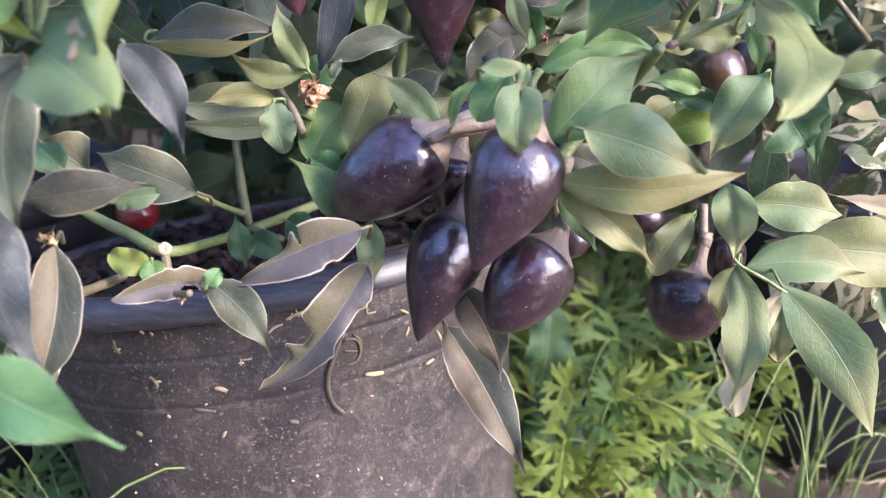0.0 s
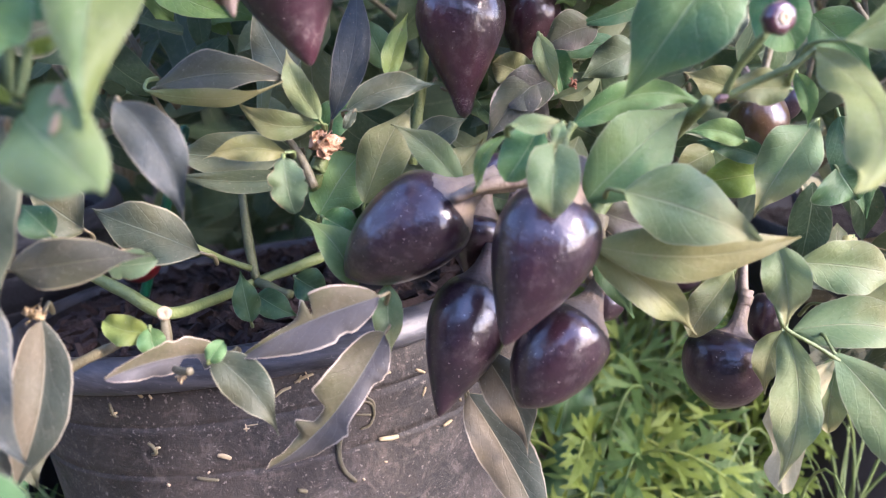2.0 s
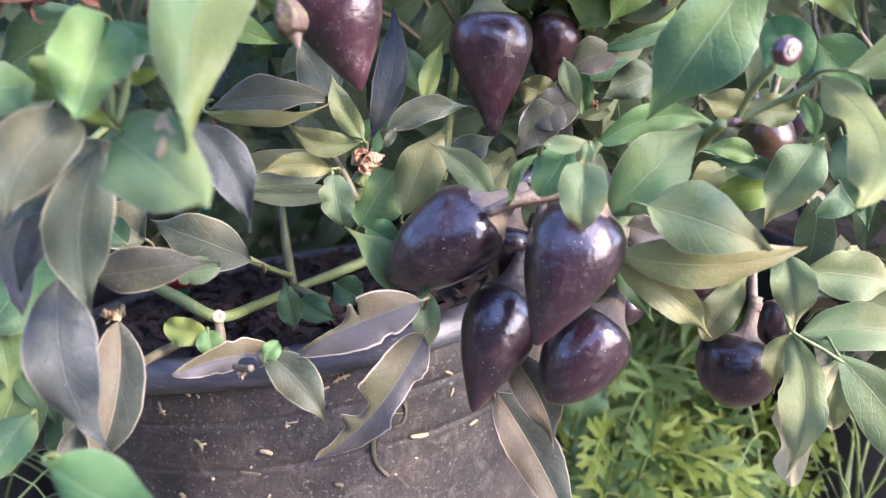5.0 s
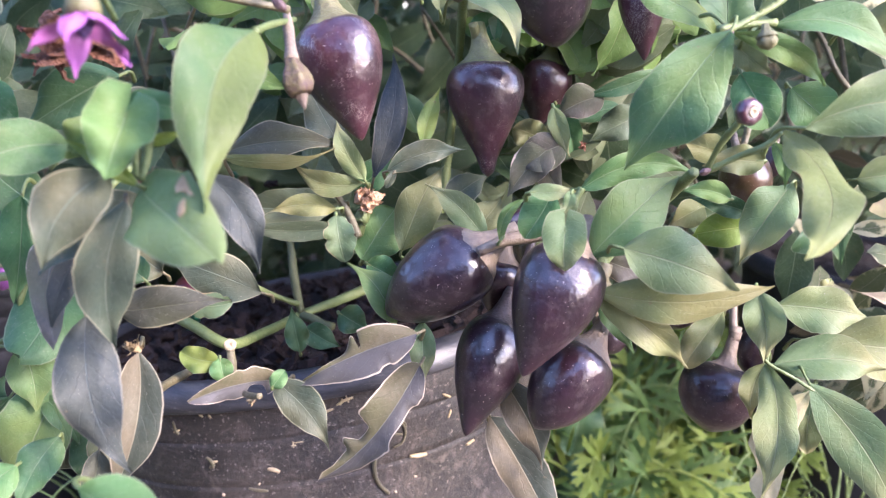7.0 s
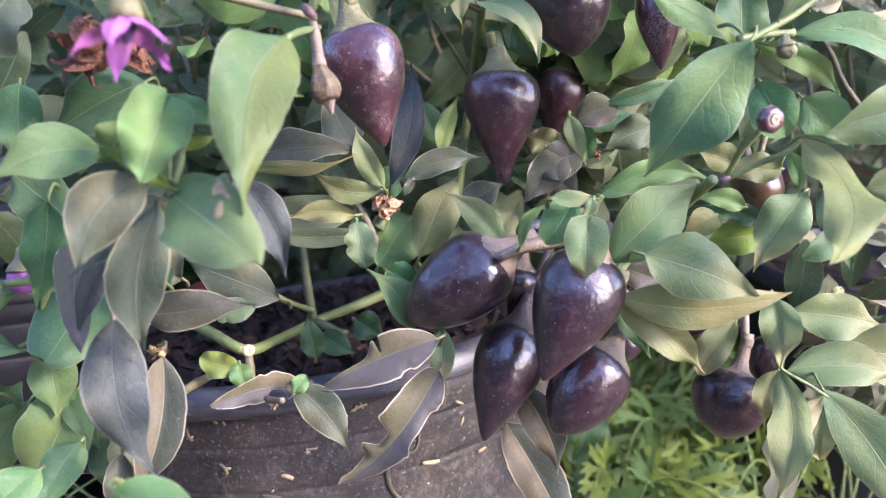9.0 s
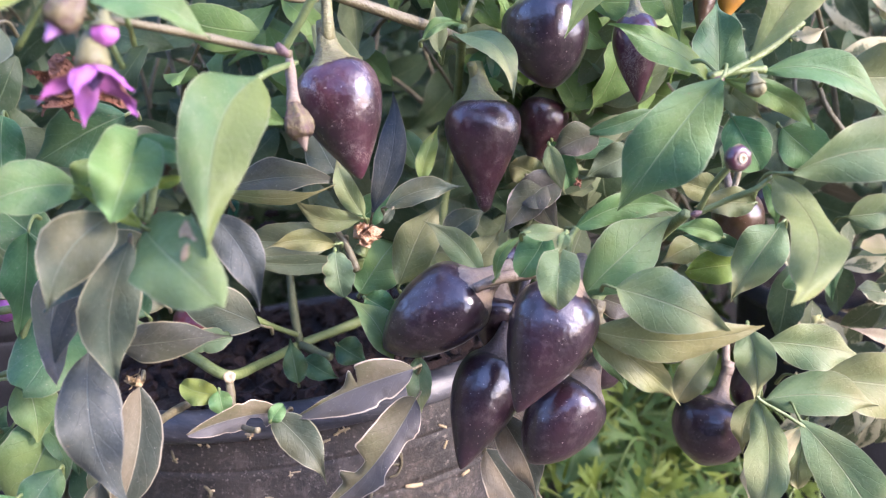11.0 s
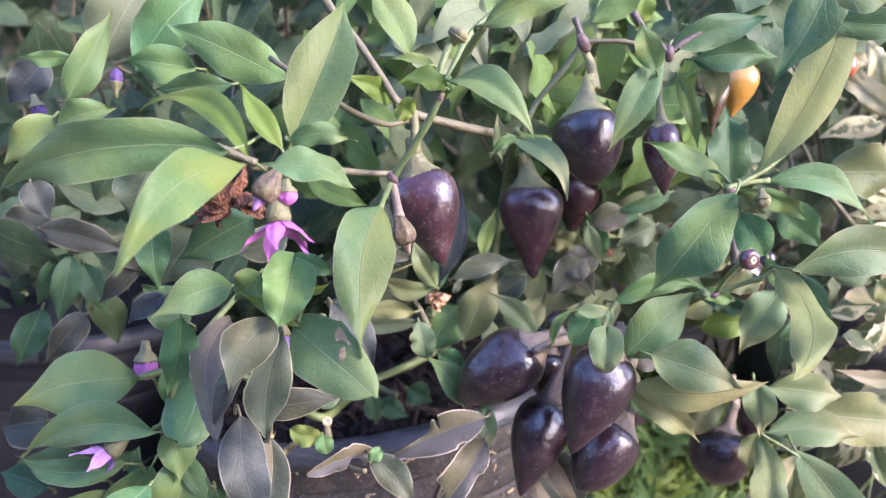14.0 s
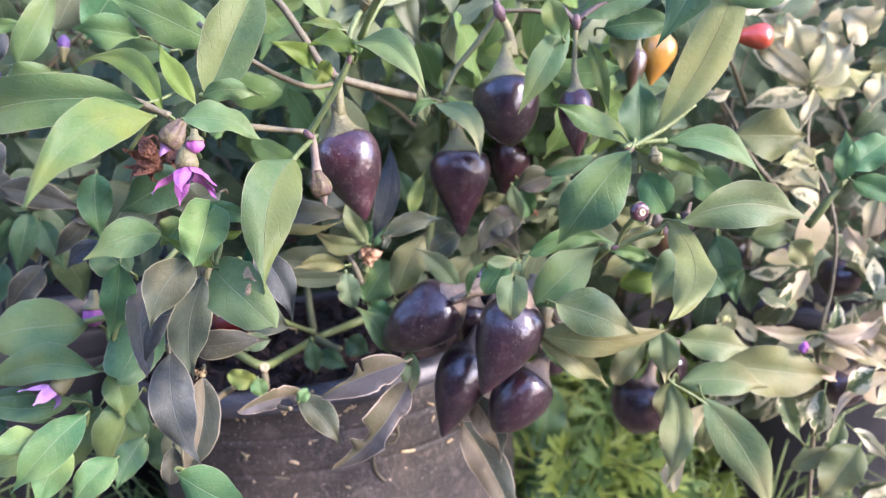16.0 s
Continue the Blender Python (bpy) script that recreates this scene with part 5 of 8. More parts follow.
leaf(plant, DUSK, (-0.0677, 0.2271, 0.2265), (-0.0485, 0.2216, 0.2062), 0.0124, (0.2039, -0.8786, 0.4319), 0.06, -0.05, 16, 0.66, 1.22, 0)
leaf(plant, GREEN, (-0.0676, 0.2219, 0.2267), (-0.0639, 0.2236, 0.2321), 0.0054, (0.1210, -0.9666, 0.2259), 0.06, 0.0, 20, 0.5, 0.5, 0)
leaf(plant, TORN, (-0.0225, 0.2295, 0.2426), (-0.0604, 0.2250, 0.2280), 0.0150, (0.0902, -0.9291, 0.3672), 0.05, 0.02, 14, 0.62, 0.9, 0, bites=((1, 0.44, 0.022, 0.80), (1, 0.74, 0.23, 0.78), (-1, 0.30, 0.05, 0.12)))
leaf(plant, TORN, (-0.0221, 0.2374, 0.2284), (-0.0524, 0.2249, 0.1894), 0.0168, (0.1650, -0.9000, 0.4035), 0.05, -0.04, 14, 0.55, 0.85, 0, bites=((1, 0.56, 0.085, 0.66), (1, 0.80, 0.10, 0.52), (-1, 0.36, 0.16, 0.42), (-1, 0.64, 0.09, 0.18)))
leaf(plant, PALE, (-0.0218, 0.2469, 0.2402), (-0.0200, 0.2409, 0.2200), 0.0090, (0.0558, -0.9558, 0.2888), 0.06, 0.02, 20, 0.86, 1.22, 0)
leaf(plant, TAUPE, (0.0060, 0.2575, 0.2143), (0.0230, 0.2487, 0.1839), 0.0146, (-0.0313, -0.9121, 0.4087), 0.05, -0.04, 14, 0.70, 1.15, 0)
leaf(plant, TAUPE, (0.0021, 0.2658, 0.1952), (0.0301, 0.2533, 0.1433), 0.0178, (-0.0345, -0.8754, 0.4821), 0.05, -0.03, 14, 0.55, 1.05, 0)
leaf(plant, LIME, (-0.0848, 0.1759, 0.3010), (-0.1032, 0.1782, 0.3106), 0.0046, (0.0588, -0.9381, 0.3412), 0.06, 0.05, 20, 0.62, 1.05, 0)
leaf(plant, LIME, (-0.0830, 0.1810, 0.3101), (-0.0741, 0.1820, 0.3125), 0.0031, (0.1105, -0.9939, -0.0014), 0.06, 0.0, 20, 0.62, 1.05, 0)
stem(plant, 'petiole', STEM_GREEN, [(-0.0869, 0.1814, 0.3132), (-0.0859, 0.1799, 0.3081), (-0.0854, 0.1781, 0.3019)], 0.0011, 0.0012)
stem(plant, 'petiole', STEM_GREEN, [(-0.0824, 0.1808, 0.3109), (-0.0831, 0.1795, 0.3064), (-0.0844, 0.1779, 0.3014)], 0.001, 0.0011)
# leaves of the lower right side
leaf(plant, PALE, (0.0987, 0.2597, 0.2213), (0.0938, 0.2458, 0.1751), 0.0150, (-0.3703, -0.8773, 0.3052), 0.06, -0.12, 20, 0.81, 1.12, 0.2)
leaf(plant, OLIVE, (0.1023, 0.2711, 0.2162), (0.0985, 0.2650, 0.1961), 0.0095, (-0.3650, -0.8694, 0.3331), 0.06, 0.12, 20, 0.62, 1.05, 0)
leaf(plant, PALE, (0.1128, 0.2555, 0.2150), (0.1441, 0.2397, 0.1660), 0.0201, (-0.2472, -0.9573, 0.1496), 0.06, -0.07, 12, 0.86, 1.27, 0)
leaf(plant, PALE, (0.1054, 0.2701, 0.2164), (0.1477, 0.2706, 0.2124), 0.0180, (0.0631, -0.8310, 0.5526), 0.06, -0.08, 20, 0.86, 1.17, 0)
leaf(plant, OLIVE, (0.1247, 0.2835, 0.2204), (0.1848, 0.2842, 0.2144), 0.0255, (0.0477, -0.9257, 0.3753), 0.06, 0, 20, 0.91, 1.17, 0)
leaf(plant, PALE, (0.1016, 0.2642, 0.2413), (0.1342, 0.2639, 0.2359), 0.0167, (0.0475, -0.9420, 0.3321), 0.06, -0.04, 20, 0.86, 1.12, 0)
leaf(plant, PALE, (0.0883, 0.2479, 0.2521), (0.0918, 0.2412, 0.2294), 0.0132, (-0.3509, -0.9113, 0.2154), 0.06, -0.06, 25, 0.76, 1.12, 0)
leaf(plant, OLIVE, (0.0906, 0.2882, 0.2305), (0.0739, 0.2819, 0.2111), 0.0124, (-0.1976, -0.8699, 0.4520), 0.06, -0.03, 20, 0.8, 0.6, 0)
leaf(plant, PALE, (0.0849, 0.2139, 0.3099), (0.1369, 0.2150, 0.3065), 0.0181, (0.0354, -0.9731, 0.2275), 0.05, -0.16, 20, 0.91, 1.22, 0)
leaf(plant, LIME, (0.1000, 0.2852, 0.2647), (0.0758, 0.2836, 0.2617), 0.0130, (0.0309, -0.9638, 0.2649), 0.06, 0.02, 20, 0.6, 0.6, 0)
leaf(plant, PALE, (0.1062, 0.2757, 0.2825), (0.0855, 0.2675, 0.2573), 0.0180, (-0.3129, -0.7980, 0.5150), 0.06, -0.03, 20, 0.86, 1.17, 0)
leaf(plant, OLIVE, (0.0821, 0.2964, 0.2693), (0.0683, 0.2940, 0.2628), 0.0110, (0.0006, -0.9411, 0.3380), 0.06, 0.0, 20, 0.62, 1.05, 0)
leaf(plant, GREEN, (0.0859, 0.2765, 0.2765), (0.0682, 0.2769, 0.2795), 0.0077, (-0.0023, -0.9931, 0.1170), 0.06, 0.1, 20, 0.62, 1.05, 0)
leaf(plant, DEEP, (0.0936, 0.2796, 0.2707), (0.0732, 0.2804, 0.2752), 0.0082, (-0.0117, -0.9933, 0.1151), 0.06, 0.05, 20, 0.62, 1.05, 0)
leaf(plant, OLIVE, (0.0864, 0.2887, 0.2899), (0.0694, 0.2896, 0.2945), 0.0113, (-0.0403, -0.9983, 0.0429), 0.06, 0.05, 20, 0.62, 1.05, 0)
leaf(plant, GREEN, (0.0771, 0.2486, 0.3220), (0.0873, 0.2443, 0.3065), 0.0148, (-0.3481, -0.9369, 0.0329), 0.06, 0.0, 20, 0.6, 0.6, 0)
leaf(plant, GREEN, (0.0268, 0.3149, 0.3053), (0.0354, 0.3093, 0.2858), 0.0102, (-0.1750, -0.9642, 0.1993), 0.06, -0.04, 25, 0.6, 0.6, 0)
leaf(plant, OLIVE, (0.0281, 0.3231, 0.2962), (0.0491, 0.3276, 0.3092), 0.0126, (0.0774, -0.9741, 0.2124), 0.06, 0.0, 20, 0.76, 1.12, 0)
leaf(plant, PURPLE_DRY, (0.0241, 0.2870, 0.2943), (0.0069, 0.2812, 0.2764), 0.0135, (0.0407, -0.9605, 0.2754), 0.06, 0.04, 20, 0.76, 1.12, 0)
leaf(plant, PURPLE_DRY, (0.0161, 0.2913, 0.2944), (0.0275, 0.2856, 0.2743), 0.0114, (-0.1374, -0.9709, 0.1963), 0.06, 0.0, 20, 0.76, 1.12, 0)
leaf(plant, OLIVE, (0.0228, 0.3012, 0.2933), (0.0100, 0.3025, 0.2990), 0.0118, (-0.0649, -0.9940, 0.0876), 0.06, 0.0, 20, 0.6, 0.6, 0)
leaf(plant, GREEN, (0.1125, 0.3031, 0.3129), (0.1328, 0.2987, 0.2962), 0.0173, (-0.2612, -0.9633, -0.0625), 0.06, 0.0, 20, 0.62, 1.05, 0)
leaf(plant, BRIGHT, (0.0977, 0.2721, 0.2971), (0.1012, 0.2676, 0.2820), 0.0060, (-0.3888, -0.9049, 0.1734), 0.06, -0.1, 20, 0.62, 1.05, 0)
leaf(plant, DEEP, (0.1259, 0.3041, 0.2800), (0.1380, 0.2947, 0.2475), 0.0160, (-0.3998, -0.9094, 0.1142), 0.06, 0.0, 20, 0.62, 1.05, 0)
leaf(plant, OLIVE, (0.0743, 0.2512, 0.3312), (0.0862, 0.2487, 0.3210), 0.0094, (-0.1197, -0.9878, 0.1001), 0.06, 0.0, 20, 0.62, 1.05, 0)
leaf(plant, OLIVE, (0.1230, 0.2828, 0.3328), (0.1561, 0.2841, 0.3329), 0.0230, (0.0399, -0.9884, 0.1465), 0.06, 0.0, 20, 0.96, 1.12, 0)
leaf(plant, DUSK, (0.0757, 0.2811, 0.3145), (0.0810, 0.2785, 0.3046), 0.0155, (-0.1676, -0.9708, 0.1716), 0.06, 0.0, 20, 0.62, 1.05, 0)
leaf(plant, OLIVE, (0.0840, 0.2405, 0.2963), (0.0652, 0.2398, 0.2962), 0.0094, (0.0387, -0.9635, 0.2651), 0.06, 0.0, 20, 0.62, 1.05, 0)
leaf(plant, PURPLE_DRY, (0.0400, 0.2597, 0.2585), (0.0558, 0.2586, 0.2533), 0.0106, (-0.0037, -0.9809, 0.1946), 0.06, 0.0, 20, 0.62, 1.05, 0)
leaf(plant, DEEP, (0.0524, 0.3214, 0.3044), (0.0275, 0.3189, 0.2986), 0.0083, (0.0684, -0.9894, 0.1277), 0.06, 0.0, 20, 0.62, 1.05, 0)
leaf(plant, DEEP, (0.1245, 0.2976, 0.2639), (0.1315, 0.2948, 0.2532), 0.0250, (-0.1761, -0.9744, 0.1399), 0.06, 0.0, 20, 0.62, 1.05, 0)
leaf(plant, CREAM, (0.1171, 0.2636, 0.2094), (0.0976, 0.2503, 0.1707), 0.0150, (-0.3128, -0.8390, 0.4452), 0.06, 0.1, 20, 0.8, 0.5, 0.4, curl=0.8)
leaf(plant, PALE, (0.1214, 0.2710, 0.2076), (0.1169, 0.2631, 0.1841), 0.0119, (-0.3616, -0.8606, 0.3587), 0.06, 0.02, 20, 0.6, 0.6, 0)
# leaves low on the left, near the pot
leaf(plant, GREEN, (-0.1585, 0.2533, 0.2504), (-0.1451, 0.2476, 0.2300), 0.0142, (0.3799, -0.7958, 0.4717), 0.06, 0.0, 20, 0.62, 1.05, 0)
leaf(plant, GREEN, (-0.0905, 0.1420, 0.2396), (-0.0601, 0.1380, 0.2259), 0.0141, (0.0238, -0.9444, 0.3278), 0.06, 0.0, 6, 0.66, 1.32, 0)
leaf(plant, DEEP, (-0.1373, 0.2282, 0.2820), (-0.1563, 0.2314, 0.2956), 0.0165, (0.1783, -0.8725, 0.4549), 0.06, 0.0, 20, 0.62, 1.05, 0)
leaf(plant, PURPLE, (-0.2156, 0.2983, 0.2764), (-0.2321, 0.2865, 0.2381), 0.0171, (0.4188, -0.9029, 0.0972), 0.06, 0.0, 20, 0.62, 1.05, 0)
leaf(plant, MOSS, (-0.2125, 0.2830, 0.3003), (-0.1802, 0.2850, 0.3030), 0.0135, (0.0482, -0.9828, 0.1784), 0.06, 0.0, 20, 0.62, 1.05, 0)
leaf(plant, MOSS, (-0.1372, 0.2483, 0.3139), (-0.1539, 0.2415, 0.2928), 0.0267, (0.2876, -0.9545, 0.0793), 0.06, 0.0, 20, 0.62, 1.05, 0)
leaf(plant, DUSK, (-0.0997, 0.2379, 0.3141), (-0.1207, 0.2351, 0.3073), 0.0141, (0.0866, -0.9862, 0.1412), 0.06, 0.0, 20, 0.62, 1.05, 0)
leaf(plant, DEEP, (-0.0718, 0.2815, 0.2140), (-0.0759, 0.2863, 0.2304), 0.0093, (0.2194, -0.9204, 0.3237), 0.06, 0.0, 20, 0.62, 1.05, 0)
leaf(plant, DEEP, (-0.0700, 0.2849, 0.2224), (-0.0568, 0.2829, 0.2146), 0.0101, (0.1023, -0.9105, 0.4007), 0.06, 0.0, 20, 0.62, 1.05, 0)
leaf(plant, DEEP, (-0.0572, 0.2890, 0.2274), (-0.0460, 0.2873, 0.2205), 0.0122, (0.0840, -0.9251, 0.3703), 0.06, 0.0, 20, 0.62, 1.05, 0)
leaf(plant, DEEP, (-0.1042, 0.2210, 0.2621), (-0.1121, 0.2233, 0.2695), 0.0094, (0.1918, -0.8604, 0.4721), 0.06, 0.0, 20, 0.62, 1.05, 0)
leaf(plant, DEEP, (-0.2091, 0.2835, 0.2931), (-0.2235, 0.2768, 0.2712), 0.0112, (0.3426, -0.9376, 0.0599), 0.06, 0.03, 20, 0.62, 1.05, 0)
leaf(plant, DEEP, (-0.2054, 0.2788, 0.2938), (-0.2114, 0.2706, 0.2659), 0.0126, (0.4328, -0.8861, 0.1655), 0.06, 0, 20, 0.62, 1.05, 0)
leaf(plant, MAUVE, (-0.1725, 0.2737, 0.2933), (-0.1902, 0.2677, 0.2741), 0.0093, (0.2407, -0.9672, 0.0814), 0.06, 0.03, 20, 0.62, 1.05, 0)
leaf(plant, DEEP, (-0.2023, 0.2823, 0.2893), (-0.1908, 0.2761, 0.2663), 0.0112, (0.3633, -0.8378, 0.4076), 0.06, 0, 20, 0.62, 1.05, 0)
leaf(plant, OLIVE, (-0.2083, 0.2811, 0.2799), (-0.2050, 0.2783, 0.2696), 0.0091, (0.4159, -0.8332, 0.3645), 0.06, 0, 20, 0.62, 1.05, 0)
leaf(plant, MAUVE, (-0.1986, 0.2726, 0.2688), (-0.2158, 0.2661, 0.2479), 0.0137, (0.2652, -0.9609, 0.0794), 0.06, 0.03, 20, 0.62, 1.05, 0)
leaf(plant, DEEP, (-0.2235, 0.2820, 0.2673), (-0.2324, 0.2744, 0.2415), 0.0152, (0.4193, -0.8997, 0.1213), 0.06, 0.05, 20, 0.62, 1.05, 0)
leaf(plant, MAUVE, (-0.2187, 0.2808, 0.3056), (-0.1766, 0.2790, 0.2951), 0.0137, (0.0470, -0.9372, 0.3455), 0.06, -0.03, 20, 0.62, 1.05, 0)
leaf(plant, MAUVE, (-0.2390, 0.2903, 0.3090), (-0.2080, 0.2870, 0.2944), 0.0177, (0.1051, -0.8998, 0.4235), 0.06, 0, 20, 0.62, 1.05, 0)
leaf(plant, GREEN, (-0.1505, 0.2356, 0.3216), (-0.1479, 0.2282, 0.2955), 0.0137, (0.3698, -0.8839, 0.2863), 0.06, 0.04, 20, 0.62, 1.05, 0)
leaf(plant, DEEP, (-0.1113, 0.2342, 0.3223), (-0.1387, 0.2284, 0.3048), 0.0182, (0.1356, -0.9842, 0.1140), 0.06, 0.05, 20, 0.62, 1.05, 0)
leaf(plant, MAUVE, (-0.1600, 0.2726, 0.2991), (-0.1818, 0.2698, 0.2916), 0.0129, (0.0771, -0.9868, 0.1421), 0.06, 0, 20, 0.62, 1.05, 0)
leaf(plant, FRESH, (-0.1809, 0.2299, 0.2121), (-0.2157, 0.2310, 0.2198), 0.0138, (0.0942, -0.8291, 0.5512), 0.06, 0.08, 20, 0.62, 1.05, 0)
leaf(plant, FRESH, (-0.1747, 0.2282, 0.2057), (-0.2175, 0.2220, 0.1883), 0.0162, (-0.0001, -0.9414, 0.3373), 0.06, -0.04, 20, 0.62, 1.05, 0)
leaf(plant, FRESH, (-0.1600, 0.2328, 0.2163), (-0.1798, 0.2227, 0.1830), 0.0178, (0.2077, -0.9636, 0.1682), 0.06, 0.05, 20, 0.62, 1.05, 0)
leaf(plant, FRESH, (-0.1397, 0.2274, 0.2242), (-0.1562, 0.2173, 0.1907), 0.0232, (0.2070, -0.9605, 0.1861), 0.06, -0.03, 20, 0.62, 1.05, 0)
leaf(plant, FRESH, (-0.1473, 0.2245, 0.2381), (-0.1421, 0.2192, 0.2188), 0.0147, (0.3747, -0.8626, 0.3400), 0.06, -0.03, 20, 0.62, 1.05, 0)
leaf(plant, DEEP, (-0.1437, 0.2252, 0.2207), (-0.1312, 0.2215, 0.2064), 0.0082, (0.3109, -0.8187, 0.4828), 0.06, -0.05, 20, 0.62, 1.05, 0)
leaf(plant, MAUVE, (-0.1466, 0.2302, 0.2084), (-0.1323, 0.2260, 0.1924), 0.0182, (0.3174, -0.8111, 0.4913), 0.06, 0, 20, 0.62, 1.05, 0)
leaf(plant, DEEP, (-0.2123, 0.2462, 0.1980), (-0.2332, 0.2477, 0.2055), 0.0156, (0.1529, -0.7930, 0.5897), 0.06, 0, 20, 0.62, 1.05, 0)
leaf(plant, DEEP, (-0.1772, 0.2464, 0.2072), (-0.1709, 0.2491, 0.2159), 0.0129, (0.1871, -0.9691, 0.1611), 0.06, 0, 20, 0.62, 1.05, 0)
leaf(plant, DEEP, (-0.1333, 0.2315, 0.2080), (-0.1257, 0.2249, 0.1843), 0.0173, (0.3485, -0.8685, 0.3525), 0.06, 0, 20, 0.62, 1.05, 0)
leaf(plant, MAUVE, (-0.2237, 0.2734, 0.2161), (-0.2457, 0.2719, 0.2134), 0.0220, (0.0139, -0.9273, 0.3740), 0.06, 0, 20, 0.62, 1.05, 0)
leaf(plant, PURPLE_DRY, (-0.1213, 0.2225, 0.2160), (-0.1151, 0.2155, 0.1907), 0.0144, (0.3256, -0.8870, 0.3275), 0.06, 0.05, 20, 0.62, 1.05, 0)
# fruits
pepper(plant, BLACK, (-0.0034, 0.2499, 0.2636), (-0.0338, 0.2469, 0.2425), 0.0280, 'blunt', ((0.0033, 0.2512, 0.2673), (0.0149, 0.2576, 0.2665)), label='glossy near-black heart-shaped pepper hanging in the cluster')
pepper(plant, BLACK, (0.0255, 0.2344, 0.2670), (0.0106, 0.2177, 0.2338), 0.0275, 'heart', ((0.0310, 0.2417, 0.2699), (0.0319, 0.2460, 0.2773)), cup=CALYX_TAN, label='glossy near-black heart-shaped pepper hanging in the cluster')
pepper(plant, BLACK, (0.0045, 0.2543, 0.2362), (-0.0069, 0.2359, 0.2036), 0.0245, 'heart', ((0.0076, 0.2588, 0.2438), (0.0135, 0.2683, 0.2542), (0.0164, 0.2730, 0.2625)), cup=STEM_PURPLE, label='glossy near-black heart-shaped pepper hanging in the cluster')
pepper(plant, BLACK, (0.0340, 0.2443, 0.2305), (0.0159, 0.2330, 0.2084), 0.0254, 'blunt', ((0.0375, 0.2517, 0.2407), (0.0376, 0.2610, 0.2581)), cup=CALYX_TAN, label='glossy near-black heart-shaped pepper hanging in the cluster')
pepper(plant, BLACK, (0.0942, 0.2902, 0.2065), (0.0871, 0.2827, 0.1822), 0.0298, 'round', ((0.0972, 0.2934, 0.2169), (0.0982, 0.3016, 0.2304)), cup=CALYX_PURPLE, label='round near-black pepper on a long stalk')
pepper(plant, PLUM, (-0.0491, 0.2489, 0.3359), (-0.0394, 0.2395, 0.3023), 0.0270, 'heart', ((-0.0504, 0.2496, 0.3457), (-0.0506, 0.2500, 0.3530), (-0.0512, 0.2532, 0.3606)), cup=CALYX, label='scuffed dark plum pepper hanging by a green stalk')
pepper(plant, PLUM, (-0.0019, 0.3016, 0.3208), (0.0003, 0.2902, 0.2815), 0.0289, 'long', ((-0.0039, 0.3041, 0.3300), (-0.0058, 0.3018, 0.3365)), cup=CALYX_PALE, label='dark plum pepper with a drawn-out tip')
pepper(plant, PLUM, (0.0246, 0.3305, 0.3197), (0.0200, 0.3230, 0.2945), 0.0210, 'heart', ((0.0254, 0.3320, 0.3247), (0.0273, 0.3335, 0.3298)), cup=CALYX_PALE)
pepper(plant, BLACK, (0.0186, 0.2757, 0.3572), (0.0222, 0.2677, 0.3292), 0.0293, 'blunt', ((0.0222, 0.2788, 0.3674), (0.0200, 0.2818, 0.3782), (0.0159, 0.2840, 0.3860)), cup=CALYX_PALE)
pepper(plant, PLUM, (0.0501, 0.2765, 0.3519), (0.0512, 0.2687, 0.3248), 0.0155, 'heart', ((0.0492, 0.2796, 0.3626), (0.0499, 0.2852, 0.3818)), cup=CALYX_PALE)
pepper(plant, ORANGE, (0.0953, 0.3197, 0.3740), (0.0896, 0.3131, 0.3520), 0.0163, 'heart', ((0.0974, 0.3219, 0.3813),), cup=CALYX, label='orange ripening pepper')
pepper(plant, BROWNISH, (0.0822, 0.3113, 0.3685), (0.0788, 0.3045, 0.3453), 0.0102, 'long', ((0.0832, 0.3136, 0.3762),), cup=CALYX, label='brown turning pepper beside the orange one')
pepper(plant, BROWNISH, (0.0974, 0.3079, 0.2855), (0.1041, 0.3028, 0.2677), 0.0197, 'round', ((0.0960, 0.3108, 0.2951),), label='brownish black pepper behind leaves')
pepper(plant, BLACK, (0.0054, 0.2717, 0.2533), (0.0018, 0.2662, 0.2355), 0.0204, 'heart', ())
pepper(plant, BLACK, (0.1134, 0.3154, 0.2886), (0.1104, 0.3119, 0.2772), 0.0103, 'round', ())
pepper(plant, BLACK, (0.0448, 0.2677, 0.2313), (0.0429, 0.2647, 0.2214), 0.0131, 'round', ())
pepper(plant, BLACK, (0.0102, 0.2653, 0.2680), (0.0057, 0.2667, 0.2732), 0.0107, 'round', ())
pepper(plant, BLACK, (0.1111, 0.3061, 0.2156), (0.1079, 0.3005, 0.1972), 0.0141, 'round', ())
pepper(plant, BLACK, (0.0698, 0.2926, 0.2268), (0.0820, 0.2932, 0.2277), 0.0122, 'round', ())
# branches and twigs
stem(plant, 'branch', STEM_GREEN, [(-0.0398, 0.3600, 0.2216), (-0.0596, 0.3395, 0.2176), (-0.0794, 0.3290, 0.2123), (-0.0891, 0.2944, 0.2165), (-0.0947, 0.2669, 0.2227), (-0.1113, 0.2759, 0.2265), (-0.1230, 0.2817, 0.2296), (-0.1320, 0.2829, 0.2346), (-0.1424, 0.2871, 0.2391)], 0.0023, 0.0017)
stem(plant, 'branch', STEM_DULL, [(-0.0804, 0.3252, 0.2137), (-0.0832, 0.3287, 0.2258), (-0.0855, 0.3333, 0.2412), (-0.0872, 0.3385, 0.2518)], 0.0019, 0.0017)
stem(plant, 'branch', STEM_DULL, [(-0.0793, 0.3231, 0.2137), (-0.0713, 0.3169, 0.2130), (-0.0645, 0.3127, 0.2122)], 0.002, 0.0016)
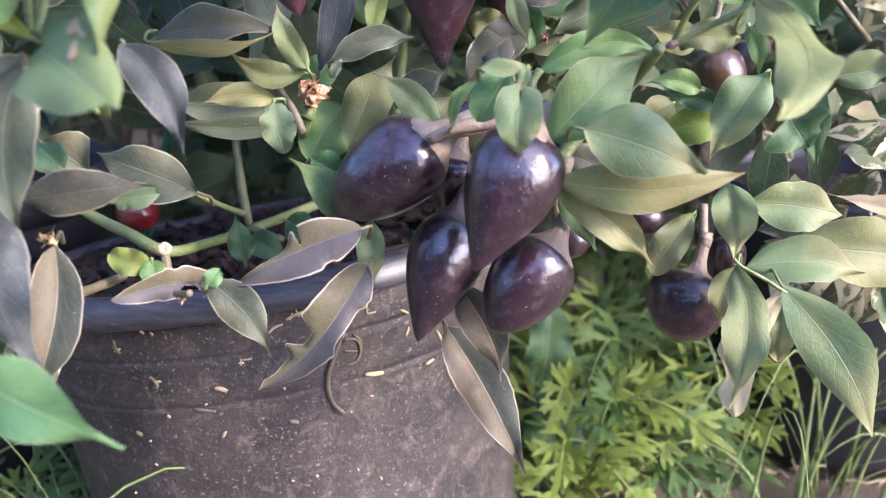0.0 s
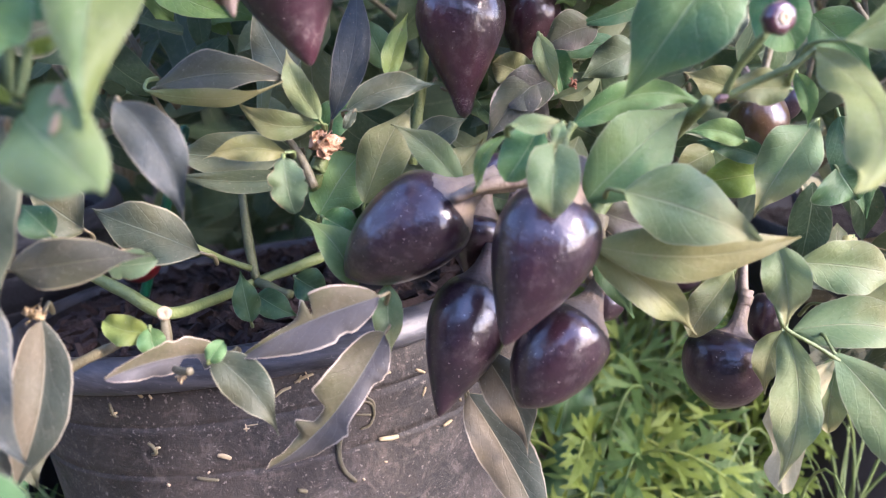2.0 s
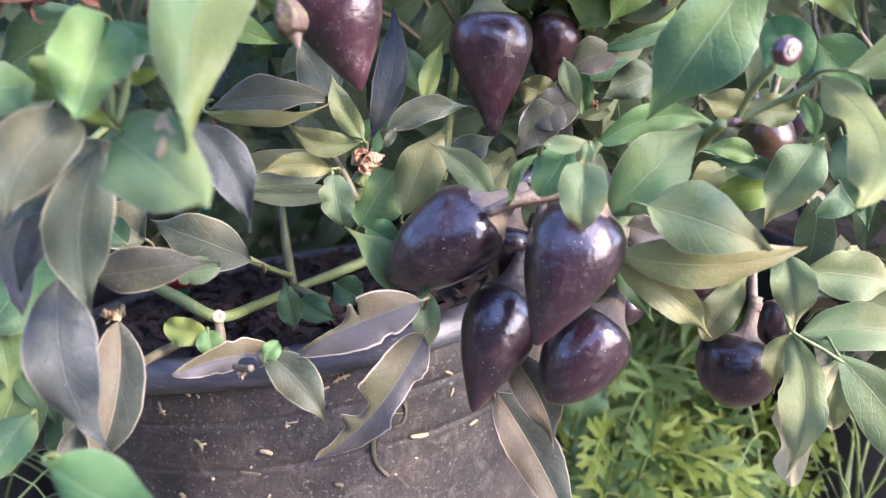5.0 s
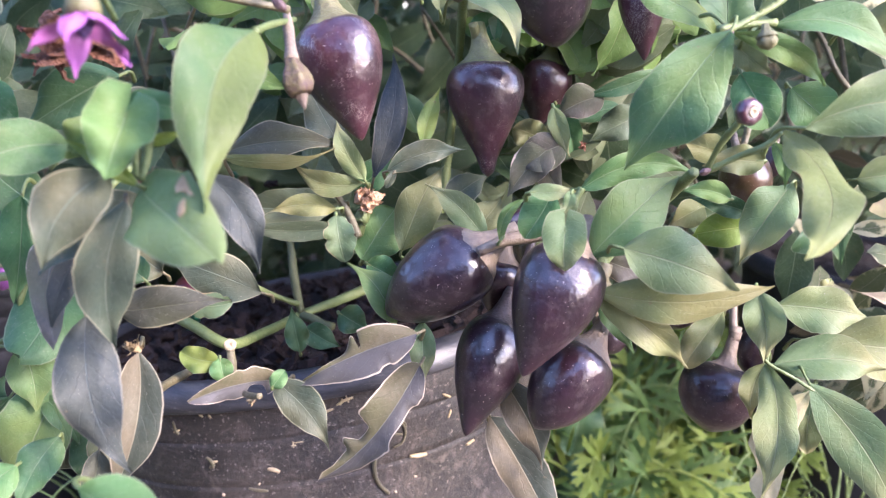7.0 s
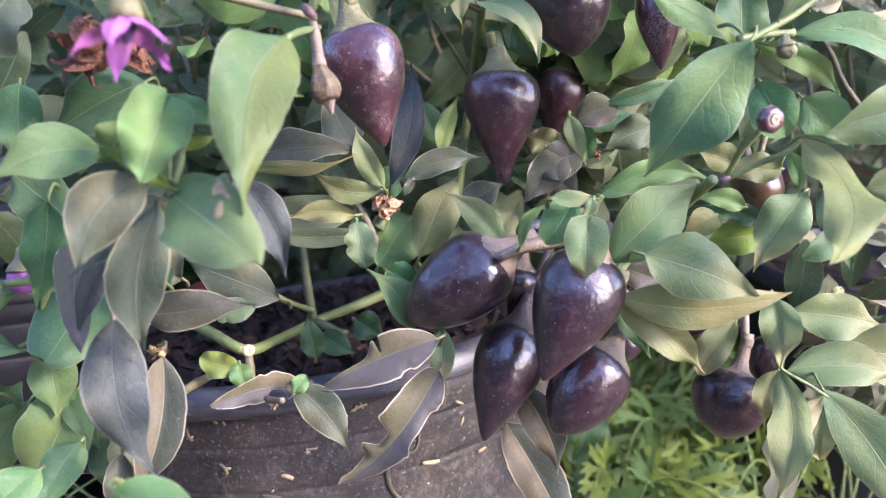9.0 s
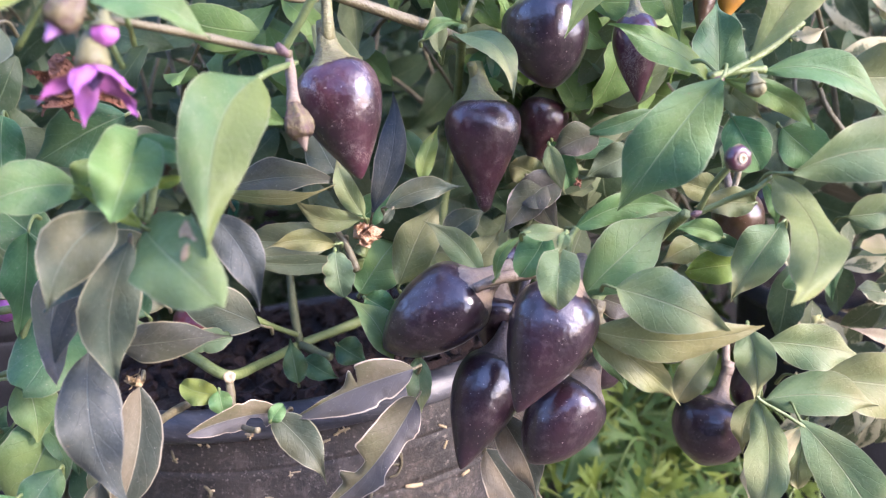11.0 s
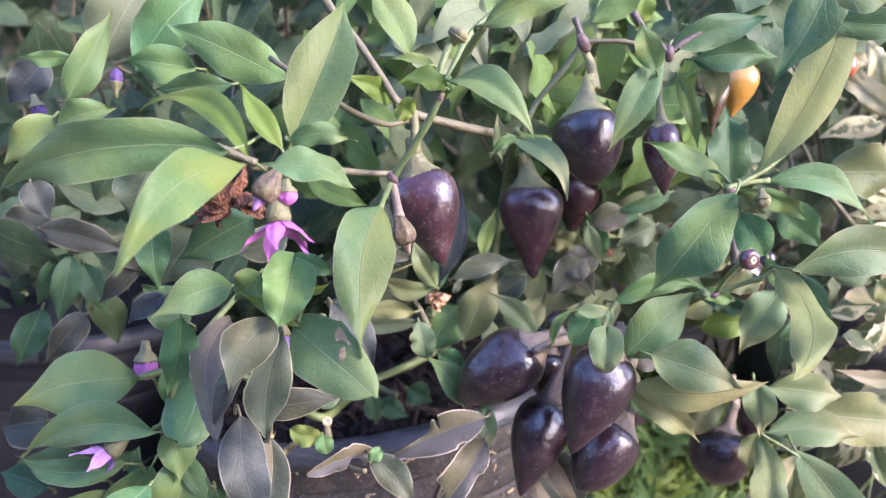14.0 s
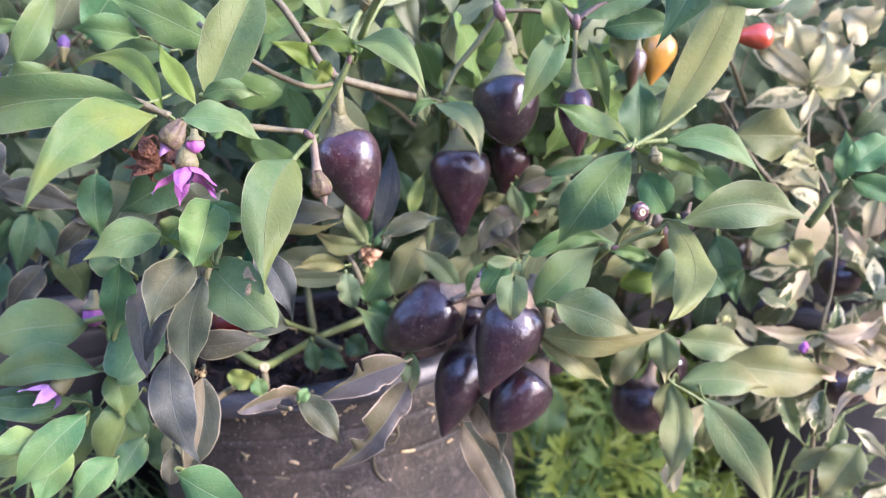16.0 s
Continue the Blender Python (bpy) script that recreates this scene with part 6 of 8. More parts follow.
stem(plant, 'branch', STEM_BRONZE, [(-0.0901, 0.2530, 0.2282), (-0.0891, 0.2506, 0.2234), (-0.0877, 0.2483, 0.2189)], 0.0017, 0.0012)
stem(plant, 'branch', STEM_BRONZE, [(-0.0928, 0.2649, 0.4142), (-0.0811, 0.2592, 0.3963), (-0.0729, 0.2559, 0.3872), (-0.0639, 0.2537, 0.3745), (-0.0545, 0.2525, 0.3617), (-0.0361, 0.2625, 0.3546), (-0.0189, 0.2770, 0.3490), (-0.0103, 0.2867, 0.3454)], 0.0015, 0.0019)
stem(plant, 'branch', STEM_GREEN, [(-0.0397, 0.2074, 0.3697), (-0.0438, 0.2081, 0.3615), (-0.0497, 0.2093, 0.3517), (-0.0560, 0.2107, 0.3425)], 0.0012, 0.0013)
stem(plant, 'branch', STEM_BRONZE, [(-0.0966, 0.1792, 0.3511), (-0.0796, 0.1995, 0.3471), (-0.0668, 0.2146, 0.3435), (-0.0570, 0.2248, 0.3412)], 0.0011, 0.0012)
stem(plant, 'branch', STEM_GREEN, [(-0.0397, 0.2074, 0.3697), (-0.0363, 0.2169, 0.3773), (-0.0301, 0.2288, 0.3895), (-0.0220, 0.2363, 0.3969)], 0.0013, 0.0010)
stem(plant, 'branch', STEM_DULL, [(0.0156, 0.2712, 0.3866), (0.0076, 0.2706, 0.3749), (-0.0020, 0.2699, 0.3631), (-0.0080, 0.2683, 0.3511)], 0.0012, 0.0013)
stem(plant, 'branch', STEM_GREEN, [(-0.0087, 0.2873, 0.3492), (-0.0106, 0.3129, 0.3301), (-0.0132, 0.3272, 0.3076), (-0.0163, 0.3302, 0.2827), (-0.0190, 0.3234, 0.2597)], 0.0015, 0.002)
stem(plant, 'branch', STEM_BRONZE, [(0.0156, 0.2712, 0.3866), (0.0315, 0.2718, 0.3866), (0.0459, 0.2714, 0.3832)], 0.001, 0.0009)
stem(plant, 'branch', STEM_PURPLE, [(0.0156, 0.2712, 0.3866), (0.0121, 0.2737, 0.3958)], 0.0013, 0.0012)
stem(plant, 'branch', STEM_PURPLE, [(0.0463, 0.2575, 0.3823), (0.0374, 0.2597, 0.3911), (0.0327, 0.2614, 0.3978)], 0.0014, 0.0014)
stem(plant, 'branch', STEM_PURPLE, [(0.0463, 0.2575, 0.3823), (0.0559, 0.2598, 0.3889), (0.0697, 0.2623, 0.3956)], 0.0013, 0.0012)
stem(plant, 'branch', STEM_GREEN, [(0.0661, 0.2317, 0.3343), (0.0825, 0.2389, 0.3424), (0.0942, 0.2439, 0.3508)], 0.0011, 0.0009)
stem(plant, 'branch', STEM_GREEN, [(0.0612, 0.2331, 0.2940), (0.0599, 0.2456, 0.2872), (0.0554, 0.2570, 0.2769), (0.0447, 0.2596, 0.2657), (0.0361, 0.2559, 0.2540), (0.0347, 0.2533, 0.2457)], 0.0015, 0.0026)
stem(plant, 'branch', STEM_GREEN, [(0.0636, 0.2288, 0.2953), (0.0654, 0.2230, 0.3040), (0.0687, 0.2170, 0.3116)], 0.0009, 0.001)
stem(plant, 'branch', STEM_GREEN, [(0.0634, 0.2291, 0.2949), (0.0724, 0.2267, 0.3001), (0.0778, 0.2237, 0.3032), (0.0824, 0.2230, 0.3075)], 0.001, 0.0008)
stem(plant, 'branch', STEM_BRONZE, [(0.0700, 0.2449, 0.2928), (0.0791, 0.2487, 0.2975), (0.0829, 0.2543, 0.3093), (0.0849, 0.2582, 0.3231)], 0.001, 0.001)
stem(plant, 'branch', CALYX_PURPLE, [(-0.0029, 0.2395, 0.2670), (0.0044, 0.2406, 0.2701), (0.0135, 0.2433, 0.2712), (0.0206, 0.2476, 0.2710), (0.0341, 0.2541, 0.2705)], 0.0018, 0.0024)
stem(plant, 'branch', STEM_BRONZE, [(0.0394, 0.2564, 0.2584), (0.0385, 0.2547, 0.2526), (0.0411, 0.2571, 0.2464)], 0.0028, 0.003)
stem(plant, 'petiole', STEM_GREEN, [(0.0267, 0.2408, 0.2783), (0.0272, 0.2421, 0.2829), (0.0294, 0.2434, 0.2868)], 0.0012, 0.0012)
stem(plant, 'petiole', STEM_GREEN, [(0.0269, 0.2408, 0.2783), (0.0265, 0.2433, 0.2728), (0.0263, 0.2465, 0.2696)], 0.0012, 0.0014)
stem(plant, 'branch', STEM_GREEN, [(0.0940, 0.2726, 0.2397), (0.0954, 0.2584, 0.2272), (0.0981, 0.2570, 0.2224), (0.1081, 0.2557, 0.2168), (0.1189, 0.2539, 0.2098)], 0.0007, 0.0006)
stem(plant, 'branch', STEM_GREEN, [(-0.0462, 0.2961, 0.2466), (-0.0477, 0.2867, 0.2572), (-0.0472, 0.2806, 0.2646), (-0.0453, 0.2823, 0.2700)], 0.0022, 0.0026)
stem(plant, 'branch', STEM_BRONZE, [(-0.0464, 0.2741, 0.2622), (-0.0506, 0.2767, 0.2711), (-0.0553, 0.2786, 0.2779), (-0.0571, 0.2797, 0.2819)], 0.0014, 0.0011)
stem(plant, 'petiole', STEM_GREEN, [(-0.0939, 0.2884, 0.2402), (-0.0864, 0.2967, 0.2323), (-0.0771, 0.3053, 0.2251)], 0.0012, 0.0012)
stem(plant, 'branch', STEM_BRONZE, [(-0.1052, 0.2186, 0.2254), (-0.1058, 0.2381, 0.2210), (-0.1024, 0.2485, 0.2203)], 0.0016, 0.0014)
stem(plant, 'branch', STEM_GREEN, [(-0.0768, 0.1806, 0.3022), (-0.0830, 0.1982, 0.2920), (-0.0917, 0.2247, 0.2767)], 0.0014, 0.0016)
stem(plant, 'petiole', STEM_GREEN, [(-0.0586, 0.1935, 0.3358), (-0.0582, 0.2080, 0.3372), (-0.0578, 0.2358, 0.3384)], 0.0010, 0.0009)
stem(plant, 'petiole', STEM_BRONZE, [(-0.1046, 0.1686, 0.3595), (-0.0969, 0.1680, 0.3564), (-0.0920, 0.1677, 0.3544)], 0.0013, 0.0012)
stem(plant, 'petiole', STEM_GREEN, [(-0.0252, 0.1890, 0.3935), (-0.0307, 0.1970, 0.3853), (-0.0349, 0.2051, 0.3775)], 0.0012, 0.0012)
stem(plant, 'branch', STEM_BRONZE, [(-0.1006, 0.2297, 0.3818), (-0.0795, 0.2167, 0.3703), (-0.0696, 0.2272, 0.3623), (-0.0603, 0.2396, 0.3572), (-0.0534, 0.2503, 0.3574)], 0.0010, 0.0011)
stem(plant, 'petiole', STEM_GREEN, [(0.0642, 0.2307, 0.3355), (0.0725, 0.2354, 0.3366), (0.0825, 0.2379, 0.3372)], 0.0012, 0.0011)
stem(plant, 'branch', STEM_GREEN, [(-0.0398, 0.2079, 0.3716), (-0.0396, 0.2118, 0.3782), (-0.0376, 0.2157, 0.3844), (-0.0352, 0.2190, 0.3886)], 0.0010, 0.0012)
stem(plant, 'petiole', STEM_GREEN, [(-0.1568, 0.2231, 0.2610), (-0.1488, 0.2334, 0.2598), (-0.1411, 0.2434, 0.2578)], 0.0013, 0.0013)
stem(plant, 'branch', STEM_GREEN, [(-0.1503, 0.2156, 0.2430), (-0.1460, 0.2168, 0.2467), (-0.1398, 0.2220, 0.2652), (-0.1369, 0.2341, 0.2716), (-0.1246, 0.2485, 0.2852), (-0.1206, 0.2605, 0.2908)], 0.001, 0.0013)
# cut ends, dried bud, flowers, buds
cut_end(plant, (-0.0895, 0.2512, 0.2289), 0.0020, (0.05, -0.93, 0.35))
dried_bud(plant, (-0.0435, 0.2770, 0.2758), 0.0104)
cut_bud(plant, (0.0682, 0.2082, 0.3147), 0.0034)
flower(plant, (-0.0835, 0.1554, 0.3383), 0.0115, (0.12, -0.42, -0.90), PETAL, 5)
flower(plant, (-0.0934, 0.1981, 0.2873), 0.0075, (0.25, -0.45, -0.85), PETAL_PALE, 3)
flower(plant, (-0.1668, 0.2097, 0.2350), 0.0120, (-0.65, -0.40, -0.55), PETAL_PALE, 4)
bud(plant, (-0.0815, 0.1587, 0.3495), (-0.0811, 0.1571, 0.3441), 0.0056, PETAL, CALYX)
spent_bud(plant, (-0.0827, 0.1504, 0.3539), (-0.0881, 0.1459, 0.3452), 0.0072, BUD_RIB, PETAL_PALE, 'drooping flower bud with mauve and yellowish ribs')
bud(plant, (-0.1625, 0.2452, 0.2629), (-0.1620, 0.2420, 0.2512), 0.0095, PETAL, CALYX)
bud(plant, (-0.1690, 0.2577, 0.3682), (-0.1688, 0.2600, 0.3766), 0.0050, ANTHER, CALYX)
bud(plant, (-0.2034, 0.2608, 0.3633), (-0.2007, 0.2589, 0.3558), 0.0062, ANTHER, CALYX)
bud(plant, (-0.0351, 0.2179, 0.3882), (-0.0323, 0.2181, 0.3925), 0.0070, CALYX, CALYX)
spent_bud(plant, (-0.0538, 0.2122, 0.3269), (-0.0504, 0.2095, 0.3152), 0.0080, BUD_RIB, CALYX_PURPLE, 'ribbed yellowish bud cup with a dark point')
stem(plant, 'branch', CALYX_PURPLE, [(-0.0592, 0.2325, 0.3403), (-0.0563, 0.2214, 0.3345), (-0.0540, 0.2126, 0.3276)], 0.0012, 0.0019)
bud(plant, (0.0749, 0.2228, 0.3352), (0.0757, 0.2214, 0.3301), 0.0055, CALYX, CALYX)
withered(plant, (-0.1139, 0.2155, 0.3324), 0.024, WITHERED)
withered(plant, (-0.1034, 0.2063, 0.2463), 0.006, SCORCH)
withered(plant, (-0.0880, 0.1907, 0.2990), 0.006, WITHERED)
stem(plant, 'twig_stub', STEM_BRONZE, [(-0.0751, 0.2180, 0.2264), (-0.0715, 0.2124, 0.2284), (-0.0680, 0.2089, 0.2302)], 0.0011, 0.001)
withered(plant, (-0.0711, 0.2111, 0.2278), 0.003, SCORCH)
withered(plant, (0.0359, 0.3005, 0.2914), 0.004, WITHERED)
node_knob(plant, (-0.0549, 0.2527, 0.3626), 0.0022, (0.6, 0.1, -0.5))
node_knob(plant, (0.0156, 0.2711, 0.3861), 0.0025, (0.4, 0.1, -0.8))
node_knob(plant, (-0.0559, 0.2097, 0.3425), 0.0014, (0.5, 0, -0.5))
node_knob(plant, (0.0468, 0.2575, 0.3823), 0.0019, (0, 0, 1))
node_knob(plant, (-0.0397, 0.2074, 0.3697), 0.0011, (0.3, 0, 1))
node_knob(plant, (0.0665, 0.2317, 0.3341), 0.0014, (1, 0, 0.3))
node_knob(plant, (0.0628, 0.2271, 0.2953), 0.0010, (1, 0, .4))
# low leaves beside the pot
leaf(plant, GREEN, (-0.1376, 0.1769, 0.2421), (-0.1586, 0.1586, 0.2177), 0.0153, (0.4499, -0.6539, 0.6083), 0.07, 0.05, 16, 0.72, 1.15, 0)
leaf(plant, GREEN, (-0.1486, 0.1821, 0.2255), (-0.1556, 0.1665, 0.2088), 0.0141, (0.4451, -0.6452, 0.6210), 0.07, 0.05, 16, 0.72, 1.15, 0)
leaf(plant, GREEN, (-0.1552, 0.1742, 0.2350), (-0.1673, 0.1627, 0.2329), 0.0099, (0.4742, -0.6483, 0.5957), 0.07, 0.05, 16, 0.72, 1.15, 0)
leaf(plant, GREEN, (-0.1344, 0.1904, 0.2162), (-0.1483, 0.1756, 0.2030), 0.0137, (0.4176, -0.6540, 0.6308), 0.07, 0.05, 16, 0.72, 1.15, 0)
leaf(plant, DEEP, (-0.1273, 0.2020, 0.2192), (-0.1342, 0.1869, 0.2042), 0.0118, (0.3942, -0.6738, 0.6250), 0.07, 0.05, 16, 0.72, 1.15, 0)

# variegated pepper plant on the right
leaf(variegated, CREAM_DRY, (0.1790, 0.2977, 0.2321), (0.1437, 0.2987, 0.2337), 0.0084, (-0.0110, -0.9376, 0.3477), 0.04, -0.06, 30, 0.62, 1.05, 0.35, curl=1.44)
leaf(variegated, CREAM_DRY, (0.1763, 0.2882, 0.2358), (0.2115, 0.2972, 0.2401), 0.0112, (0.1619, -0.8639, 0.4770), 0.09, 0.1, 30, 0.62, 1.05, 0.35, curl=-2.12)
leaf(variegated, CREAM_DRY, (0.1789, 0.2902, 0.2321), (0.2018, 0.2890, 0.2210), 0.0075, (0.0286, -0.9856, 0.1665), 0.11, 0.0, 30, 0.62, 1.05, 0.35, curl=-1.12)
leaf(variegated, CREAM_DRY, (0.1746, 0.2895, 0.2203), (0.1906, 0.2942, 0.2074), 0.0068, (0.2217, -0.9720, -0.0780), 0.14, 0.0, 30, 0.62, 1.05, 0.35, curl=-2.16)
leaf(variegated, CREAM_DRY, (0.2089, 0.2805, 0.2191), (0.1780, 0.2691, 0.1971), 0.0082, (-0.1566, -0.7688, 0.6201), -0.01, 0.12, 30, 0.62, 1.05, 0.35, curl=2.05)
leaf(variegated, CREAM_DRY, (0.1997, 0.3004, 0.2314), (0.2247, 0.2991, 0.2180), 0.0096, (0.0155, -0.9925, 0.1212), 0.02, 0.0, 30, 0.62, 1.05, 0.35, curl=2.02)
leaf(variegated, MIXED, (0.1848, 0.2942, 0.2306), (0.1874, 0.3036, 0.2492), 0.0069, (-0.3752, -0.8031, 0.4629), 0.11, 0.05, 30, 0.62, 1.05, 0.35, curl=1.80)
leaf(variegated, MIXED, (0.1724, 0.3096, 0.2548), (0.1563, 0.3045, 0.2418), 0.0089, (-0.1332, -0.8535, 0.5038), 0.07, 0.0, 30, 0.62, 1.05, 0.35, curl=-0.91)
leaf(variegated, CREAM_DRY, (0.1707, 0.3007, 0.2636), (0.1581, 0.2896, 0.2468), 0.0076, (-0.1618, -0.7638, 0.6248), 0.14, 0.0, 30, 0.62, 1.05, 0.35, curl=-2.27)
leaf(variegated, MIXED, (0.1858, 0.2744, 0.2125), (0.1993, 0.2717, 0.2255), 0.0110, (-0.4731, -0.8192, 0.3241), 0.01, 0.0, 30, 0.62, 1.05, 0.35, curl=-2.04)
leaf(variegated, MIXED, (0.1790, 0.2828, 0.2083), (0.1778, 0.2822, 0.1812), 0.0113, (-0.4236, -0.9050, 0.0388), 0.16, 0.0, 30, 0.62, 1.05, 0.35, curl=-1.48)
leaf(variegated, MIXED, (0.1598, 0.2824, 0.2081), (0.1685, 0.2765, 0.1784), 0.0094, (-0.2681, -0.9571, 0.1095), 0.02, 0.05, 30, 0.62, 1.05, 0.35, curl=-2.05)
leaf(variegated, MIXED, (0.1886, 0.2815, 0.1939), (0.1818, 0.2746, 0.1654), 0.0095, (-0.4228, -0.8525, 0.3074), 0.02, 0.0, 30, 0.62, 1.05, 0.35, curl=2.02)
leaf(variegated, OLIVE, (0.1650, 0.2763, 0.1681), (0.1873, 0.2804, 0.1789), 0.0096, (-0.1432, -0.7940, 0.5908), 0.13, 0.0, 20, 0.62, 1.05, 0)
leaf(variegated, MIXED, (0.1938, 0.2794, 0.1889), (0.2170, 0.2768, 0.1716), 0.0076, (-0.0025, -0.9888, 0.1493), 0.04, 0.0, 30, 0.62, 1.05, 0.35, curl=2.25)
leaf(variegated, OLIVE, (0.1939, 0.2717, 0.1840), (0.1751, 0.2633, 0.1576), 0.0192, (-0.3613, -0.7823, 0.5074), 0.1, 0.0, 20, 0.62, 1.05, 0)
leaf(variegated, CREAM_DRY, (0.2143, 0.3097, 0.2371), (0.2004, 0.3128, 0.2328), 0.0078, (-0.3067, -0.8826, 0.3562), -0.02, 0.0, 30, 0.62, 1.05, 0.35, curl=-1.24)
leaf(variegated, CREAM_DRY, (0.1942, 0.3172, 0.2826), (0.2034, 0.3125, 0.2654), 0.0097, (-0.3282, -0.9411, 0.0812), 0.09, 0.0, 30, 0.62, 1.05, 0.35, curl=-1.50)
leaf(variegated, CREAM_DRY, (0.2111, 0.3219, 0.2963), (0.2059, 0.3221, 0.2699), 0.0116, (-0.4549, -0.8868, 0.0812), 0.02, 0.0, 30, 0.62, 1.05, 0.35, curl=-2.03)
leaf(variegated, GREEN, (0.1667, 0.2678, 0.3156), (0.1664, 0.2740, 0.3369), 0.0099, (-0.3967, -0.8831, 0.2505), 0.12, 0.08, 20, 0.62, 1.05, 0)
leaf(variegated, GREEN, (0.1683, 0.2675, 0.3206), (0.1902, 0.2732, 0.3372), 0.0148, (-0.0980, -0.8943, 0.4365), 0.04, 0.0, 20, 0.62, 1.05, 0)
leaf(variegated, GREEN, (0.1727, 0.2704, 0.3151), (0.1953, 0.2685, 0.3056), 0.0115, (-0.0672, -0.9971, 0.0360), 0.04, -0.06, 20, 0.62, 1.05, 0)
leaf(variegated, OLIVE, (0.1639, 0.3085, 0.2758), (0.1753, 0.3058, 0.2650), 0.0141, (-0.1638, -0.9839, 0.0711), 0.03, 0.0, 20, 0.62, 1.05, 0)
leaf(variegated, CREAM_DRY, (0.1341, 0.2993, 0.2397), (0.1287, 0.2946, 0.2339), 0.0058, (-0.0520, -0.7560, 0.6525), 0.05, 0.0, 30, 0.62, 1.05, 0.35, curl=2.35)
leaf(variegated, PALE, (0.1465, 0.3155, 0.2765), (0.1722, 0.3174, 0.2793), 0.0143, (0.0352, -0.9520, 0.3042), 0.1, 0.0, 20, 0.62, 1.05, 0)
leaf(variegated, CREAM, (0.1727, 0.3332, 0.3513), (0.1397, 0.3462, 0.3857), 0.0119, (-0.3247, -0.9448, 0.0440), 0.06, -0.027865412409432452, 30, 0.62, 1.05, 0.35, curl=-0.90)
leaf(variegated, CREAM, (0.1736, 0.3354, 0.3511), (0.1538, 0.3377, 0.3670), 0.0090, (-0.1745, -0.9819, -0.0740), 0.01, -0.08015308980717706, 30, 0.62, 1.05, 0.35, curl=-0.68)
leaf(variegated, CREAM, (0.1707, 0.3263, 0.3532), (0.1771, 0.3278, 0.3779), 0.0112, (-0.3426, -0.9281, 0.1461), 0.13, 0.09949966773878338, 30, 0.62, 1.05, 0.35, curl=-0.56)
leaf(variegated, CREAM, (0.1820, 0.3512, 0.3498), (0.2141, 0.3545, 0.3549), 0.0155, (0.0769, -0.9832, 0.1653), -0.02, 0.08742212611606323, 30, 0.62, 1.05, 0.35, curl=-0.50)
leaf(variegated, CREAM, (0.1739, 0.3306, 0.3515), (0.1929, 0.3328, 0.3735), 0.0160, (-0.2090, -0.9388, 0.2737), 0.05, 0.0610969324417778, 30, 0.62, 1.05, 0.35, curl=-0.86)
leaf(variegated, CREAM, (0.1795, 0.3404, 0.3478), (0.2011, 0.3365, 0.3483), 0.0121, (-0.1777, -0.9798, 0.0914), -0.04, -0.09318084066894855, 30, 0.62, 1.05, 0.35, curl=-0.92)
leaf(variegated, CREAM, (0.1735, 0.3450, 0.3644), (0.1603, 0.3434, 0.3846), 0.0183, (-0.2003, -0.9580, -0.2050), 0.06, 0.031083079562550492, 30, 0.62, 1.05, 0.35, curl=0.95)
leaf(variegated, CREAM, (0.2100, 0.3818, 0.3656), (0.1955, 0.3852, 0.3814), 0.0197, (-0.2948, -0.9534, -0.0642), -0.01, -0.053112147808016076, 30, 0.62, 1.05, 0.35, curl=-0.75)
leaf(variegated, CREAM, (0.2049, 0.3459, 0.3757), (0.1867, 0.3438, 0.3884), 0.0211, (-0.0625, -0.9678, -0.2440), 0.15, 0.09949966773878338, 30, 0.62, 1.05, 0.35, curl=-0.45)
leaf(variegated, CREAM, (0.2109, 0.3405, 0.3565), (0.2056, 0.3349, 0.3383), 0.0150, (-0.3575, -0.8587, 0.3672), 0.04, -0.09318084066894855, 30, 0.62, 1.05, 0.35, curl=0.84)
leaf(variegated, CREAM, (0.1704, 0.3614, 0.3808), (0.1529, 0.3550, 0.3850), 0.0157, (0.3063, -0.9389, -0.1570), 0.0, -0.030205627908942767, 30, 0.62, 1.05, 0.35, curl=-0.56)
leaf(variegated, CREAM, (0.1197, 0.3234, 0.3463), (0.1315, 0.3198, 0.3511), 0.0071, (-0.3188, -0.9452, 0.0711), 0.02, 0.08591323977848378, 30, 0.62, 1.05, 0.35, curl=0.96)
leaf(variegated, CREAM, (0.1773, 0.3383, 0.3480), (0.1680, 0.3271, 0.3256), 0.0073, (-0.2336, -0.8277, 0.5103), 0.11, -0.04077672077036361, 30, 0.62, 1.05, 0.35, curl=0.95)
leaf(variegated, CREAM, (0.2244, 0.3798, 0.3866), (0.2125, 0.3885, 0.3981), 0.0257, (-0.5221, -0.8467, 0.1020), -0.02, -0.03793387404607793, 30, 0.62, 1.05, 0.35, curl=-0.66)
leaf(variegated, CREAM, (0.1660, 0.3863, 0.3894), (0.1850, 0.3904, 0.3962), 0.0197, (0.1486, -0.9730, 0.1768), 0.08, -0.053112147808016076, 30, 0.62, 1.05, 0.35, curl=0.85)
leaf(variegated, CREAM, (0.2279, 0.3808, 0.3657), (0.2337, 0.3742, 0.3507), 0.0195, (-0.4824, -0.8549, 0.1910), 0.14, -0.09064359527081045, 30, 0.62, 1.05, 0.35, curl=0.59)
leaf(variegated, MIXED, (0.2027, 0.3445, 0.3867), (0.1967, 0.3445, 0.3674), 0.0096, (-0.3727, -0.9206, 0.1166), -0.02, 0.0, 30, 0.62, 1.05, 0.35, curl=-1.46)
leaf(variegated, MIXED, (0.1348, 0.3421, 0.3879), (0.1508, 0.3349, 0.3889), 0.0096, (-0.4133, -0.9105, -0.0078), 0.15, 0.0, 30, 0.62, 1.05, 0.35, curl=-0.98)
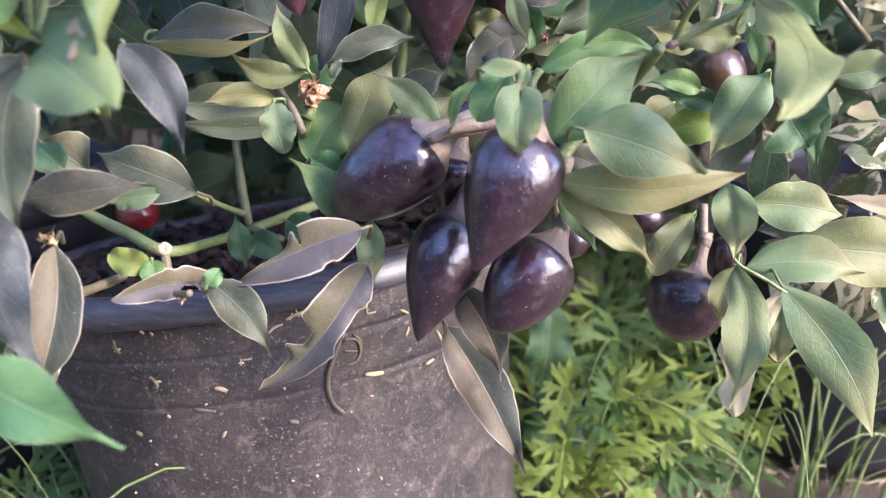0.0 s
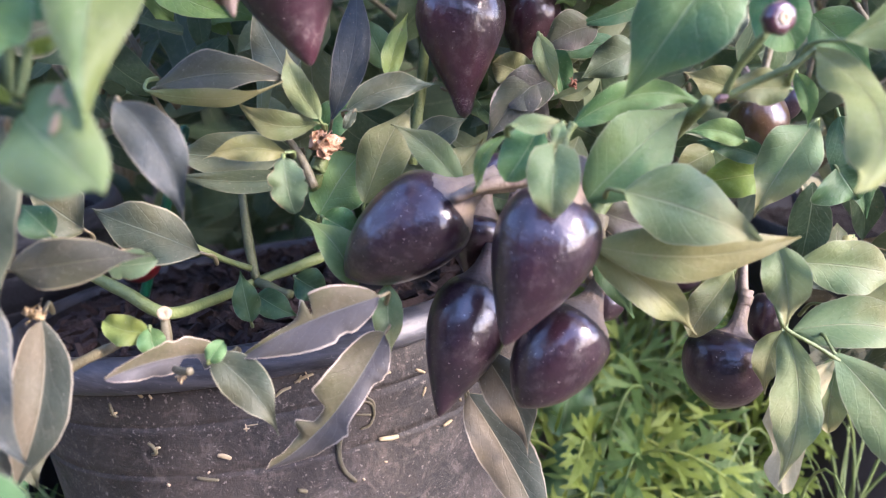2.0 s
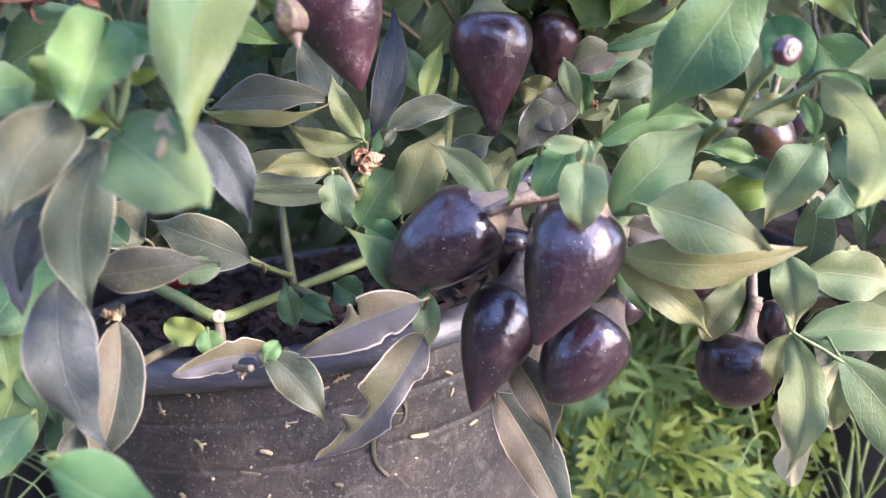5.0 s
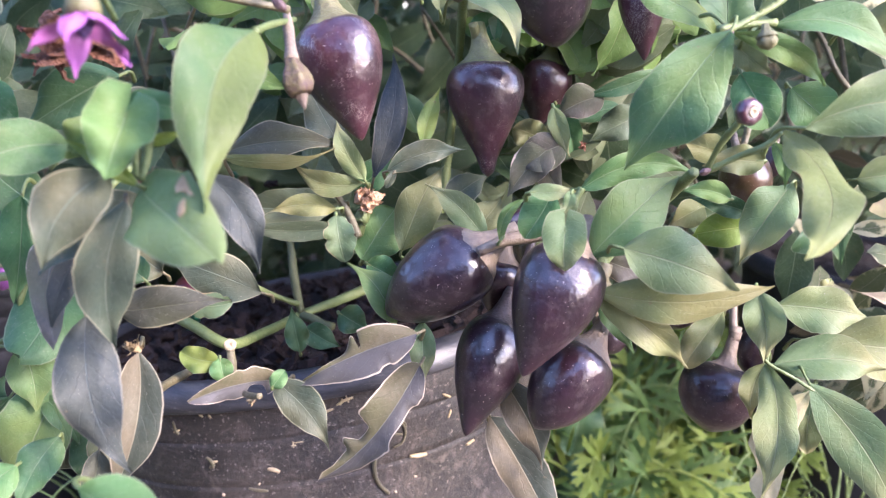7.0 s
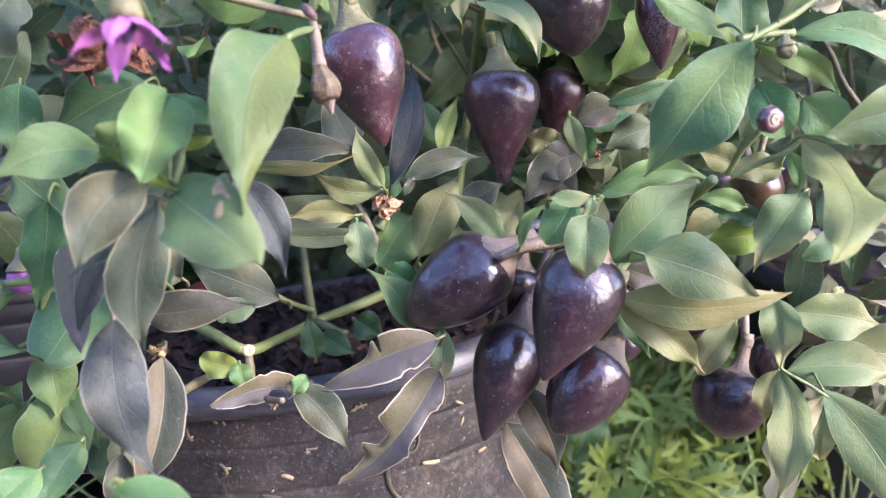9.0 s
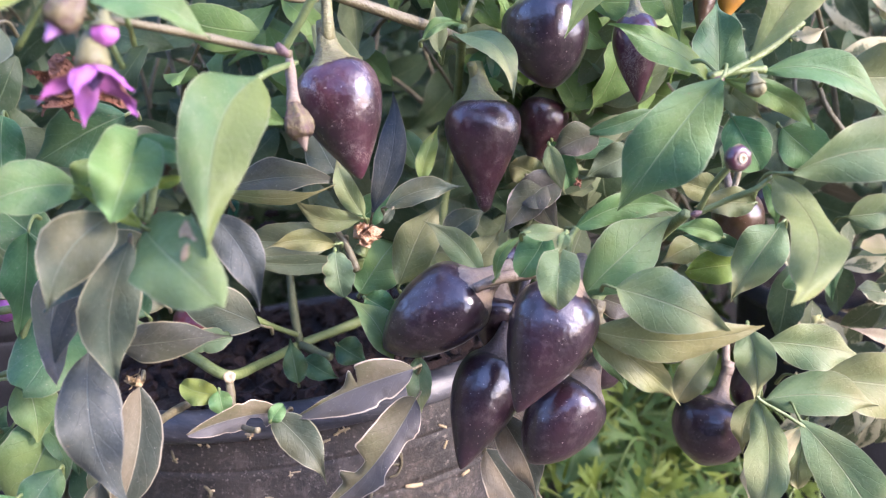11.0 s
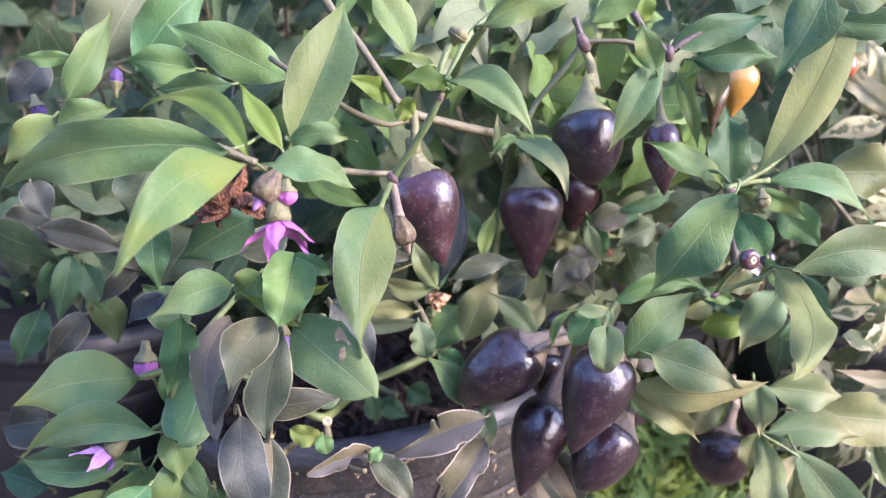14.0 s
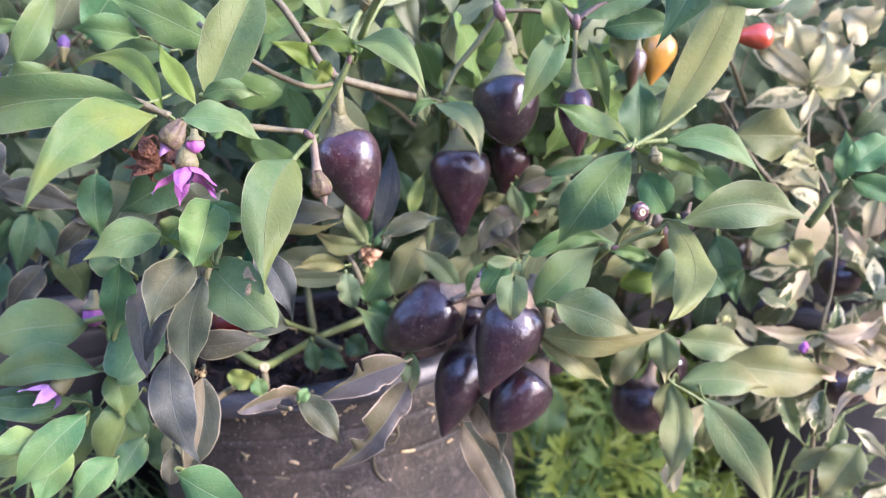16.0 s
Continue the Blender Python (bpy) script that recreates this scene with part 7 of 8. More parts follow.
leaf(variegated, CREAM, (0.1887, 0.3407, 0.3758), (0.1776, 0.3411, 0.3779), 0.0119, (-0.0421, -0.9982, -0.0421), -0.04, 0.0, 30, 0.62, 1.05, 0.35, curl=0.77)
leaf(variegated, CREAM, (0.1585, 0.3214, 0.3132), (0.1849, 0.3298, 0.3174), 0.0107, (0.2469, -0.9195, 0.3058), -0.03, 0.0, 30, 0.62, 1.05, 0.35, curl=0.57)
leaf(variegated, CREAM, (0.1754, 0.3220, 0.3133), (0.1668, 0.3311, 0.3252), 0.0090, (-0.4675, -0.8336, 0.2943), 0.06, 0.0, 30, 0.62, 1.05, 0.35, curl=-1.03)
leaf(variegated, MIXED, (0.1159, 0.3236, 0.3267), (0.1019, 0.3319, 0.3332), 0.0096, (-0.4230, -0.8787, 0.2213), 0.09, 0.0, 30, 0.62, 1.05, 0.35, curl=1.99)
leaf(variegated, CREAM, (0.1698, 0.3210, 0.3105), (0.1749, 0.3107, 0.3024), 0.0107, (-0.5788, -0.6610, 0.4776), 0.01, 0.0, 30, 0.62, 1.05, 0.35, curl=-0.67)
stem(variegated, 'branch', STEM_BRONZE, [(0.1793, 0.3434, 0.3476), (0.1768, 0.3352, 0.3197), (0.1872, 0.3291, 0.2974), (0.1919, 0.3228, 0.2751), (0.1894, 0.3146, 0.2472), (0.1839, 0.3079, 0.2249), (0.1898, 0.3141, 0.1735), (0.1914, 0.3102, 0.1240)], 0.0008, 0.0013)
stem(variegated, 'branch', STEM_GREEN, [(0.1734, 0.2782, 0.3161), (0.1659, 0.2751, 0.3063), (0.1600, 0.2810, 0.2916)], 0.0015, 0.002)
stem(variegated, 'branch', STEM_BRONZE, [(0.1814, 0.3000, 0.2312), (0.1942, 0.2997, 0.2285), (0.2115, 0.2965, 0.2149)], 0.0015, 0.002)
pepper(variegated, BLACK, (0.2025, 0.3291, 0.2581), (0.1914, 0.3245, 0.2438), 0.0220, 'round', ((0.2084, 0.3310, 0.2638),), cup=CALYX)
pepper(variegated, BLACK, (0.1960, 0.2978, 0.2093), (0.1876, 0.2935, 0.1955), 0.0212, 'round', ((0.2017, 0.3000, 0.2162),))
pepper(variegated, RED, (0.1515, 0.3355, 0.3742), (0.1296, 0.3348, 0.3747), 0.0129, 'long', ((0.1593, 0.3363, 0.3758),), cup=CALYX, label='red ripe pepper')
bud(variegated, (0.1687, 0.2826, 0.2292), (0.1641, 0.2830, 0.2312), 0.006, PETAL, CALYX)
FALLEN = (-0.1443, 0.3648, 0.2097)
# straw and grit stuck on the pot wall
straw_bit([(-20.5, 0.0234), (-20.4, 0.0273), (-19.8, 0.0291)], 0.0007, STEM_BRONZE, 'small brown hooked straw bit on the pot wall')
straw_bit([(-19.5, 0.0273), (-21.0, 0.0283)], 0.0005, STRAW, 'dry straw bit stuck on the pot wall')
straw_bit([(-13.8, 0.02), (-13.0, 0.0214)], 0.0006, STRAW, 'dry straw bit stuck on the pot wall')
straw_bit([(-11.8, 0.0206), (-11.3, 0.0222)], 0.0005, STRAW, 'dry straw bit stuck on the pot wall')
straw_bit([(4.2, 0.0357), (4.1, 0.0386)], 0.0003, STRAW, 'dry straw bit stuck on the pot wall')
straw_bit([(4.2, 0.0364), (6.3, 0.0364)], 0.0003, STRAW, 'dry straw bit stuck on the pot wall')
straw_bit([(-14.5, 0.0395), (-13.6, 0.0412), (-13.4, 0.0437), (-14.3, 0.0441)], 0.0008, STEM_BRONZE, 'curled brown seed husk on the pot wall')
straw_bit([(-13.7, 0.042), (-12.3, 0.0415)], 0.0006, STRAW, 'dry straw bit stuck on the pot wall')
straw_bit([(-1.8, 0.0462), (-0.6, 0.0468), (0.5, 0.0481)], 0.0009, STRAW, 'pale yellow seed stuck on the pot wall')
straw_bit([(-6.7, 0.0543), (-4.7, 0.0554), (-2.7, 0.0561)], 0.0007, STEM_BRONZE, 'flat brown husk stuck on the pot wall')
straw_bit([(27.1, 0.053), (29.0, 0.0539), (30.9, 0.0544)], 0.001, STRAW, 'short tan straw piece stuck on the pot wall')
straw_bit([(24.1, 0.033), (21.5, 0.0419), (19.5, 0.0515), (19.6, 0.0603), (21.6, 0.067)], 0.001, STEM_BRONZE, 'long thin bent dry stem on the pot wall')
straw_bit([(22.3, 0.0324), (22.3, 0.0375)], 0.0006, STEM_BRONZE, 'dry straw bit stuck on the pot wall')
straw_bit([(23.7, 0.0363), (26.3, 0.0377), (26.9, 0.042), (25.8, 0.0464), (23.9, 0.0471)], 0.0006, STEM_BRONZE, 'curled dry tendril on the pot wall')
straw_bit([(23.5, 0.041), (26.3, 0.0426)], 0.0005, STEM_BRONZE, 'dry straw bit stuck on the pot wall')
straw_bit([(25.8, 0.0352), (27.0, 0.0384), (26.7, 0.0434)], 0.0006, STEM_BRONZE, 'dry straw bit stuck on the pot wall')
straw_bit([(13.1, 0.0246), (11.5, 0.0253), (10.2, 0.0271)], 0.0006, STRAW, 'dry straw bit stuck on the pot wall')
straw_bit([(13.8, 0.0232), (15.6, 0.0219), (17.2, 0.0214)], 0.0006, STRAW, 'dry straw bit stuck on the pot wall')
straw_bit([(15.1, 0.0211), (14.5, 0.0236)], 0.0005, STRAW, 'dry straw bit stuck on the pot wall')
straw_bit([(16.6, 0.0214), (14.4, 0.0226)], 0.0005, STRAW, 'dry straw bit stuck on the pot wall')
straw_bit([(15.9, 0.0201), (16.2, 0.0231)], 0.0004, STRAW, 'dry straw bit stuck on the pot wall')
straw_bit([(29.3, 0.0236), (29.1, 0.0283)], 0.0004, STRAW, 'dry straw bit stuck on the pot wall')
straw_bit([(29.1, 0.0283), (31.1, 0.0285)], 0.0004, STRAW, 'dry straw bit stuck on the pot wall')
straw_bit([(36.3, 0.0307), (38.1, 0.0331)], 0.0006, STRAW, 'dry straw bit stuck on the pot wall')
straw_bit([(41.2, 0.0577), (43.4, 0.0569)], 0.0007, STRAW, 'dry straw bit stuck on the pot wall')
straw_bit([(38.0, 0.039), (37.1, 0.0421)], 0.0005, STRAW, 'dry straw bit stuck on the pot wall')
straw_bit([(10.9, 0.0648), (12.6, 0.0662)], 0.0009, STEM_BRONZE, 'small reddish crumb on the pot wall')
straw_bit([(-2.6, 0.0676), (-1.7, 0.0652)], 0.0006, STRAW, 'dry straw bit stuck on the pot wall')
straw_bit([(-21.4, 0.0636), (-20.2, 0.0653)], 0.0009, STEM_BRONZE, 'dry straw bit stuck on the pot wall')
straw_bit([(45.1, 0.0452), (46.4, 0.0509)], 0.0005, STRAW, 'dry straw bit stuck on the pot wall')
straw_bit([(3.7, 0.0375), (4.7, 0.0375)], 0.0004, STRAW, 'dry straw bit stuck on the pot wall')
straw_bit([(11.0, 0.0507), (11.4, 0.051)], 0.00067, CUT_WOOD, 'pale grain of grit stuck on the pot wall')
straw_bit([(-19.0, 0.0681), (-18.5, 0.0677)], 0.00043, CUT_WOOD, 'pale grain of grit stuck on the pot wall')
straw_bit([(27.2, 0.1005), (27.6, 0.1003)], 0.00073, CUT_WOOD, 'pale grain of grit stuck on the pot wall')
straw_bit([(27.6, 0.0629), (28.2, 0.0633)], 0.00041, CUT_WOOD, 'pale grain of grit stuck on the pot wall')
straw_bit([(-27.5, 0.0933), (-27.2, 0.0937)], 0.00065, CUT_WOOD, 'pale grain of grit stuck on the pot wall')
straw_bit([(22.6, 0.0933), (22.9, 0.093)], 0.00075, CUT_WOOD, 'pale grain of grit stuck on the pot wall')
straw_bit([(-4.3, 0.0524), (-4.1, 0.053)], 0.00067, CUT_WOOD, 'pale grain of grit stuck on the pot wall')
straw_bit([(22.9, 0.067), (23.4, 0.0676)], 0.00046, CUT_WOOD, 'pale grain of grit stuck on the pot wall')
straw_bit([(9.2, 0.0907), (9.4, 0.0914)], 0.00043, CUT_WOOD, 'pale grain of grit stuck on the pot wall')
straw_bit([(14.0, 0.0914), (14.5, 0.0911)], 0.00062, CUT_WOOD, 'pale grain of grit stuck on the pot wall')
straw_bit([(-12.9, 0.0564), (-12.4, 0.0573)], 0.00064, CUT_WOOD, 'pale grain of grit stuck on the pot wall')
straw_bit([(-19.3, 0.0784), (-18.7, 0.0791)], 0.00043, CUT_WOOD, 'pale grain of grit stuck on the pot wall')
# red-brown debris on the potting soil
debris([(-0.1139, 0.3837, 0.2578), (-0.1180, 0.3847, 0.2560)], 0.0014)
debris([(-0.1092, 0.3913, 0.2586), (-0.1034, 0.3859, 0.2584)], 0.0014)
debris([(-0.1017, 0.3757, 0.2553), (-0.1087, 0.3841, 0.2529)], 0.0011)
debris([(-0.1201, 0.3811, 0.2530), (-0.1180, 0.3833, 0.2511)], 0.0020)
debris([(-0.1005, 0.3631, 0.1894), (-0.0992, 0.3648, 0.1878)], 0.0012)
debris([(-0.1064, 0.3682, 0.1790), (-0.1062, 0.3619, 0.1788)], 0.0025)
debris([(-0.1140, 0.3633, 0.1851), (-0.1174, 0.3629, 0.1831)], 0.0014)
debris([(-0.1333, 0.3670, 0.1877), (-0.1309, 0.3639, 0.1876)], 0.0011)
debris([(-0.1338, 0.3560, 0.1878), (-0.1323, 0.3625, 0.1832)], 0.0021)
debris([(-0.0967, 0.3551, 0.1802), (-0.0978, 0.3612, 0.1756)], 0.0024)

def mulch(name, count, top, axis, r, label, seed):
    """Small angular bark chips lying thick on the potting soil."""
    rng = random.Random(seed)
    turn = Vector((0, 0, 1)).rotation_difference(Vector(axis).normalized()).to_matrix()
    verts, faces = [], []
    for _ in range(count):
        q, d = rng.uniform(0, 6.28), r * math.sqrt(rng.random())
        c = Vector(top) + turn @ Vector((d * math.cos(q), d * math.sin(q), rng.uniform(0.001, 0.005)))
        spin = Euler((rng.gauss(0, 0.5), rng.gauss(0, 0.5), rng.uniform(0, 6.28))).to_matrix()
        sx, sy, sz = rng.uniform(0.003, 0.009), rng.uniform(0.0015, 0.004), rng.uniform(0.0006, 0.0018)
        k = len(verts)
        for x, y, z in ((-1, -0.6, -1), (1, -0.8, -1), (0.8, 0.9, -1), (-0.7, 1, -1), (-0.8, -0.7, 1), (0.7, -0.5, 1), (0.6, 0.7, 1), (-0.9, 0.6, 1)):
            verts.append(c + spin @ Vector((x * sx, y * sy, z * sz)))
        faces += [tuple(i + k for i in f) for f in ((3, 2, 1, 0), (4, 5, 6, 7), (0, 1, 5, 4), (1, 2, 6, 5), (2, 3, 7, 6), (3, 0, 4, 7))]
    return tagged(mesh_object(name, verts, faces, CHIP, smooth=False), label, "bark mulch", kind="stuff")


mulch("bark_mulch", 420, POT_TOP - POT_AXIS * 0.013, POT_AXIS, 0.106, "dark red-brown bark mulch on the potting soil", 61)

# ---- ground ----
def ground():
    near, far = 1.6, 300.0
    n = 110
    xs = np.linspace(-1, 1, n)
    grid = np.sign(xs) * (np.abs(xs) ** 1.0) * near
    coords = np.concatenate(([-far, -30, -6], grid, [6, 30, far]))
    verts, m = [], len(coords)
    for y in coords:
        for x in coords:
            flat = abs(x) > near or abs(y) > near
            p = Vector((x * 14, y * 14, 0))
            z = 0.0 if flat else 0.008 * noise.noise(p * 0.35) + 0.004 * noise.noise(p * 1.5) - 0.004
            verts.append((x, y + 0.4, z))
    faces = [(j * m + i, j * m + i + 1, (j + 1) * m + i + 1, (j + 1) * m + i) for j in range(m - 1) for i in range(m - 1)]
    return tagged(mesh_object("ground", verts, faces, EARTH), "bare brown garden earth with dry litter", "ground", kind="structure")


ground()


# ---- unseen plain plastered walls behind and beside the viewer, added to block low sky light ----
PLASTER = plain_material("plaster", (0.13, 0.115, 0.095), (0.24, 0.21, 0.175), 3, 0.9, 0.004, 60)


def screen_wall(name, a, b, height, thick, label):
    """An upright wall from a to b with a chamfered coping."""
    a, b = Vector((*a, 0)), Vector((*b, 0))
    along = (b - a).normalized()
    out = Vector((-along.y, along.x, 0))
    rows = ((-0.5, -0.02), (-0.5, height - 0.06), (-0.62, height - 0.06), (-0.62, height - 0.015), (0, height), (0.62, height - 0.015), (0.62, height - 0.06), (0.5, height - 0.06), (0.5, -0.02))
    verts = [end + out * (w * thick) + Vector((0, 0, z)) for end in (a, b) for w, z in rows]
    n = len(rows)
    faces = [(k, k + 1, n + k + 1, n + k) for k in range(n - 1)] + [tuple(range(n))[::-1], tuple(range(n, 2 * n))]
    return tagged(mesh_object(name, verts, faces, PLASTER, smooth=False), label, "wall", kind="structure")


screen_wall("screen_south", (-4.6, -2.6), (1.9, -2.6), 1.7, 0.2, "unseen plain grey-beige plastered wall behind the viewer, added to block low sky")
screen_wall("screen_west", (-4.6, 2.4), (-4.6, -2.5), 1.7, 0.2, "unseen plain grey-beige plastered wall beside the bed, added to block low sky")


# ---- loose foliage: leaves of the shrubs behind, uncountable ----
def thicket(name, count, low, high, size, material, label, seed, keep=None, face=(0, -1, 0.5), spread=0.9):
    rng = random.Random(seed)
    verts, faces, uvs = [], [], []
    while count > 0:
        c = Vector([rng.uniform(a, b) for a, b in zip(low, high)])
        if keep and not keep(c):
            continue
        count -= 1
        ln = rng.uniform(*size)
        d = Vector((rng.gauss(0, 0.8), rng.gauss(0, 0.45), rng.gauss(-0.35, 0.55))).normalized()
        f = (Vector(face) + Vector([rng.gauss(0, spread * 0.6) for _ in range(3)])).normalized()
        if abs(f.dot(d)) > 0.95:
            continue
        v, q, u = leaf_grid(c - d * ln / 2, c + d * ln / 2, ln * rng.uniform(0.36, 0.52), f, rng.uniform(-0.05, 0.12), rng.uniform(-0.08, 0.08),
                            rng.uniform(5, 22), rng.uniform(0.55, 0.8), rng.uniform(0.75, 1.0), 0, rng.randrange(9999), 7, 4)
        k = len(verts)
        verts += v
        uvs += u
        faces += [tuple(i + k for i in t) for t in q]
    return tagged(mesh_object(name, verts, faces, material, None, uvs), label, "foliage", kind="stuff")


def twigs(name, count, low, high, material, label, seed, r=0.0013):
    rng = random.Random(seed)
    verts, faces = [], []
    for _ in range(count):
        p = Vector([rng.uniform(a, b) for a, b in zip(low, high)])
        line = [p]
        d = Vector((rng.gauss(0, 0.5), rng.gauss(0, 0.4), 1)).normalized()
        for _ in range(4):
            d = (d + Vector([rng.gauss(0, 0.25) for _ in range(3)])).normalized()
            line.append(line[-1] + d * rng.uniform(0.015, 0.04))
        v, f = tube(smooth_line(line, 3), lambda s: r * (1.2 - 0.6 * s), 6)
        k = len(verts)
        verts += v
        faces += [tuple(i + k for i in t) for t in f]
    return tagged(mesh_object(name, verts, faces, material), label, "twigs", kind="stuff")


fruit_gap = lambda c: not (-0.05 < c.x < 0.0 and 0.265 < c.z < 0.355)
in_plant = lambda c: fruit_gap(c) and not (-0.135 < c.x < -0.02 and c.z < 0.262) and not (c.x > 0.0 and c.z < 0.235) and not (c.x < -0.10 and c.z < 0.24)
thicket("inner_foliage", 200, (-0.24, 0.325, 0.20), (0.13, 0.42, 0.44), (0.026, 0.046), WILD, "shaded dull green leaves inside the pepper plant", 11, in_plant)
thicket("inner_foliage", 120, (-0.08, 0.30, 0.24), (0.07, 0.39, 0.40), (0.024, 0.04), WILD_PALE, "dusty olive leaves inside the pepper plant", 12, in_plant)
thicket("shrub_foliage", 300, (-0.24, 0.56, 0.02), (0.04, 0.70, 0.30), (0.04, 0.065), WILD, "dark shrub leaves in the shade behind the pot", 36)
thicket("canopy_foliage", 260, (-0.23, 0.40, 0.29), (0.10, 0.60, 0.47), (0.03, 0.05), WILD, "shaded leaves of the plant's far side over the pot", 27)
behind = lambda c: not (0.0 < c.x < 0.34 and c.z < 0.20 and c.y < 0.68) and not (-0.26 < c.x < 0.06 and c.z < 0.235)
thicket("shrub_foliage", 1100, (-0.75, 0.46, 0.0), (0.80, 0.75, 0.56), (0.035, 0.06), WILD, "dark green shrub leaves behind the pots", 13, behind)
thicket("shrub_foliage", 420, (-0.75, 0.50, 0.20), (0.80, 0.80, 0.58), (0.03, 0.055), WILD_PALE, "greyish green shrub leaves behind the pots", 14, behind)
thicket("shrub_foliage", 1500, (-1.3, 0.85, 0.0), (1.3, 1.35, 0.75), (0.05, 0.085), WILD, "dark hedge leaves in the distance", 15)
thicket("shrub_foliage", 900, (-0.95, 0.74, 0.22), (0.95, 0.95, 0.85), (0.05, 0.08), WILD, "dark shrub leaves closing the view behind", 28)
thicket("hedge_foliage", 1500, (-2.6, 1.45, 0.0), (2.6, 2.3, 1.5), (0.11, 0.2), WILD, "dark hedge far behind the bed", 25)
thicket("side_foliage", 260, (-0.48, 0.27, 0.02), (-0.20, 0.50, 0.34), (0.03, 0.05), WILD, "dark green leaves beside the pot", 16, lambda c: c.x < -0.36 or c.z > 0.265)
thicket("variegated_foliage", 120, (0.15, 0.325, 0.10), (0.46, 0.48, 0.42), (0.020, 0.038), WILD_CREAM, "cream-mottled leaves of the variegated plant", 17, lambda c: c.z > 0.2 or c.x > 0.22)
thicket("variegated_foliage", 75, (0.15, 0.35, 0.368), (0.48, 0.45, 0.46), (0.022, 0.040), CREAM, "cream white leaves of the variegated plant", 18)
thicket("variegated_foliage", 150, (0.14, 0.34, 0.22), (0.46, 0.46, 0.40), (0.024, 0.042), WILD, "green inner leaves of the variegated plant", 45)
thicket("variegated_foliage", 70, (0.145, 0.295, 0.175), (0.26, 0.345, 0.265), (0.018, 0.034), WILD_CREAM, "green leaves with broad cream margins, low on the variegated plant", 37)
thicket("variegated_foliage", 18, (0.15, 0.30, 0.19), (0.27, 0.34, 0.28), (0.020, 0.036), CREAM_DRY, "curled cream leaves low on the variegated plant", 38)
thicket("hedge_foliage", 1600, (-5.5, 2.5, 0.0), (5.5, 3.6, 3.4), (0.3, 0.5), WILD, "tall dark trees closing the distance", 31)
thicket("inner_foliage", 70, (-0.01, 0.325, 0.275), (0.075, 0.365, 0.385), (0.02, 0.034), WILD_PALE, "pale olive leaves behind the hanging fruits", 34)
thicket("inner_foliage", 45, (-0.01, 0.315, 0.315), (0.085, 0.345, 0.40), (0.018, 0.032), WILD_FRESH, "small fresh green leaves behind the hanging fruits", 46)
thicket("inner_foliage", 115, (-0.12, 0.30, 0.31), (0.06, 0.37, 0.44), (0.022, 0.036), WILD_FRESH, "fresh green leaves in the upper part of the pepper plant", 32, fruit_gap)
thicket("variegated_foliage", 60, (0.16, 0.34, 0.165), (0.42, 0.46, 0.32), (0.014, 0.028), WILD_BROWN, "withered brown leaves inside the variegated plant", 33)
twigs("twigs", 60, (-0.35, 0.36, 0.24), (0.40, 0.55, 0.34), STEM_BRONZE, "thin brown twigs among the leaves", 19)


def canes(name, count, low, high, top, r, label, seed):
    """Bare woody shoots rising from the ground through a shrub or hedge."""
    rng = random.Random(seed)
    verts, faces = [], []
    for _ in range(count):
        p = Vector((rng.uniform(low[0], high[0]), rng.uniform(low[1], high[1]), -0.01))
        h = top * rng.uniform(0.6, 1.0)
        lean = Vector((rng.gauss(0, 0.16), rng.gauss(0, 0.12), 1))
        line = [p + lean * (h * k / 4) + Vector((rng.gauss(0, 0.025), rng.gauss(0, 0.025), 0)) * h * k for k in range(5)]
        for branch, size in [(line, r)] + [([line[j], line[j] + Vector((rng.gauss(0, 0.16), rng.gauss(0, 0.12), 0.14)) * h, line[j] + Vector((rng.gauss(0, 0.26), rng.gauss(0, 0.2), 0.30)) * h], r * 0.5) for j in (1, 2, 2, 3)]:
            v, f = tube(smooth_line(branch, 3), lambda s: size * (1.1 - 0.75 * s), 6)
            k = len(verts)
            verts += v
            faces += [tuple(i + k for i in t) for t in f]
    return tagged(mesh_object(name, verts, faces, STEM_BRONZE), label, "twigs", kind="stuff")


canes("shrub_stems", 60, (-0.72, 0.62), (0.78, 0.95), 0.6, 0.003, "woody brown stems inside the shrubs", 41)
canes("hedge_stems", 60, (-1.3, 0.95), (1.3, 1.3), 0.75, 0.006, "woody brown stems inside the dark hedge", 42)
canes("hedge_stems", 50, (-2.5, 1.5), (2.5, 2.2), 1.5, 0.012, "thick woody stems of the far hedge", 43)
canes("hedge_stems", 40, (-5.3, 2.6), (5.3, 3.5), 3.3, 0.03, "slender trunks of the trees closing the distance", 44)


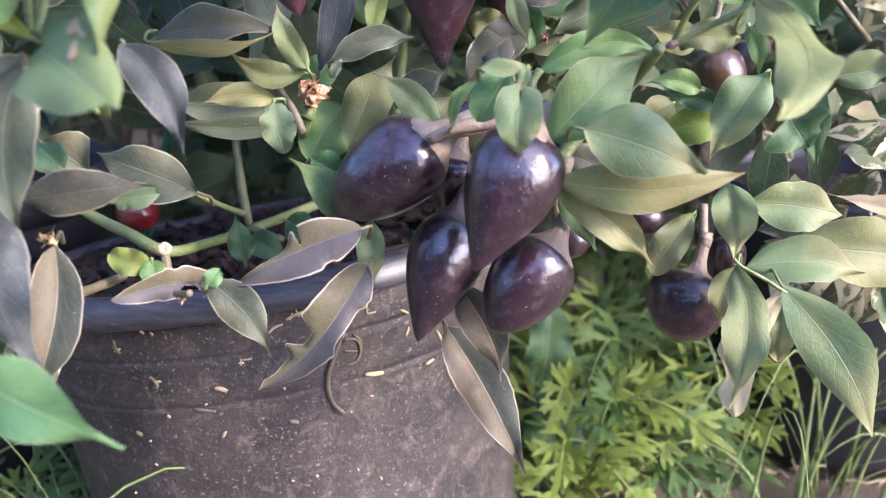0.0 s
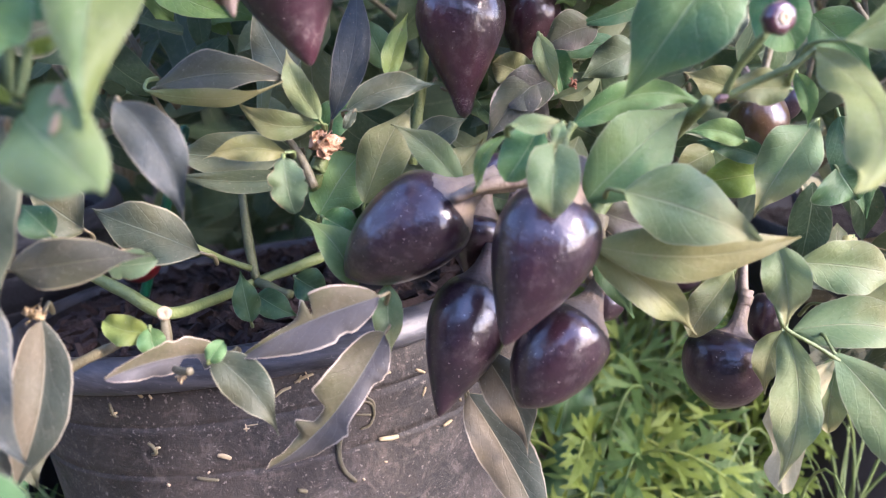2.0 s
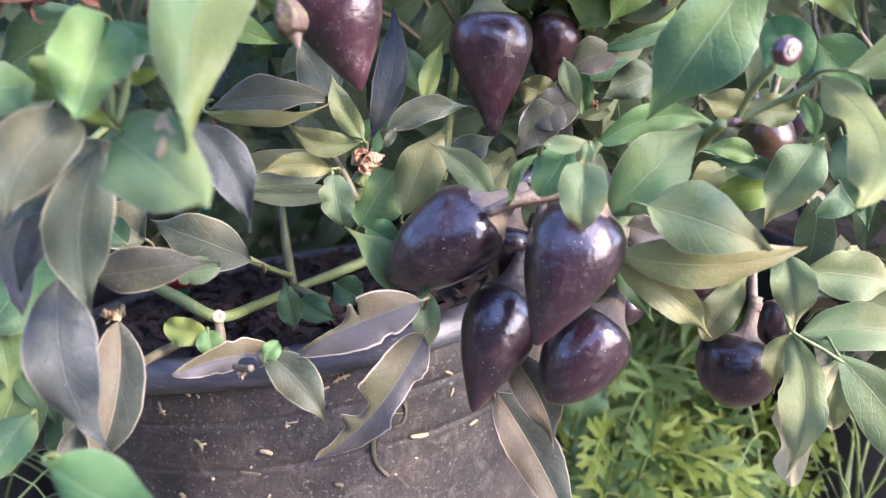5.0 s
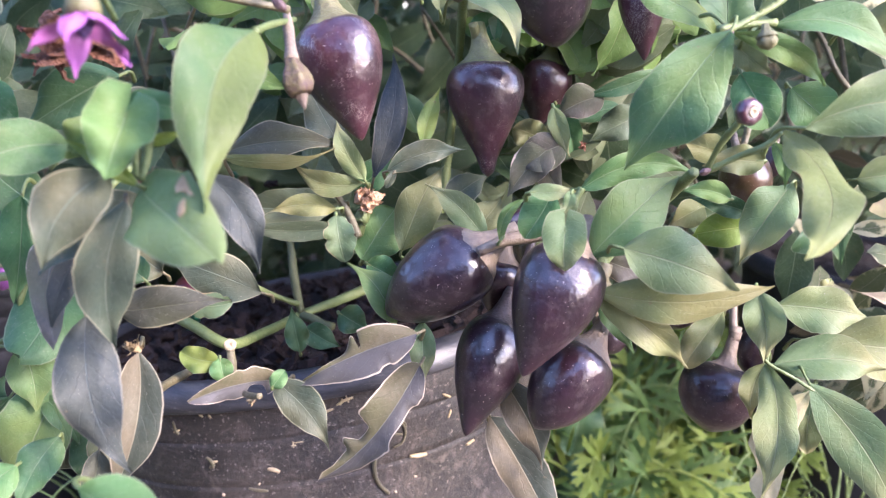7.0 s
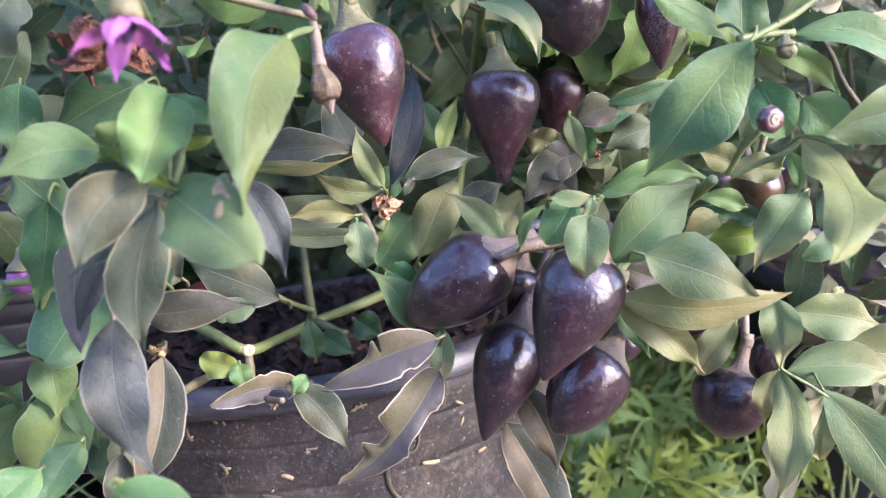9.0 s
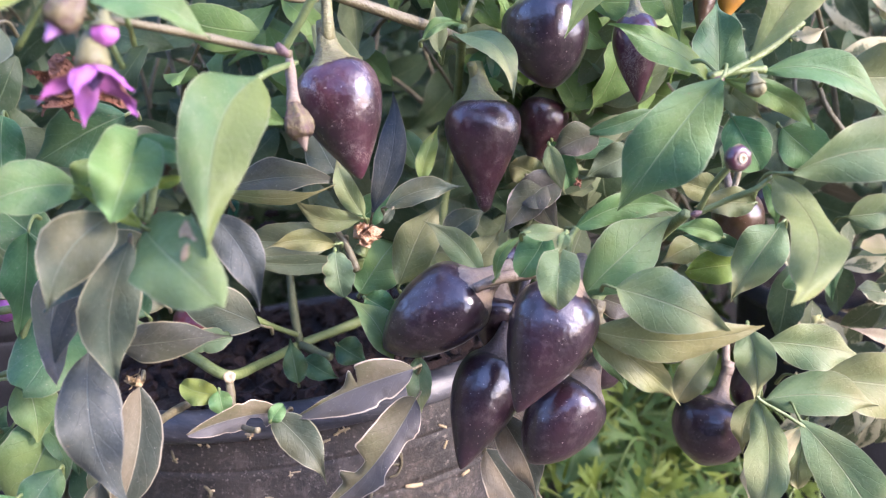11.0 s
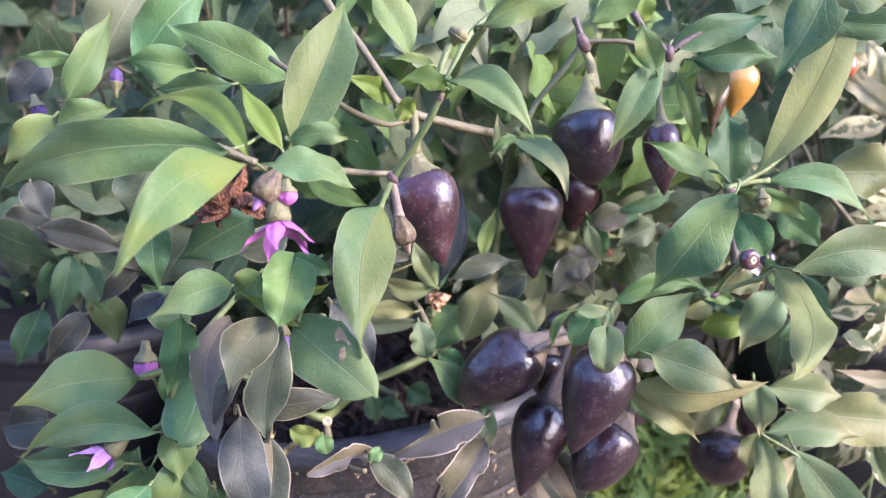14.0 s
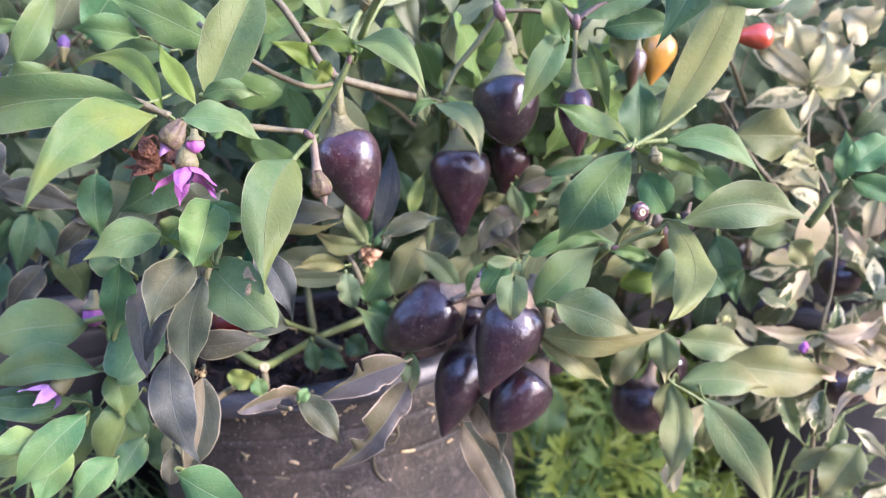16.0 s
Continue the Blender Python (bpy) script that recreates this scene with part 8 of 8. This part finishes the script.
# ---- feathery weeds ----
def frond(parent, root, tip, lift, seed, skin):
    """A drooping feathery leaf: a winged midrib with forward-pointing leaflets, each ending in three tapered lobes."""
    rng = random.Random(seed)
    root, tip = Vector(root), Vector(tip)
    mid = (root + tip) / 2 + Vector((0, 0, lift))
    line = smooth_line([root, mid, tip], 8)
    v, f = tube(line, lambda s: 0.0011 * (1.1 - 0.6 * s), 5)
    uv = [(0.5, 0.5)] * len(v)
    up = (Vector((0, -0.75, 0.65)) + Vector([rng.gauss(0, 0.2) for _ in range(3)])).normalized()

    def lobe(a, b, w):
        lv, lf, lu = leaf_grid(a, b, w, up, 0.03, rng.uniform(-0.08, 0.08), 12, 0.45, 0.6, 0, rng.randrange(999), 6, 2)
        k = len(v)
        v.extend(lv)
        uv.extend(lu)
        f.extend(tuple(i + k for i in t) for t in lf)

    total = (tip - root).length
    last = len(line) - 1
    for i in range(4, last, 3):
        s = i / last
        d = (line[min(i + 1, last)] - line[i - 1]).normalized()
        out = d.cross(up).normalized()
        for sgn in (-1, 1):
            ln = total * (0.36 * (1 - s) + 0.16) * rng.uniform(0.8, 1.15)
            way = (out * sgn * 0.75 + d + up * rng.uniform(-0.15, 0.15)).normalized()
            flank = way.cross(up).normalized()
            a = line[i] - d * 0.002
            lobe(a, a + way * ln, 0.0040)
            for turn, along, size in ((0.62, 0.42, 0.50), (-0.62, 0.48, 0.46)):
                p = a + way * (ln * along)
                lobe(p - way * 0.002, p + (way + flank * turn).normalized() * (ln * size * rng.uniform(0.8, 1.1)), 0.0031)
    lobe(line[-4], line[-1] + (line[-1] - line[-4]).normalized() * total * 0.12, 0.0042)
    return tagged(mesh_object("frond", v, f, skin, parent, uv), kind="stuff")


def weed(at, height, fronds, seed):
    rng = random.Random(seed)
    at = Vector(at)
    e = thing("feathery_weed", at, "bright green feathery-leaved weed growing on the ground", "weed", "feathery weeds")
    lean = Vector((rng.uniform(-0.2, 0.2), rng.uniform(-0.25, 0.05), 1)).normalized()
    stem(e, "stem", STEM_GREEN, [at - Vector((0, 0, 0.006)), at + lean * height * 0.4, at + lean * height * 0.8], 0.0018, 0.001)
    for k in range(fronds):
        q = 2.4 * k + rng.uniform(-0.4, 0.4)
        h = height * (0.15 + 0.65 * k / fronds)
        root = at + lean * h
        reach = rng.uniform(0.055, 0.095)
        tip = root + Vector((math.cos(q) * reach, math.sin(q) * reach * 0.8 - 0.012, max(0.012 - root.z, rng.uniform(-0.055, 0.03))))
        frond(e, root, tip, rng.uniform(0.012, 0.026), seed * 31 + k, FERN_DEEP if seed % 3 == 0 else FERN)
    return e


rng_w = random.Random(5)
for k, (x, y, h) in enumerate(((0.075, 0.46, 0.10), (0.125, 0.50, 0.13), (0.10, 0.55, 0.15), (0.145, 0.58, 0.14), (0.055, 0.51, 0.12), (0.04, 0.60, 0.17), (0.13, 0.64, 0.17), (0.115, 0.445, 0.075), (0.17, 0.505, 0.10), (0.07, 0.425, 0.05))):
    weed((x, y, 0.0), h, 9, 50 + k)
for k, (x, y, h) in enumerate(((-0.20, 0.36, 0.05), (-0.25, 0.40, 0.06), (-0.17, 0.40, 0.05))):
    weed((x, y, 0.0), h, 6, 80 + k)


def tufts(name, count, low, high, label, seed):
    rng = random.Random(seed)
    verts, faces = [], []
    for _ in range(count):
        p = Vector((rng.uniform(low[0], high[0]), rng.uniform(low[1], high[1]), -0.004))
        q, ln = rng.uniform(0, 6.28), rng.uniform(0.07, 0.17)
        side = Vector((math.cos(q), math.sin(q), 0))
        line = [p, p + side * ln * 0.18 + Vector((0, 0, ln * 0.55)), p + side * ln * 0.55 + Vector((0, 0, ln * 0.75)), p + side * ln + Vector((0, 0, ln * rng.uniform(0.2, 0.7)))]
        v, f = tube(smooth_line(line, 4), lambda s: 0.0011 * (1.05 - s), 5)
        k = len(verts)
        verts += v
        faces += [tuple(i + k for i in t) for t in f]
    return tagged(mesh_object(name, verts, faces, GRASS), label, "grass", kind="stuff")


tufts("grass", 60, (0.17, 0.40), (0.34, 0.52), "thin arching grass blades among the weeds", 21)
tufts("grass", 50, (-0.34, 0.25), (-0.18, 0.42), "thin grass blades beside the pot", 22)


def litter(name, count, low, high, label, seed, lift=0.002):
    rng = random.Random(seed)
    verts, faces = [], []
    for _ in range(count):
        p = Vector((rng.uniform(low[0], high[0]), rng.uniform(low[1], high[1]), lift + rng.uniform(0, 0.006)))
        q, ln = rng.uniform(0, 6.28), rng.uniform(0.008, 0.035)
        d = Vector((math.cos(q), math.sin(q), rng.uniform(-0.15, 0.2)))
        v, f = tube(smooth_line([p, p + d * ln * 0.5 + Vector((0, 0, 0.002)), p + d * ln], 3), lambda s: 0.0007, 5)
        k = len(verts)
        verts += v
        faces += [tuple(i + k for i in t) for t in f]
    return tagged(mesh_object(name, verts, faces, STRAW), label, "litter", kind="stuff")


litter("straw_litter", 700, (-0.30, 0.25), (0.40, 0.70), "dry straw scattered on the earth", 23)


# ---- fallen fruit and marker in the pot ----
fallen = tagged(mesh_object("fallen_pepper", *lathe(FALLEN, Vector((0.5, -0.75, 0.1)), [(d * 0.022, max(r, 0.004) * 0.0095) for d, r in FRUIT["round"]], 28, 3, 0.05), DARK_RED), "dark red ripe pepper fallen on the potting soil", "pepper")
stake = thing("plant_stake", (-0.166, 0.40, 0.15), "narrow green plastic stake stuck in the pot", "plant stake")
mesh_object("stake_shaft", *lathe((-0.166, 0.40, 0.15), Vector((0.34, 0, 1)), [(0, 0.0005), (0.01, 0.0024), (0.115, 0.0025), (0.118, 0.0020), (0.119, 0.0002)], 12), STAKE, stake)

# ---- a broad plain leaf low among the weeds ----
dock = thing("broad_leaved_weed", (0.055, 0.45, 0.0), "low weed with one broad plain green leaf beside the pot", "weed")
leaf(dock, DEEP, (0.058, 0.45, 0.075), (0.075, 0.425, 0.015), 0.036, (0.1, -0.9, 0.4), 0.06, 0.02, 12, 0.5, 0.6)
leaf(dock, DEEP, (0.056, 0.452, 0.075), (0.062, 0.46, 0.125), 0.03, (0.2, -0.9, 0.3), 0.06, 0.02, 12, 0.5, 0.6)
